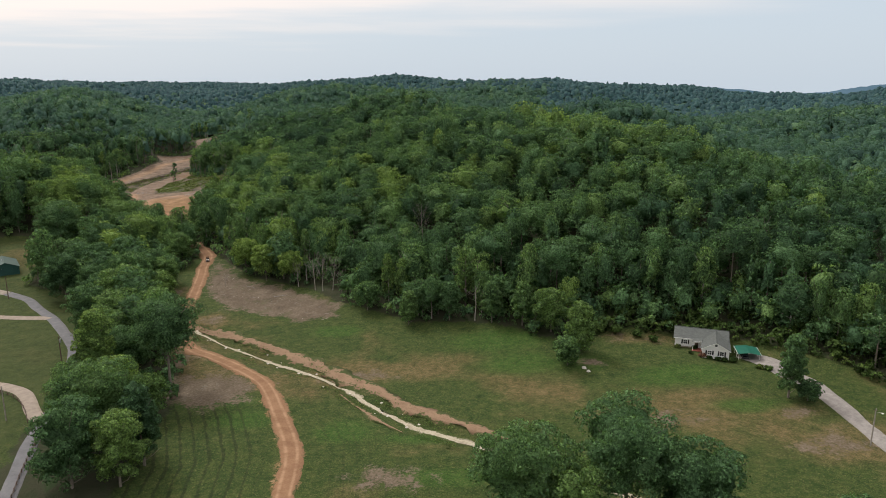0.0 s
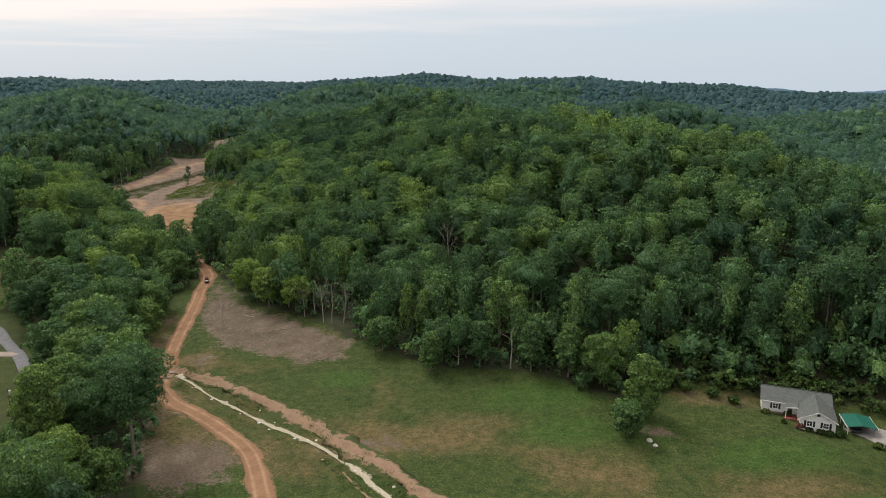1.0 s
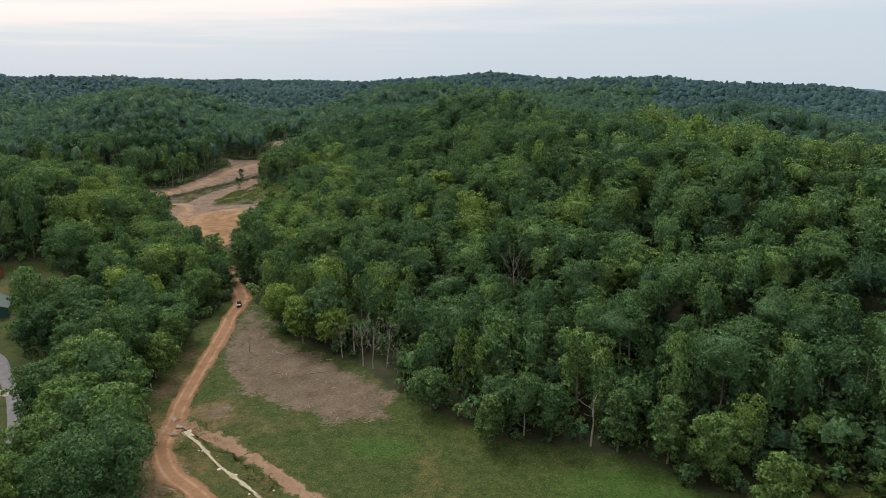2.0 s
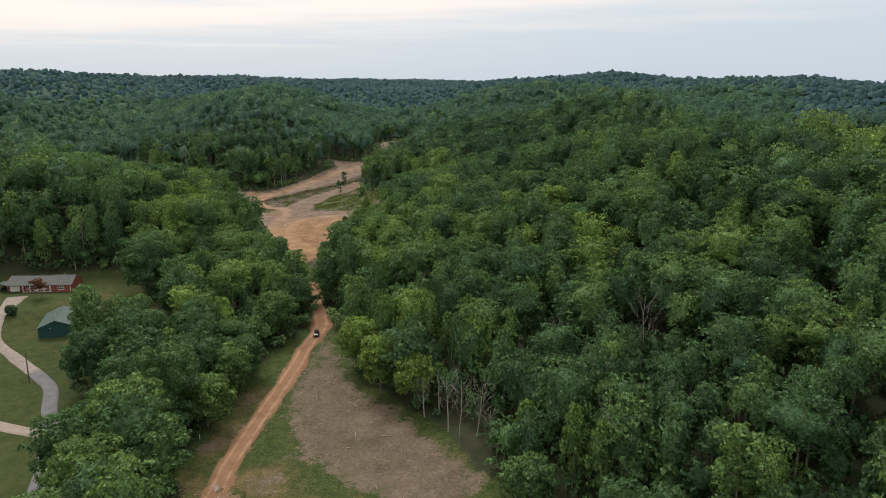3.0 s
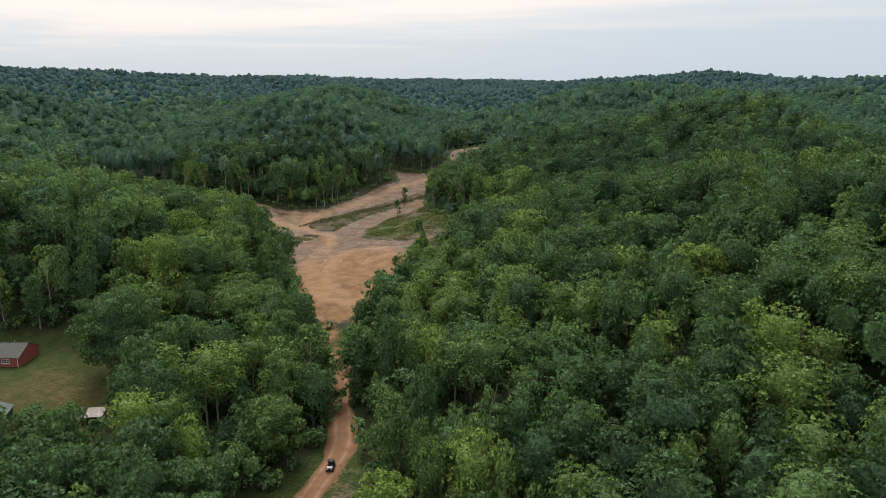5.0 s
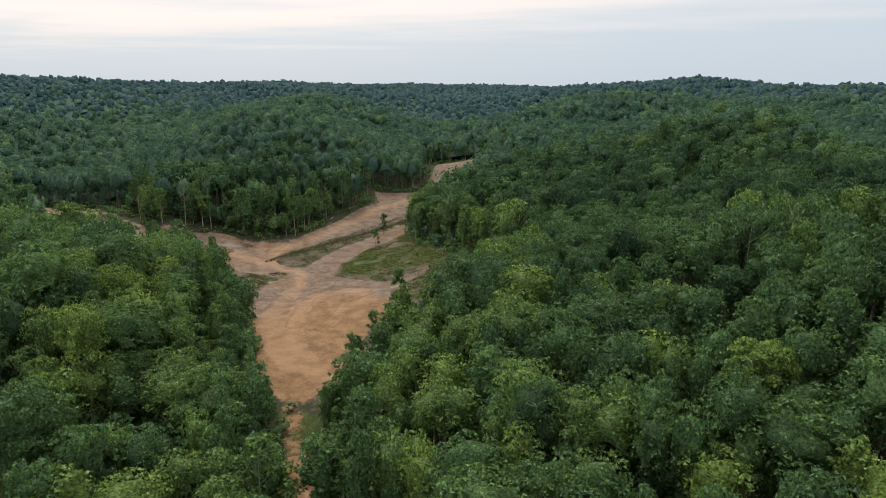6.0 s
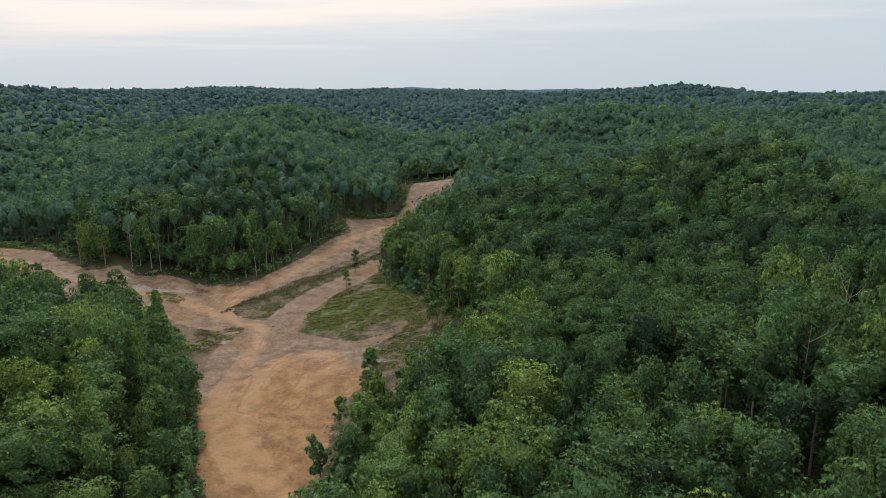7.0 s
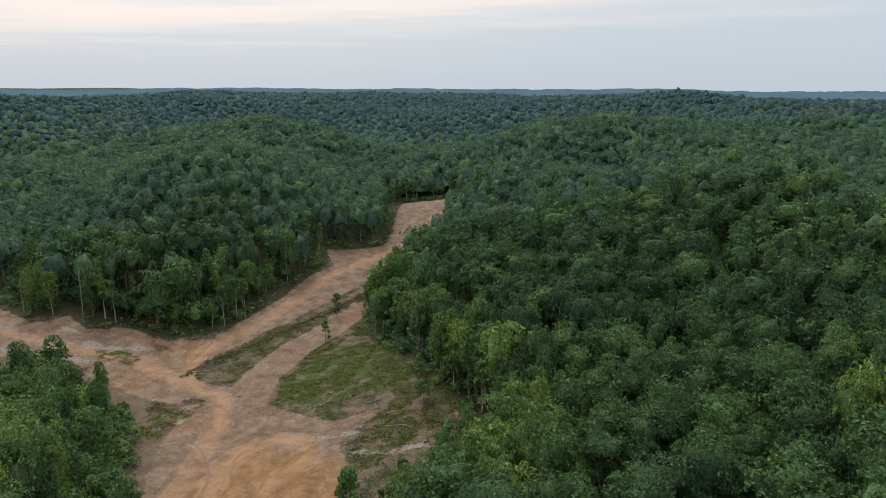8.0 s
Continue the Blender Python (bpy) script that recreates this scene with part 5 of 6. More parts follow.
woods = thing("woodland", Matrix.Identity(4), "dense dark green broadleaf woodland covering the hills", "woods", kind="stuff")
near_pieces = grade(0, 185, 9, 800, 0.37, 2, 11)
joined("near_crowns", near_pieces, M_LEAF, woods)
mid_pieces = grade(185, 255, 9, 330, 0.50, 2, 12)
mid2_pieces = grade(255, 340, 9, 120, 0.66, 2, 16)
joined("middle_crowns", mid_pieces + mid2_pieces, M_LEAF, woods)
joined("understory_crowns", young_pieces, M_LEAF, woods)
back_pieces = grade(340, 500, 9, 64, 0.74, 3, 13)
hill_pieces = grade(500, 720, 9, 32, 0.95, 3, 15)
joined("back_crowns", back_pieces + hill_pieces, M_BACK_HAZED, woods)
shy_pieces = grade(0, 720, 3, 0, 1.0, 3, 14, False)
joined("hidden_slope_crowns", shy_pieces, M_BACK_HAZED, woods)

# trunks of the inner woods, where the wood's side can be looked into
tb = bmesh.new()
tube(tb, [(0, 0, -0.4), (0.12, 0.05, 5), (-0.05, 0.1, 11), (0.1, 0, 15)], [0.27, 0.21, 0.15, 0.05], 5)
tb.verts.index_update()
tv, tf = np.array([q.co[:] for q in tb.verts]), np.array([[w.index for w in q.verts] for q in tb.faces if len(q.verts) == 4])
tb.free()
look_in = np.where(rest & (D < 40) & (R < 480))[0]
pv, pf = plant(tv, tf, np.stack([X[look_in], Y[look_in], Z[look_in]], 1), np.stack([np.ones(len(look_in)), TALL[look_in] / 17], 1), TURN_T[look_in], 0 * TALL[look_in])
joined("trunks", [(pv, pf, np.zeros(len(pv)))], M_BARK, woods)

# thin pale stems and bare limbs that show between the crowns
stem_v, stem_f = [], []
for k in range(4):
    tb = trunk_bm(700 + k, 17, 0.17, 7.5, 4.2, 6, 1)
    tb.verts.index_update()
    stem_v.append(np.array([q.co[:] for q in tb.verts]))
    stem_f.append(np.array([[w.index for w in q.verts] for q in tb.faces if len(q.verts) == 4]))
    tb.free()
bare_at = np.where(SIGHT & (R < 360) & (hash01(np.round(X * 9), np.round(Y * 9), 12) < np.where(D < 22, np.where(Y > 380, 0.28, 0.10), 0.06)))[0]
pieces = []
for k in range(4):
    j = bare_at[bare_at % 4 == k]
    sc = np.stack([rng.uniform(0.7, 1.2, len(j)), TALL[j] / 17 * rng.uniform(0.95, 1.2, len(j))], 1)
    px, py = X[j] + rng.uniform(-3, 3, len(j)), Y[j] - rng.uniform(1.5, 4.5, len(j))
    pv, pf = plant(stem_v[k], stem_f[k], np.stack([px, py, height(px, py)], 1), sc, TURN_T[j], 0 * TALL[j])
    pieces.append((pv, pf, np.zeros(len(pv))))
joined("pale_stems", pieces, M_PALE, woods)

# slim light-barked trees standing along the cut edges up the valley
SLIM = []
for k in range(4):
    v, f, nv = crown_arrays(720 + k, "open", 330, 0.62, 2.7, 9.5, 0)
    v[:, 2] += 6.0
    cm = mesh_from("crown", v, f, M_LEAF, np.full(len(v), 0.48 + 0.08 * k), nv)
    bm = trunk_bm(730 + k, 15.5, 0.20, 7.0, 2.6, 5)
    tm = bpy.data.meshes.new("trunk")
    bm.to_mesh(tm)
    bm.free()
    tm.materials.append(M_PALE)
    SLIM.append((cm, tm))
sx, sy = scatter(5.6, -335, -112, 380, 775, 33)
sd = open_ground(sx, sy)
ok = (sd > -1.5) & (sd < np.where((sx < -222) | (sy > 700), 13.0, 6.0)) & (to_area(sx, sy, CLAY) > 2.0) & (hash01(np.round(sx * 5), np.round(sy * 5), 14) < np.where(sx < -222, 0.34, 0.62)) & ~((sx < -190) & (sy < 452))
for i, (px, py) in enumerate(zip(sx[ok], sy[ok])):
    ob = thing("slim_tree", Matrix.Translation((px, py, ground_z(px, py))), "slim pale-trunked tree with a thin leafy top", "tree", "slim trees along the cut edges")
    s = 0.72 + 0.5 * float(hash01(i, 3, 15))
    for nm, me in zip(("crown", "trunk"), SLIM[i % 4]):
        c = new(nm, me)
        c.parent = ob
        c.rotation_euler = (0.05 * math.sin(i * 1.7), 0.05 * math.cos(i * 2.3), i * 1.3)
        c.scale = (s, s, s * (0.9 + 0.25 * float(hash01(i, 7, 16))))

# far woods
FX, FY = scatter(7.7, -1560, 900, 250, 1900, 4)
FR = reach(FX, FY)
ok = (FR >= 720) & (FR < 1500)
FX, FY, FR = FX[ok], FY[ok], FR[ok]
FZ, FT = stand_height(FX, FY, rng)
FTINT, FTURN = tree_tint(FX, FY, rng), rng.uniform(0, 6.283, len(FX))
pieces, blend_pieces = [], []
pick = rng.integers(0, 4, len(FX))
nearer = FR + 260 * hash01(np.round(FX * 3), np.round(FY * 3), 21) < 890        # hill green gives way to the bluer leaves with more haze painted in
FSIGHT = in_sight(FX, FY, FZ + FT)
for k in range(5):
    v, f, nv = crown_arrays(900 + k, "round", 0, 1.0, 5.0, 9.5, 3)
    chosen = (pick == k) & FSIGHT if k < 4 else ~FSIGHT & (hash01(np.round(FX), np.round(FY), 2) < 0.4)
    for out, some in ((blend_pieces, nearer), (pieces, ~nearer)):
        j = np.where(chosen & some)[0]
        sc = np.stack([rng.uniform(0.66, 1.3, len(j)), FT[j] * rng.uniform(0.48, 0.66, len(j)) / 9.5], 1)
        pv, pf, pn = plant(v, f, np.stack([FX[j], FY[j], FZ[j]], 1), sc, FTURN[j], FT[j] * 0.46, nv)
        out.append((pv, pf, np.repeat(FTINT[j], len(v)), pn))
far = thing("far_woodland", Matrix.Identity(4), "distant broadleaf woodland on the ridges, painted blue-green for haze", "woods", kind="stuff")
joined("far_crowns", pieces, M_FAR_HAZED, far)
joined("hill_crowns", blend_pieces, M_BACK_HAZED, far)


def canopy_sheet(name, a0, a1, da, r0, r1, material, label, rough, category="woods", kind="stuff", top=15.0, under=False):
    """The roof of woods too far off to tell trees apart: an uneven sheet in rings round the valley."""
    g = np.random.default_rng(77)
    an = np.radians(np.arange(a0, a1 + da, da))
    rr = [r0]
    while rr[-1] < r1:
        rr.append(rr[-1] * 1.0 + max(16, rr[-1] * 0.010))
    rr = np.array(rr)
    A, Q = np.meshgrid(an, rr)
    x = -60 + np.sin(A) * Q + g.uniform(-4, 4, A.shape)
    y = 250 + np.cos(A) * Q + g.uniform(-4, 4, A.shape)
    roof = top * (step(22, 70, open_ground(x, y)) if under else 1.0) + (4.5 * step(430, 640, Q) if under else 0.0)
    z = height(x, y) + roof + g.uniform(-rough, rough, A.shape)
    z[0] -= 0 if under else top + 8
    z -= (np.hypot(x, y) / 1000) ** 2 * 0.0785 * 4
    m, n = A.shape
    i = (np.arange(m - 1)[:, None] * n + np.arange(n - 1)[None]).ravel()
    quads = np.stack([i, i + 1, i + n + 1, i + n], 1)
    if under:
        fit_in = (open_ground(x.ravel(), y.ravel()) > 20) & (reach(x.ravel(), y.ravel()) > 330)
        quads = quads[fit_in[quads].all(1)]
    me = mesh_from(name, np.stack([x.ravel(), y.ravel(), z.ravel()], 1), quads, material, 0.28 + 0.5 * (fbm(x.ravel() / 45, y.ravel() / 45, 2, 51) - 0.5))
    return tagged(new(name, me), label, category, kind=kind)


# filler sheet added below the crowns to lighten dark gaps as haze would
canopy_sheet("lower_canopy", -80, 46, 0.8, 240, 1420, M_BACK_HAZED, "filler leaf sheet added under the hillside crowns", 1.2, top=10.0, under=True)
canopy_sheet("ridge_woodland", -68, 46, 0.32, 1330, 1650, M_FAR_HAZED, "even woods on the farthest near ridges, painted blue-green for haze", 3.5)
canopy_sheet("backdrop", -75, 55, 0.5, 1620, 4700, M_DIST, "backdrop hills along the horizon, haze painted blue with a faint glow", 4.0, "backdrop", "structure")
canopy_sheet("side_woodland", 52, 285, 3.0, 420, 3000, M_FAR_HAZED, "woodland behind and beside the valley", 3.0)


# ---------------------------------------------------------------- low growth and litter
def tufts(name, place, size, per, tall, material, tint, label, category, seed, up=0.5, wide=1.0):
    """Many small leafy tufts in one mesh."""
    v, f, nv = crown_arrays(seed, "shrub", per, size, wide, tall, 0)
    nv = nv * 0.5 + np.array((0, 0, up))
    nv /= np.linalg.norm(nv, axis=1)[:, None] + 1e-6
    g = np.random.default_rng(seed)
    n = len(place)
    z = height(place[:, 0], place[:, 1]) - 0.05
    s = g.uniform(0.55, 1.5, n)
    pv, pf, pn = plant(v, f, np.stack([place[:, 0], place[:, 1], z], 1), np.stack([s, s * g.uniform(0.7, 1.2, n)], 1), g.uniform(0, 6.28, n), np.zeros(n), nv)
    ob = new(name, mesh_from(name, pv, pf, material, np.repeat(tint + g.normal(0, 0.14, n), len(v)), pn))
    return tagged(ob, label, category, kind="stuff")


UX, UY = scatter(3.7, -420, 130, 100, 790, 21)
UD, UR = open_ground(UX, UY), reach(UX, UY)
keep = (UD > np.where((UX < -222) & (UY > 466), 9.0, -0.5)) & (UD < 15) & ~((UY < 150) & (UX < -50)) & ~((np.hypot(UX + 43, UY - 239) < 9)) & (UR < 580) & ~((UY < 172) & (UX > -60)) & (hash01(np.round(UX * 5), np.round(UY * 5), 9) < 0.66)
tufts("undergrowth", np.stack([UX[keep], UY[keep]], 1), 0.50, 64, 3.6, M_LEAF, 0.42, "leafy green undergrowth along the edge of the woods", "undergrowth", 61, wide=1.5)
# brambles behind the white house and along its driveway
UX, UY = scatter(3.0, 40, 135, 120, 215, 22)
keep = (open_ground(UX, UY) > -2.5) & (hash01(np.round(UX * 5), np.round(UY * 5), 8) < 0.75) & (np.hypot(UX - 72, UY - 179) > 9)
tufts("brambles", np.stack([UX[keep], UY[keep]], 1), 0.40, 80, 2.8, M_WEED, 0.45, "tall green brambles behind the white house", "brambles", 62, wide=1.6)

g = np.random.default_rng(5)
WX, WY = scatter(4.4, -420, -150, 440, 780, 23)
wd = open_ground(WX, WY)
keep = (wd > np.where((WX < -222) & (WY > 466), 9, -2.5)) & (wd < np.where(WX < -222, 16, 9)) & (hash01(np.round(WX * 5), np.round(WY * 5), 6) < 0.6)
tufts("young_growth", np.stack([WX[keep], WY[keep]], 1), 0.85, 46, 6.0, M_BACK_HAZED, 0.50, "young leafy trees and saplings along the cut edge", "saplings", 66)
c = smooth_line(CREEK[2:16], 0.5)
c = np.repeat(c, 5, 0)
side = g.choice([-1, 1], len(c)) * g.uniform(1.6, 4.6, len(c))
ang = g.uniform(0, 6.28, len(c))
cp = np.stack([c[:, 0] + np.abs(side) * np.sign(side) * 0.62 + np.cos(ang) * 0.7, c[:, 1] + side * 0.78 + np.sin(ang) * 0.7], 1)
cp = cp[(fbm(cp[:, 0] / 6, cp[:, 1] / 6, 2, 73) > 0.50) & (to_line(cp[:, 0], cp[:, 1], ROAD) > 3.2)]
tufts("creek_weeds", cp[::2][:700], 0.13, 22, 0.45, M_WEED, 0.6, "green weeds along the gravel creek bed", "weeds", 64)
WX, WY = g.uniform(-300, -118, 60000), g.uniform(345, 640, 60000)
wd, wc = open_ground(WX, WY), to_area(WX, WY, CLAY)
wlow, wberm, wgreen = to_line(WX, WY, LOW_TRACK), to_line(WX, WY, BERM), to_area(WX, WY, WEEDY)
keep = (wd < np.where((WX < -222) & (WY > 466), 12, 2)) & (wc > 1.0) & ((wlow > 7.5) | (wgreen < 0)) & (fbm(WX / 7, WY / 7, 3, 75) > np.where(wgreen < 2, 0.40, 0.52)) & (wgreen < 40)
keep |= (wberm < 2.6) & (fbm(WX / 5, WY / 5, 2, 76) > 0.46)
keep |= (np.hypot((WX + 258) / 9, (WY - 465) / 4) < 1) & (fbm(WX / 4, WY / 4, 2, 77) > 0.44)
keep |= (np.hypot((WX + 213) / 5, (WY - 438) / 14) < 1) & (fbm(WX / 4, WY / 4, 2, 78) > 0.52)
weeds_at = np.stack([WX[keep], WY[keep]], 1)[:6500]
tufts("clearing_weeds", weeds_at, 0.20, 13, 0.4, M_WEED, 0.72, "green weeds and seedlings on the cut slope", "weeds", 65, up=0.9, wide=0.85)
shrubs_at = np.stack([WX[(wd > -4) & (wd < 3) & (wc > 3) & (wgreen > 1) & (wlow > 5) & (fbm(WX / 9, WY / 9, 2, 79) > 0.55)], WY[(wd > -4) & (wd < 3) & (wc > 3) & (wgreen > 1) & (wlow > 5) & (fbm(WX / 9, WY / 9, 2, 79) > 0.55)]], 1)[::9]
tufts("scrub", shrubs_at, 0.40, 40, 2.2, M_LEAF, 0.50, "low leafy scrub on the cut slopes", "scrub", 67, wide=1.1)


EX, EY = scatter(2.6, -390, -112, 385, 780, 24)
ed = open_ground(EX, EY)
keep = (ed > -3.5) & (ed < np.where((EX < -222) & (EY > 466), 11.0, 3.0)) & (to_area(EX, EY, CLAY) > -0.5) & (fbm(EX / 6, EY / 6, 2, 93) > 0.50) & (to_line(EX, EY, LOW_TRACK) > 7)
tufts("edge_scrub", np.stack([EX[keep], EY[keep]], 1), 0.34, 44, 2.1, M_LEAF, 0.62, "fresh green scrub and seedlings along the cut edges", "scrub", 69, wide=1.1)


def clods():
    """Dark earth clods and stumps pushed up along the low ridge beside the track, in one mesh."""
    h = np.random.default_rng(15)
    line = smooth_line(BERM, 0.55)
    c = line[h.integers(0, len(line), 420)] + h.normal(0, 1.0, (420, 2)) + np.array((-1.0, 0.4))
    d = h.uniform(0.18, 0.50, 420) * np.where(h.uniform(0, 1, 420) < 0.12, 1.7, 1.0)
    v = ICO1[0] * h.uniform(0.7, 1.3, (len(ICO1[0]), 1)) * np.array((1.2, 0.85, 0.7))
    pv, pf = plant(v, ICO1[1], np.stack([c[:, 0], c[:, 1], height(c[:, 0], c[:, 1]) + d * 0.25], 1), np.stack([d, d], 1), h.uniform(0, 6.28, 420), np.zeros(420))
    tagged(new("clods", mesh_from("clods", pv, pf, M_CLOD)), "dark earth clods and roots along the low ridge", "clods", kind="stuff")


def rubble():
    """Broken stone and clods pushed to the edges of the clay, in one mesh."""
    h = np.random.default_rng(12)
    x, y = h.uniform(-320, -125, 30000), h.uniform(385, 640, 30000)
    edge = np.abs(to_area(x, y, CLAY))
    strips = np.minimum.reduce([to_line(x, y, q) for q in GRAVEL_STRIPS])
    k = ((edge < 2.5) & (fbm(x / 9, y / 9, 2, 81) > 0.56)) | ((strips < 3.0) & (h.uniform(0, 1, len(x)) < 0.8)) | ((to_area(x, y, CLAY) < -4) & (h.uniform(0, 1, len(x)) < 0.012))
    x, y = x[k][:1500], y[k][:1500]
    n = len(x)
    s = h.uniform(0.10, 0.34, n) * np.where(h.uniform(0, 1, n) < 0.06, 2.0, 1.0)
    pieces = []
    for q in range(3):
        v = ICO1[0] * h.uniform(0.7, 1.25, (len(ICO1[0]), 1)) * np.array((1.0, 0.8, 0.55))
        j = np.arange(n) % 3 == q
        pv, pf = plant(v, ICO1[1], np.stack([x[j], y[j], height(x[j], y[j]) + s[j] * 0.2], 1), np.stack([s[j], s[j]], 1), h.uniform(0, 6.28, j.sum()), np.zeros(j.sum()))
        pieces.append((pv, pf))
    f, m = [], 0
    for pv, pf in pieces:
        f.append(pf + m)
        m += len(pv)
    ob = new("rubble", mesh_from("rubble", np.concatenate([q[0] for q in pieces]), np.concatenate(f), M_GRAVEL))
    tagged(ob, "broken grey stones and clods along the clay edges", "rubble", kind="stuff")


rubble()
clods()


def sticks(name, place, length, label, seed, material):
    """Cut sticks and brash lying about, in one mesh."""
    g = random.Random(seed)
    bm = bmesh.new()
    for x, y in place:
        a, ln, r = g.uniform(0, 6.28), length * g.uniform(0.4, 1.3), g.uniform(0.03, 0.09)
        z = ground_z(x, y)
        e = (x + math.cos(a) * ln, y + math.sin(a) * ln)
        tube(bm, [(x, y, z + 0.06), ((x + e[0]) / 2, (y + e[1]) / 2, (z + ground_z(*e)) / 2 + g.uniform(0.05, 0.3)), (*e, ground_z(*e) + g.uniform(0.02, 0.25))], [r, r * 0.8, r * 0.4], 4)
    me = bpy.data.meshes.new(name)
    bm.to_mesh(me)
    bm.free()
    me.materials.append(material)
    return tagged(new(name, me), label, "brash", kind="stuff")


gr = random.Random(4)
spots = []
while len(spots) < 330:
    x, y = gr.uniform(-260, -30), gr.uniform(205, 640)
    px, py = np.array([x]), np.array([y])
    inb = to_area(px, py, BROWN)[0] < 0
    up_v = y > 345 and open_ground(px, py)[0] < 1 and to_area(px, py, CLAY)[0] > -3
    if inb and gr.random() < 0.8 or up_v:
        spots.append((x, y))
sticks("brash", spots, 2.0, "cut sticks and brash strewn over bare ground", 8, M_PALE)


def brush_pile(x, y, r, n, seed):
    g = random.Random(seed)
    ob = thing("brush_pile", Matrix.Translation((x, y, ground_z(x, y))), "heap of dark cut branches and brush on clay", "brush pile", "brush piles")
    bm = bmesh.new()
    for _ in range(n):
        a, d = g.uniform(0, 6.28), r * g.random() ** 0.5
        h = max(0.0, 1.3 * (1 - d / r)) * g.random()
        b, ln, q = g.uniform(0, 6.28), g.uniform(1.2, 3.0), g.uniform(0.03, 0.10)
        o = Vector((d * math.cos(a), d * math.sin(a), h))
        e = o + Vector((math.cos(b) * ln, math.sin(b) * ln, g.uniform(-0.4, 0.7)))
        e.z = max(e.z, 0.02)
        tube(bm, [o, (o + e) / 2 + Vector((0, 0, 0.15)), e], [q, q * 0.8, q * 0.3], 4)
    part("branches", bm, M_WOOD, ob)


for i, (x, y, r, n) in enumerate([(-220, 440, 3.2, 70), (-216, 449, 2.6, 45), (-210, 432, 2.2, 35), (-262, 452, 2.4, 40), (-250, 478, 2.2, 34), (-90, 209, 1.6, 30)]):
    brush_pile(x, y, r, n, 40 + i)
for i, q in enumerate(smooth_line(BERM, 4.6)[:-1]):
    brush_pile(q[0] - 1.2 + 0.7 * math.sin(i * 2.1), q[1] + 0.8 * math.cos(i * 1.3), 1.3 + 0.5 * math.sin(i * 1.7), 22, 60 + i)

for i, (x, y, a, ln, q) in enumerate([(-150, 452, 20, 7, 0.16), (-158, 458, 35, 6, 0.14), (-146, 446, 5, 6, 0.15), (-166, 470, 60, 7, 0.16), (-244, 566, 80, 6, 0.18), (-242, 540, 100, 5, 0.16), (-245, 520, 70, 6, 0.17), (-243, 590, 95, 5, 0.15), (-60, 236, 15, 4, 0.12), (-70, 247, 150, 4, 0.12)]):
    z0 = ground_z(x, y)
    dx, dy = math.cos(radians(a)) * ln, math.sin(radians(a)) * ln
    ob = thing("log", Matrix.Translation((x, y, z0)), "pale felled log lying on cut ground", "log", "felled logs")
    z1 = ground_z(x + dx, y + dy) - z0
    part("stem", a_tube([(0, 0, q * 0.8), (dx / 2, dy / 2, z1 / 2 + q), (dx, dy, z1 + q * 0.7)], [q, q * 0.9, q * 0.65], 7), M_PALE, ob)


def rock(x, y, s, seed, label, group, material):
    g = random.Random(seed)
    bm = bmesh.new()
    bmesh.ops.create_icosphere(bm, subdivisions=2, radius=1)
    for v in bm.verts:
        v.co = v.co * (1 + 0.35 * noise.noise(v.co * 1.3 + Vector((seed, 0, 0)))) * s
        v.co.z *= 0.62
    me = bpy.data.meshes.new("rock")
    bm.to_mesh(me)
    bm.free()
    me.materials.append(material)
    ob = new("rock", me)
    ob.matrix_world = Matrix.Translation((x, y, ground_z(x, y) + s * 0.25)) @ pose(0, 0, 0, 0, 0, g.uniform(0, 360))
    return tagged(ob, label, "rock", group)


M_ROCK = plain("pale_limestone", (0.42, 0.40, 0.36), (0.66, 0.63, 0.58), 2.0, 0.85, bump=0.5)
rock(37.6, 172.6, 0.62, 1, "large pale limestone rock on the meadow", "meadow rocks", M_ROCK)
rock(38.3, 170.6, 0.5, 2, "large pale limestone rock on the meadow", "meadow rocks", M_ROCK)
for i in range(26):
    k = gr.randrange(4, 14)
    t = gr.random()
    x, y = CREEK[k][0] * (1 - t) + CREEK[k + 1][0] * t + gr.uniform(-2.4, 2.4), CREEK[k][1] * (1 - t) + CREEK[k + 1][1] * t + gr.uniform(-2.4, 2.4)
    rock(x, y, gr.uniform(0.18, 0.42), 10 + i, "pale stone in the dry creek", "creek stones", M_ROCK)

for i in range(16):
    rock(-82 + gr.gauss(0, 2.6), 206 + gr.gauss(0, 2.2), gr.uniform(0.2, 0.55), 50 + i, "broken stone at the creek crossing", "creek stones", M_BEIGE)

# broken concrete slabs where the road crosses the creek
for i, (fx, fy, w, d, turn, tip) in enumerate([(-83.6, 212.0, 1.3, 1.9, 40, 5), (-81.0, 209.4, 1.5, 2.3, 20, -7), (-77.0, 206.2, 1.9, 3.0, 52, 6)]):
    slab = thing("concrete_slab", Matrix.Translation((fx, fy, ground_z(fx, fy) + 0.12)) @ pose(0, 0, 0, tip, 3, turn), "cracked grey concrete slab fallen in the creek bed", "concrete slab", "broken slabs")
    bm = a_box(-w / 2, -d / 2, -0.12, w / 2, d / 2, 0.14, bevel=0.05)
    for v in bm.verts:
        v.co.x += 0.16 * math.sin(3.1 * v.co.y + i) * (1 if v.co.x > 0 else 0.4)
        v.co.y += 0.12 * math.sin(4.3 * v.co.x + 2 * i)
    part("slab", bm, M_STONE if i == 2 else M_BEIGE, slab)


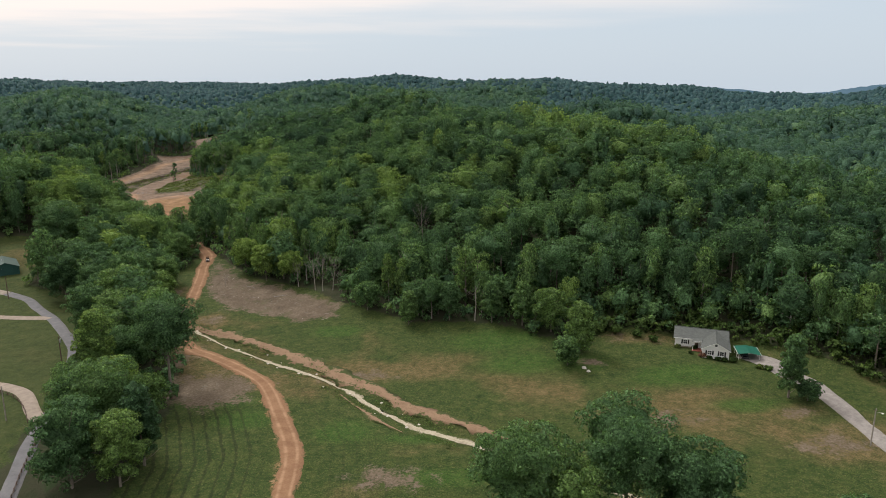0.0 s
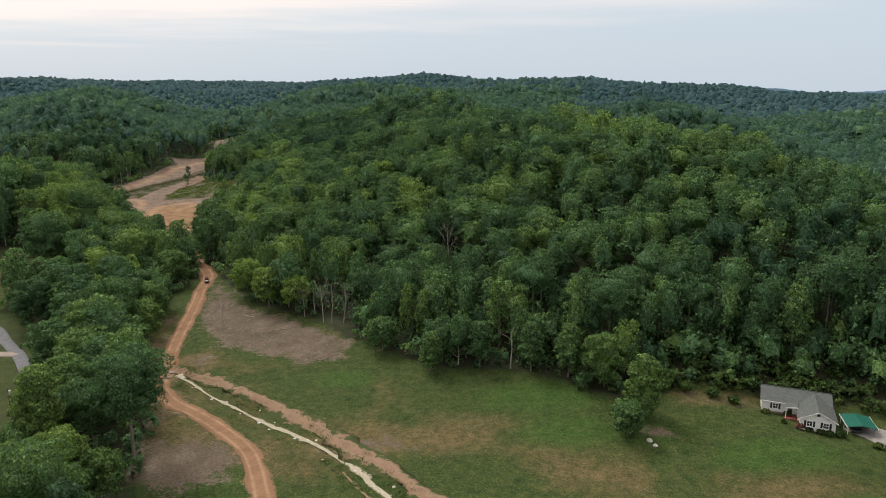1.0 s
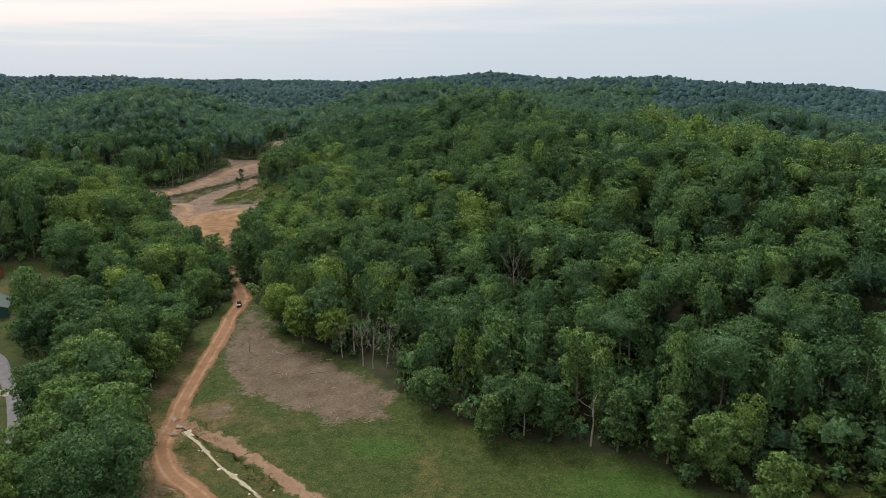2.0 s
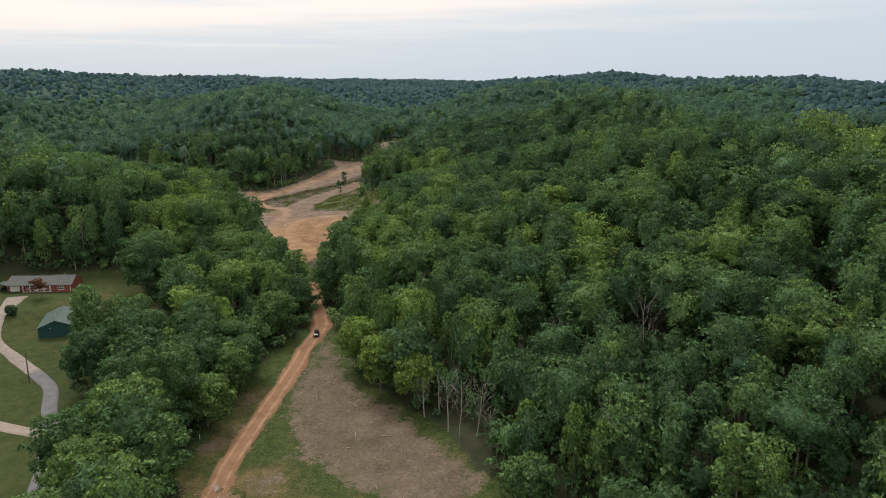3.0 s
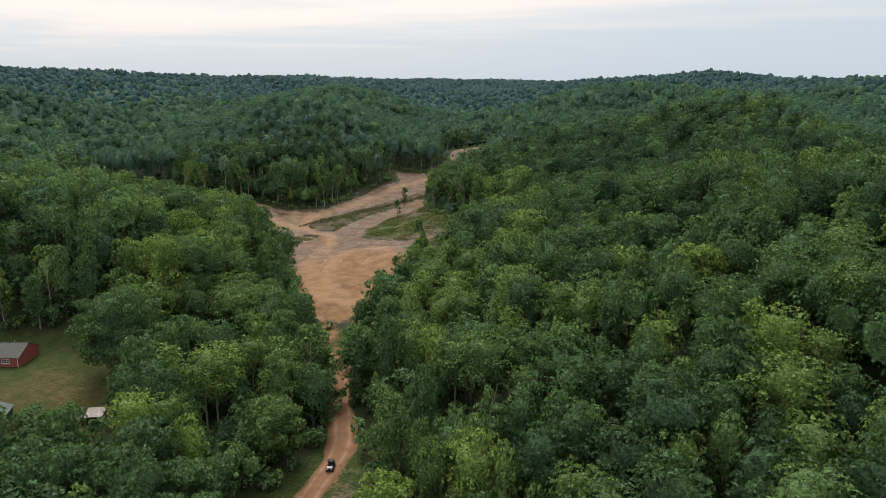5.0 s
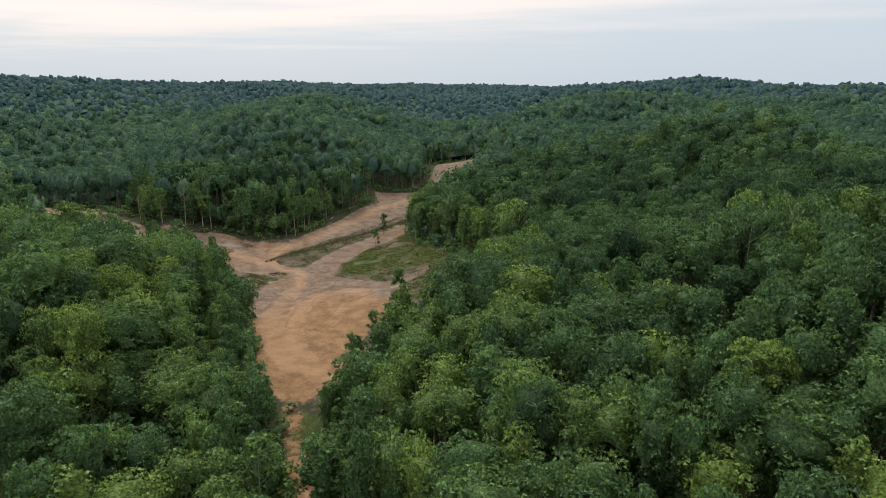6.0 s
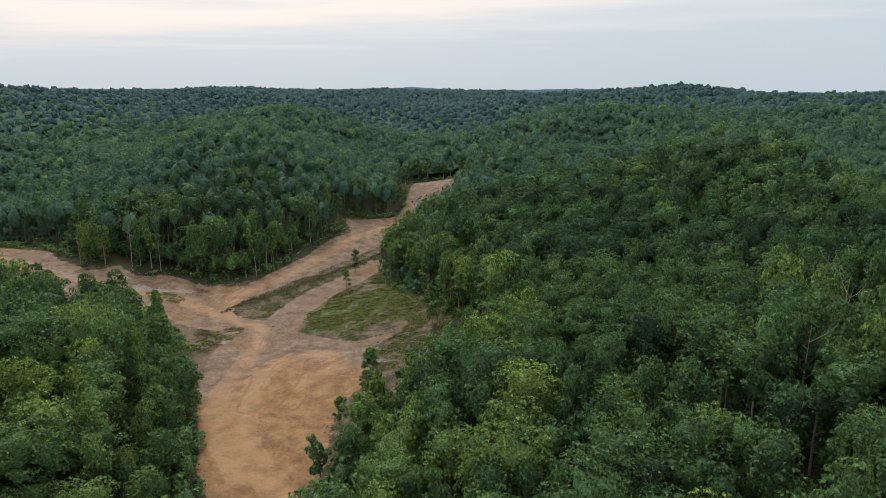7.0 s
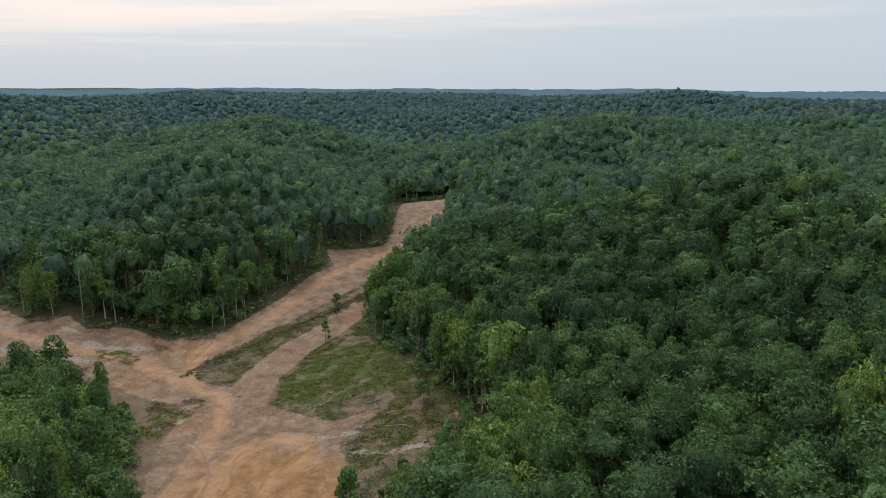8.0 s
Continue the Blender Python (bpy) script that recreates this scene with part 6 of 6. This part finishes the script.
# ---------------------------------------------------------------- buildings
def slab_poly(bm, pts, thick):
    """A flat plate through the points, thickened downwards."""
    n = (Vector(pts[1]) - Vector(pts[0])).cross(Vector(pts[2]) - Vector(pts[0])).normalized()
    if n.z < 0:
        pts, n = pts[::-1], -n
    a = [bm.verts.new(p) for p in pts]
    b = [bm.verts.new(Vector(p) - n * thick) for p in pts]
    bm.faces.new(a); bm.faces.new(b[::-1])
    for i in range(len(a)):
        j = (i + 1) % len(a)
        bm.faces.new((a[j], a[i], b[i], b[j]))
    return bm


def gable_roof(house, x0, x1, y0, y1, eave, ridge, along, over, material, thick=0.14):
    """Two roof slopes as parts, with a ridge cap; along: the axis of the ridge."""
    if along == "x":
        ym, drop = (y0 + y1) / 2, (ridge - eave) / ((y1 - y0) / 2) * over
        for ya, yb in ((y0 - over, ym), (y1 + over, ym)):
            part("roof", slab_poly(bmesh.new(), [(x0 - over, ya, eave - drop), (x1 + over, ya, eave - drop), (x1 + over, yb, ridge), (x0 - over, yb, ridge)], thick), material, house)
        part("ridge_cap", a_tube([(x0 - over, ym, ridge + 0.01), (x1 + over, ym, ridge + 0.01)], [0.10, 0.10], 6), material, house)
    else:
        xm, drop = (x0 + x1) / 2, (ridge - eave) / ((x1 - x0) / 2) * over
        for xa, xb in ((x0 - over, xm), (x1 + over, xm)):
            part("roof", slab_poly(bmesh.new(), [(xa, y0 - over, eave - drop), (xa, y1 + over, eave - drop), (xb, y1 + over, ridge), (xb, y0 - over, ridge)], thick), material, house)
        part("ridge_cap", a_tube([(xm, y0 - over, ridge + 0.01), (xm, y1 + over, ridge + 0.01)], [0.10, 0.10], 6), material, house)


def gable_end(bm, p0, p1, eave, ridge, thick):
    """The triangle of wall under a gable, between two wall tops."""
    a, b = Vector(p0), Vector(p1)
    n = Vector((-(b - a).y, (b - a).x, 0)).normalized() * thick
    m = (a + b) / 2
    tri = [(a.x, a.y, eave), (b.x, b.y, eave), (m.x, m.y, ridge - 0.16)]
    f = [bm.verts.new(q) for q in tri]
    k = [bm.verts.new(Vector(q) + n) for q in tri]
    bm.faces.new(f); bm.faces.new(k[::-1])
    for i in range(3):
        j = (i + 1) % 3
        bm.faces.new((f[j], f[i], k[i], k[j]))
    return bm


def add_window(house, x, y, z, w, h, shutters=True, cols=2, frame_mat=None):
    """A window in a front wall that faces -y, its lower left corner at x, z."""
    fm = frame_mat or M_TRIM
    bm = bmesh.new()
    for q in ((x, z, x + w, z + 0.09), (x, z + h - 0.09, x + w, z + h), (x, z + 0.09, x + 0.09, z + h - 0.09), (x + w - 0.09, z + 0.09, x + w, z + h - 0.09)):
        box(bm, q[0], y - 0.09, q[1], q[2], y + 0.06, q[3])
    for i in range(1, cols):
        xm = x + w * i / cols
        box(bm, xm - 0.03, y - 0.07, z + 0.09, xm + 0.03, y + 0.05, z + h - 0.09)
    box(bm, x + 0.09, y - 0.07, z + h / 2 - 0.03, x + w - 0.09, y + 0.05, z + h / 2 + 0.03)
    win = part("window", bm, fm, house, "white-framed sash window")
    part("pane", a_box(x + 0.05, y - 0.03, z + 0.05, x + w - 0.05, y + 0.0, z + h - 0.05), M_GLASS, win, "dark window glass")
    part("sill", a_box(x - 0.06, y - 0.16, z - 0.07, x + w + 0.06, y + 0.02, z - 0.005), fm, win)
    if shutters:
        for xs in (x - 0.46, x + w + 0.06):
            part("shutter", a_box(xs, y - 0.07, z - 0.02, xs + 0.40, y - 0.005, z + h + 0.02, bevel=0.012), M_SHUT, house, "black louvred shutter")


def walls(house, x0, y0, x1, y1, h, material, label="", t=0.22, base=-0.6):
    """Four walls with thickness, butted end to end."""
    for q in ((x0, y0, x1, y0 + t), (x0, y1 - t, x1, y1), (x0, y0 + t, x0 + t, y1 - t), (x1 - t, y0 + t, x1, y1 - t)):
        part("wall", a_box(q[0], q[1], base, q[2], q[3], h), material, house, label)


def white_house():
    x, y = 65.3, 184.4
    h = thing("house", Matrix.Translation((x, y, 4.7)) @ pose(0, 0, 0, 0, 0, -20), "white ranch house with a grey shingle roof and black shutters", "house")
    walls(h, 0, 0, 13.7, 7.4, 2.9, M_SIDING)
    part("wall", gable_end(bmesh.new(), (0, 7.4, 0), (0, 0, 0), 2.9, 4.75, -0.2), M_SIDING, h)
    part("wall", gable_end(bmesh.new(), (13.7, 0, 0), (13.7, 7.4, 0), 2.9, 4.75, -0.2), M_SIDING, h)
    gable_roof(h, 0, 13.7, 0, 7.4, 2.9, 4.75, "x", 0.4, M_SHING)
    # front wing
    for q in ((7.2, -6.5, 14.0, -6.28), (7.2, -6.28, 7.42, -0.01), (13.78, -6.28, 14.0, -0.01)):
        part("wall", a_box(q[0], q[1], -0.6, q[2], q[3], 2.8), M_SIDING, h)
    part("wall", gable_end(bmesh.new(), (7.2, -6.5, 0), (14.0, -6.5, 0), 2.8, 4.55, 0.2), M_SIDING, h)
    gable_roof(h, 7.2, 14.0, -6.5, 3.6, 2.8, 4.6, "y", 0.4, M_SHING)
    for xa, xb, za, zb in ((6.8, 10.6, 2.58, 4.6), (14.4, 10.6, 2.58, 4.6)):
        part("fascia", slab_poly(bmesh.new(), [(xa, -6.93, za + 0.02), (xb, -6.93, zb + 0.02), (xb, -6.93, zb - 0.2), (xa, -6.93, za - 0.2)], 0.05), M_TRIM, h, "white painted fascia board")
    part("gutter", a_box(-0.4, -0.50, 2.58, 6.7, -0.40, 2.72), M_TRIM, h, "white rain gutter")
    part("vent", a_box(10.3, -6.58, 3.5, 10.9, -6.51, 4.0), M_SHUT, h, "dark gable vent")
    part("skirting", a_box(-0.02, -0.03, -0.6, 7.18, -0.005, 0.32), M_CONC, h, "grey foundation band")
    # entry porch in the corner
    part("porch_roof", slab_poly(bmesh.new(), [(4.6, -2.3, 2.62), (7.15, -2.3, 2.95), (7.15, -0.02, 3.3), (4.6, -0.42, 2.95)], 0.14), M_SHING, h)
    part("porch_fascia", slab_poly(bmesh.new(), [(4.55, -2.33, 2.66), (7.15, -2.33, 2.99), (7.15, -2.33, 2.76), (4.55, -2.33, 2.43)], 0.05), M_TRIM, h, "white porch fascia board")
    part("post", a_box(4.75, -2.15, 0.0, 4.9, -2.0, 2.5), M_TRIM, h, "white porch post")
    part("porch_floor", a_box(4.6, -2.4, -0.3, 7.15, -0.02, 0.12), M_BRICK, h, "brick porch floor")
    part("door", a_box(5.3, -0.07, 0.14, 6.25, -0.005, 2.2, bevel=0.01), M_WOOD, h, "dark brown front door")
    part("step", a_box(5.0, -3.6, -0.4, 6.4, -2.42, -0.08), M_CONC, h, "pale concrete step")
    add_window(h, 2.2, -0.005, 1.0, 1.15, 1.25)
    add_window(h, 8.5, -6.505, 1.0, 1.15, 1.25)
    add_window(h, 11.6, -6.505, 1.0, 1.15, 1.25)
    return h


white_house()


def shrub_thing(x, y, r, tall, tint, label, seed, material=None):
    v, f, nv = crown_arrays(seed, "shrub", 150, 0.26, r, tall, 1)
    ob = new("shrub", mesh_from("shrub", v, f, material or M_WEED, np.full(len(v), tint), nv))
    ob.matrix_world = Matrix.Translation((x, y, ground_z(x, y) - 0.05))
    return tagged(ob, label, "shrub", "shrubs round the white house")


for i, (x, y, r, tall, tint) in enumerate([(65.8, 183.2, 0.9, 1.1, 0.75), (70.0, 182.0, 0.8, 1.1, 0.2), (70.3, 176.0, 1.2, 1.7, 0.5), (71.6, 174.9, 0.8, 0.9, 0.2), (73.4, 173.9, 1.0, 1.0, 0.18), (75.0, 173.1, 1.0, 1.0, 0.2), (77.0, 172.6, 1.1, 1.6, 0.2),
                                            (60.0, 187.0, 1.6, 2.2, 0.35), (56.0, 189.5, 1.7, 2.4, 0.25), (50.5, 192.0, 2.2, 3.2, 0.45), (82.0, 168.0, 1.1, 1.2, 0.7), (83.6, 166.5, 1.2, 1.3, 0.3), (67.8, 178.5, 0.7, 0.9, 0.2)]):
    shrub_thing(x, y, r, tall, tint, "leafy green shrub beside the white house", 700 + i, M_RUST if i == 2 else None)


def wheel(parent, x, y, z, r, w, axis="y"):
    bm = bmesh.new()
    bmesh.ops.create_cone(bm, cap_ends=True, segments=16, radius1=r, radius2=r, depth=w, matrix=Matrix.Translation((x, y, z)) @ pose(0, 0, 0, 90, 0, 0))
    bmesh.ops.bevel(bm, geom=[e for e in bm.edges if len(e.link_faces) == 2 and e.calc_face_angle() > 1], offset=w * 0.18, segments=1, affect="EDGES")
    wh = part("wheel", bm, M_BLACK, parent, "black tyre")
    bm = bmesh.new()
    bmesh.ops.create_cone(bm, cap_ends=True, segments=12, radius1=r * 0.55, radius2=r * 0.5, depth=w + 0.03, matrix=Matrix.Translation((x, y, z)) @ pose(0, 0, 0, 90, 0, 0))
    part("rim", bm, M_STEEL, wh, "metal wheel rim")


def parked_car(x, y, z, heading, label):
    c = thing("car", Matrix.Translation((x, y, z)) @ pose(0, 0, 0, 0, 0, heading), label, "car")
    bm = a_box(-2.2, -0.88, 0.32, 2.2, 0.88, 0.92, bevel=0.16)
    part("body", bm, M_CAR, c)
    bm = bmesh.new()
    box(bm, -1.35, -0.76, 0.90, 1.0, 0.76, 1.46, bevel=0.05)
    for v in bm.verts:
        if v.co.z > 1.2:
            v.co.x *= 0.72
            v.co.y *= 0.86
    part("cabin", bm, M_GLASS, c, "dark glazed car cabin")
    for wx in (-1.35, 1.35):
        for wy in (-0.82, 0.82):
            wheel(c, wx, wy, 0.33, 0.33, 0.22)
    for wy in (-0.6, 0.6):
        part("headlight", a_box(2.16, wy - 0.16, 0.62, 2.23, wy + 0.16, 0.76, bevel=0.02), M_LAMP, c, "clear headlight")
    return c


def carport(x, y, z, heading, w, d, h, label, roof_mat):
    c = thing("carport", Matrix.Translation((x, y, z)) @ pose(0, 0, 0, 0, 0, heading), label, "carport")
    for px in (0.08, w - 0.08):
        for py in (0.15, d / 2, d - 0.15):
            part("post", a_tube([(px, py, -0.5), (px, py, h - 0.05)], [0.045, 0.045], 6), M_TRIM, c, "white steel post")
    for sx in (0, 1):
        xa, xm = (-0.2, w / 2) if sx == 0 else (w + 0.2, w / 2)
        part("roof", slab_poly(bmesh.new(), [(xa, -0.25, h - 0.02), (xa, d + 0.25, h - 0.02), (xm, d + 0.25, h + 0.42), (xm, -0.25, h + 0.42)], 0.06), roof_mat, c)
        part("roof_edge", a_box(min(xa, xa + (0.06 if sx else -0.06)), -0.27, h - 0.22, max(xa, xa + (0.06 if sx else -0.06)), d + 0.27, h - 0.01), M_TRIM, c, "white roof edge trim")
    return c


carport(78.8, 173.6, ground_z(81.5, 175.5), -12, 5.4, 5.6, 2.0, "green metal carport on white posts beside the house", M_GREENM)
parked_car(81.2, 175.6, ground_z(81.2, 175.6) + 0.12, 78, "dark car parked under the green carport")


def brick_house():
    h = thing("house", Matrix.Translation((-210.3, 279.8, 8.0)) @ pose(0, 0, 0, 0, 0, 22), "long red brick ranch house with a grey roof and porch", "house")
    walls(h, 0, 1.3, 14.0, 8.6, 2.6, M_BRICK)
    walls(h, 14.0, 0, 20.6, 8.6, 2.6, M_BRICK)
    part("wall", gable_end(bmesh.new(), (20.6, 0, 0), (20.6, 8.6, 0), 2.6, 4.7, -0.2), M_BRICK, h)
    part("wall", gable_end(bmesh.new(), (0, 8.6, 0), (0, 0, 0), 2.6, 4.7, -0.2), M_BRICK, h)
    gable_roof(h, 0.35, 13.6, 0.0, 8.6, 2.6, 4.6, "x", 0.35, M_SHING)
    gable_roof(h, 14.3, 20.6, 0.0, 8.6, 2.62, 4.72, "x", 0.35, M_SHING)
    part("garage_door", a_box(0.6, 1.18, 0.02, 3.6, 1.29, 2.15, bevel=0.01), M_TRIM, h, "white panelled garage door")
    for gz in (0.55, 1.08, 1.61):
        part("garage_door_joint", a_box(0.62, 1.165, gz, 3.58, 1.179, gz + 0.03), M_STEEL, h)
    for px in (5.2, 7.4, 9.6, 11.8, 13.7):
        part("porch_post", a_box(px - 0.09, 0.02, 0.0, px + 0.09, 0.2, 2.42), M_TRIM, h, "white porch post")
    part("railing", box(box(bmesh.new(), 9.7, 0.06, 0.85, 13.6, 0.14, 0.93), 9.7, 0.06, 0.15, 13.6, 0.14, 0.22), M_TRIM, h, "white porch railing")
    part("porch_floor", a_box(4.6, -0.2, -0.4, 14.0, 1.29, 0.06), M_CONC, h, "pale concrete porch floor")
    part("door", a_box(8.2, 1.21, 0.08, 9.15, 1.29, 2.1), M_TRIM, h, "white front door")
    add_window(h, 10.4, 1.29, 0.8, 1.8, 1.2, False)
    add_window(h, 5.6, 1.29, 0.8, 1.4, 1.2, False)
    add_window(h, 16.3, -0.005, 0.85, 2.0, 1.2, False, 3)
    part("downpipe", a_tube([(20.35, -0.08, 0.0), (20.35, -0.08, 2.5)], [0.06, 0.06], 6), M_TRIM, h, "white downpipe")
    part("downpipe", a_tube([(14.1, -0.08, 0.0), (14.1, -0.08, 2.5)], [0.06, 0.06], 6), M_TRIM, h, "white downpipe")
    part("roof_vent", a_tube([(16.5, 5.6, 3.9), (16.5, 5.6, 4.9)], [0.07, 0.07], 8), M_STEEL, h, "galvanised vent pipe")
    return h


brick_house()
carport(-214.6, 279.6, ground_z(-212.5, 281.5), 16, 4.0, 5.0, 2.2, "dark green metal carport beside the brick house", M_BARNW)
parked_car(-213.2, 282.6, ground_z(-213.2, 282.6) + 0.03, 106, "dark car parked under the small green carport")


def barn():
    b = thing("barn", Matrix.Translation((-172.3, 256.0, ground_z(-169, 260) - 0.1)) @ pose(0, 0, 0, 0, 0, 36), "dark green metal barn with a weathered green roof", "barn")
    walls(b, 0, 0, 9.1, 14.0, 3.3, M_BARNW)
    part("wall", gable_end(bmesh.new(), (0, 0, 0), (9.1, 0, 0), 3.3, 5.1, 0.2), M_BARNW, b)
    part("wall", gable_end(bmesh.new(), (9.1, 14, 0), (0, 14, 0), 3.3, 5.1, 0.2), M_BARNW, b)
    gable_roof(b, 0, 9.1, 0, 14.0, 3.3, 5.15, "y", 0.3, M_BARNR, 0.1)
    for i in range(18):
        part("siding_rib", a_box(0.25 + i * 0.5, -0.035, -0.1, 0.29 + i * 0.5, -0.003, 3.25), M_BARNW, b)
    part("door", a_box(5.1, -0.06, 0.0, 8.3, -0.036, 2.7), M_BARNW, b, "wide dark green barn door")
    part("roof_vent", a_tube([(4.0, 5.0, 4.7), (4.0, 5.0, 5.7)], [0.09, 0.09], 8), M_STEEL, b, "galvanised vent pipe")
    part("apron", a_box(0.6, -2.6, -0.5, 9.0, -0.07, 0.06), M_CONC, b, "pale concrete apron")
    part("light", a_box(3.0, -0.16, 2.75, 3.2, -0.036, 2.95, bevel=0.02), M_LAMP, b, "small wall lamp")


barn()

shed = thing("shed", Matrix.Translation((-156.0, 276.6, ground_z(-155, 278))) @ pose(0, 0, 0, 0, 0, 32), "small open lean-to shed with a pale rusty tin roof", "shed")
M_TIN = plain("rusty_tin", (0.17, 0.13, 0.11), (0.44, 0.42, 0.40), 1.4, 0.55, 0.2, bump=0.1)
part("roof", slab_poly(bmesh.new(), [(-0.2, -0.4, 2.2), (3.6, -0.4, 2.2), (3.6, 3.0, 2.9), (-0.2, 3.0, 2.9)], 0.05), M_TIN, shed, "pale rusty corrugated roof")
part("back_wall", a_box(0, 2.7, -0.3, 3.4, 2.8, 2.78), M_WOOD, shed)
for px in (0, 3.3):
    part("side_wall", a_box(px, 0.2, -0.3, px + 0.1, 2.69, 2.3), M_WOOD, shed)
    part("post", a_box(px, -0.2, -0.3, px + 0.1, -0.1, 2.15), M_WOOD, shed)
part("lean_to", slab_poly(bmesh.new(), [(-2.2, 0.4, 1.3), (-0.25, 0.4, 2.3), (-0.25, 2.9, 2.3), (-2.2, 2.9, 1.3)], 0.06), M_SHING, shed, "grey side roof")


# ---------------------------------------------------------------- poles, fence, vehicle
def power_pole(x, y, tall, label, lamp=False, transformer=False, material=None):
    p = thing("utility_pole", Matrix.Translation((x, y, ground_z(x, y))), label, "utility pole", "utility poles")
    part("pole", a_tube([(0, 0, -0.6), (0, 0, tall * 0.5), (0.03, 0, tall)], [0.16, 0.14, 0.10], 8), material or M_WOOD, p)
    if transformer:
        part("transformer", a_tube([(0.32, 0, tall - 1.7), (0.32, 0, tall - 0.7)], [0.24, 0.24], 10), M_STEEL, p, "grey transformer can")
        part("bracket", a_box(0.08, -0.05, tall - 1.3, 0.3, 0.05, tall - 1.2), M_STEEL, p)
    if lamp:
        part("arm", a_tube([(0, 0, tall - 1.1), (0.5, -0.3, tall - 0.8), (1.0, -0.6, tall - 0.8)], [0.03, 0.03, 0.03], 6), M_STEEL, p, "steel lamp arm")
        part("lamp_head", a_box(0.85, -0.85, tall - 0.98, 1.25, -0.45, tall - 0.76, bevel=0.06), M_LAMP, p, "milky lamp head")
        part("cross_arm", a_box(-0.45, -0.05, tall - 0.5, 0.45, 0.05, tall - 0.4), M_WOOD, p)
    return p


power_pole(-104, 177.3, 9.0, "weathered wooden utility pole with a transformer on the lawn", transformer=True)
power_pole(-100.5, 146.5, 8.5, "pale slender wooden pole beside the concrete drive", material=M_PALE)
power_pole(-154, 235.5, 8.0, "weathered wooden utility pole beside the gravel drive")
power_pole(88.9, 131.2, 8.5, "pale wooden utility pole with a lamp beside the driveway", lamp=True, material=M_PALE)
power_pole(-206.5, 264, 8.0, "wooden utility pole near the brick house", lamp=True)


def rail_fence(line, label):
    c = smooth_line(line, 2.2)
    x0, y0 = c[0]
    z0 = ground_z(x0, y0)
    f = thing("fence", Matrix.Translation((x0, y0, z0)), label, "fence", "rail fences")
    pts = [(x - x0, y - y0, ground_z(x, y) - z0) for x, y in c]
    for p in pts:
        part("post", a_box(p[0] - 0.08, p[1] - 0.08, p[2] - 0.4, p[0] + 0.08, p[1] + 0.08, p[2] + 0.95), M_WOOD, f)
    for a, b in zip(pts, pts[1:]):
        for hz in (0.4, 0.78):
            part("rail", a_tube([(a[0], a[1], a[2] + hz), (b[0], b[1], b[2] + hz)], [0.06, 0.06], 5), M_WOOD, f)


rail_fence([(-79.5, 113), (-85, 128), (-89, 141)], "low dark wooden rail fence along the lane")
rail_fence([(-95, 145.5), (-100, 152.5), (-106, 158.5), (-113, 162)], "low dark wooden rail fence along the concrete drive")


def utv(x, y, heading):
    u = thing("utility_vehicle", Matrix.Translation((x, y, ground_z(x, y) + 0.12)) @ pose(0, 0, 0, 0, 0, heading), "small black off-road utility vehicle on the clay road", "utility vehicle")
    part("body", a_box(-1.35, -0.62, 0.38, 1.35, 0.62, 0.85, bevel=0.08), M_CAR, u)
    part("hood", a_box(0.65, -0.55, 0.86, 1.3, 0.55, 1.02, bevel=0.06), M_TRIM, u, "pale front panel")
    part("cargo_bed", box(bmesh.new(), -1.35, -0.62, 0.86, -0.55, 0.62, 1.05, bevel=0.03), M_BLACK, u)
    for sy in (-0.32, 0.32):
        part("seat", box(a_box(-0.45, sy - 0.24, 0.86, 0.1, sy + 0.24, 1.02, bevel=0.04), -0.52, sy - 0.24, 1.0, -0.38, sy + 0.24, 1.5, bevel=0.04), M_BLACK, u)
    for sy in (-0.6, 0.6):
        part("cage_bar", a_tube([(-0.5, sy, 0.85), (-0.45, sy, 1.82), (0.35, sy, 1.82), (0.75, sy, 0.95)], [0.03] * 4, 6), M_BLACK, u)
    part("canopy", a_box(-0.55, -0.62, 1.83, 0.42, 0.62, 1.88, bevel=0.015), M_CAR, u, "black plastic canopy")
    for wx in (-0.95, 0.95):
        for wy in (-0.62, 0.62):
            wheel(u, wx, wy, 0.30, 0.33, 0.26)
    for wy in (-0.4, 0.4):
        part("headlight", a_box(1.34, wy - 0.1, 0.66, 1.38, wy + 0.1, 0.78), M_LAMP, u)


utv(-99.3, 284.0, -70)

for i, (x, y) in enumerate([(-97.5, 226), (-99.5, 236), (-103, 252)]):
    s = thing("marker_stake", Matrix.Translation((x, y, ground_z(x, y))), "thin white marker stake in the grass verge", "stake", "marker stakes")
    part("stake", a_box(-0.06, -0.06, -0.3, 0.06, 0.06, 1.1), M_TRIM, s)
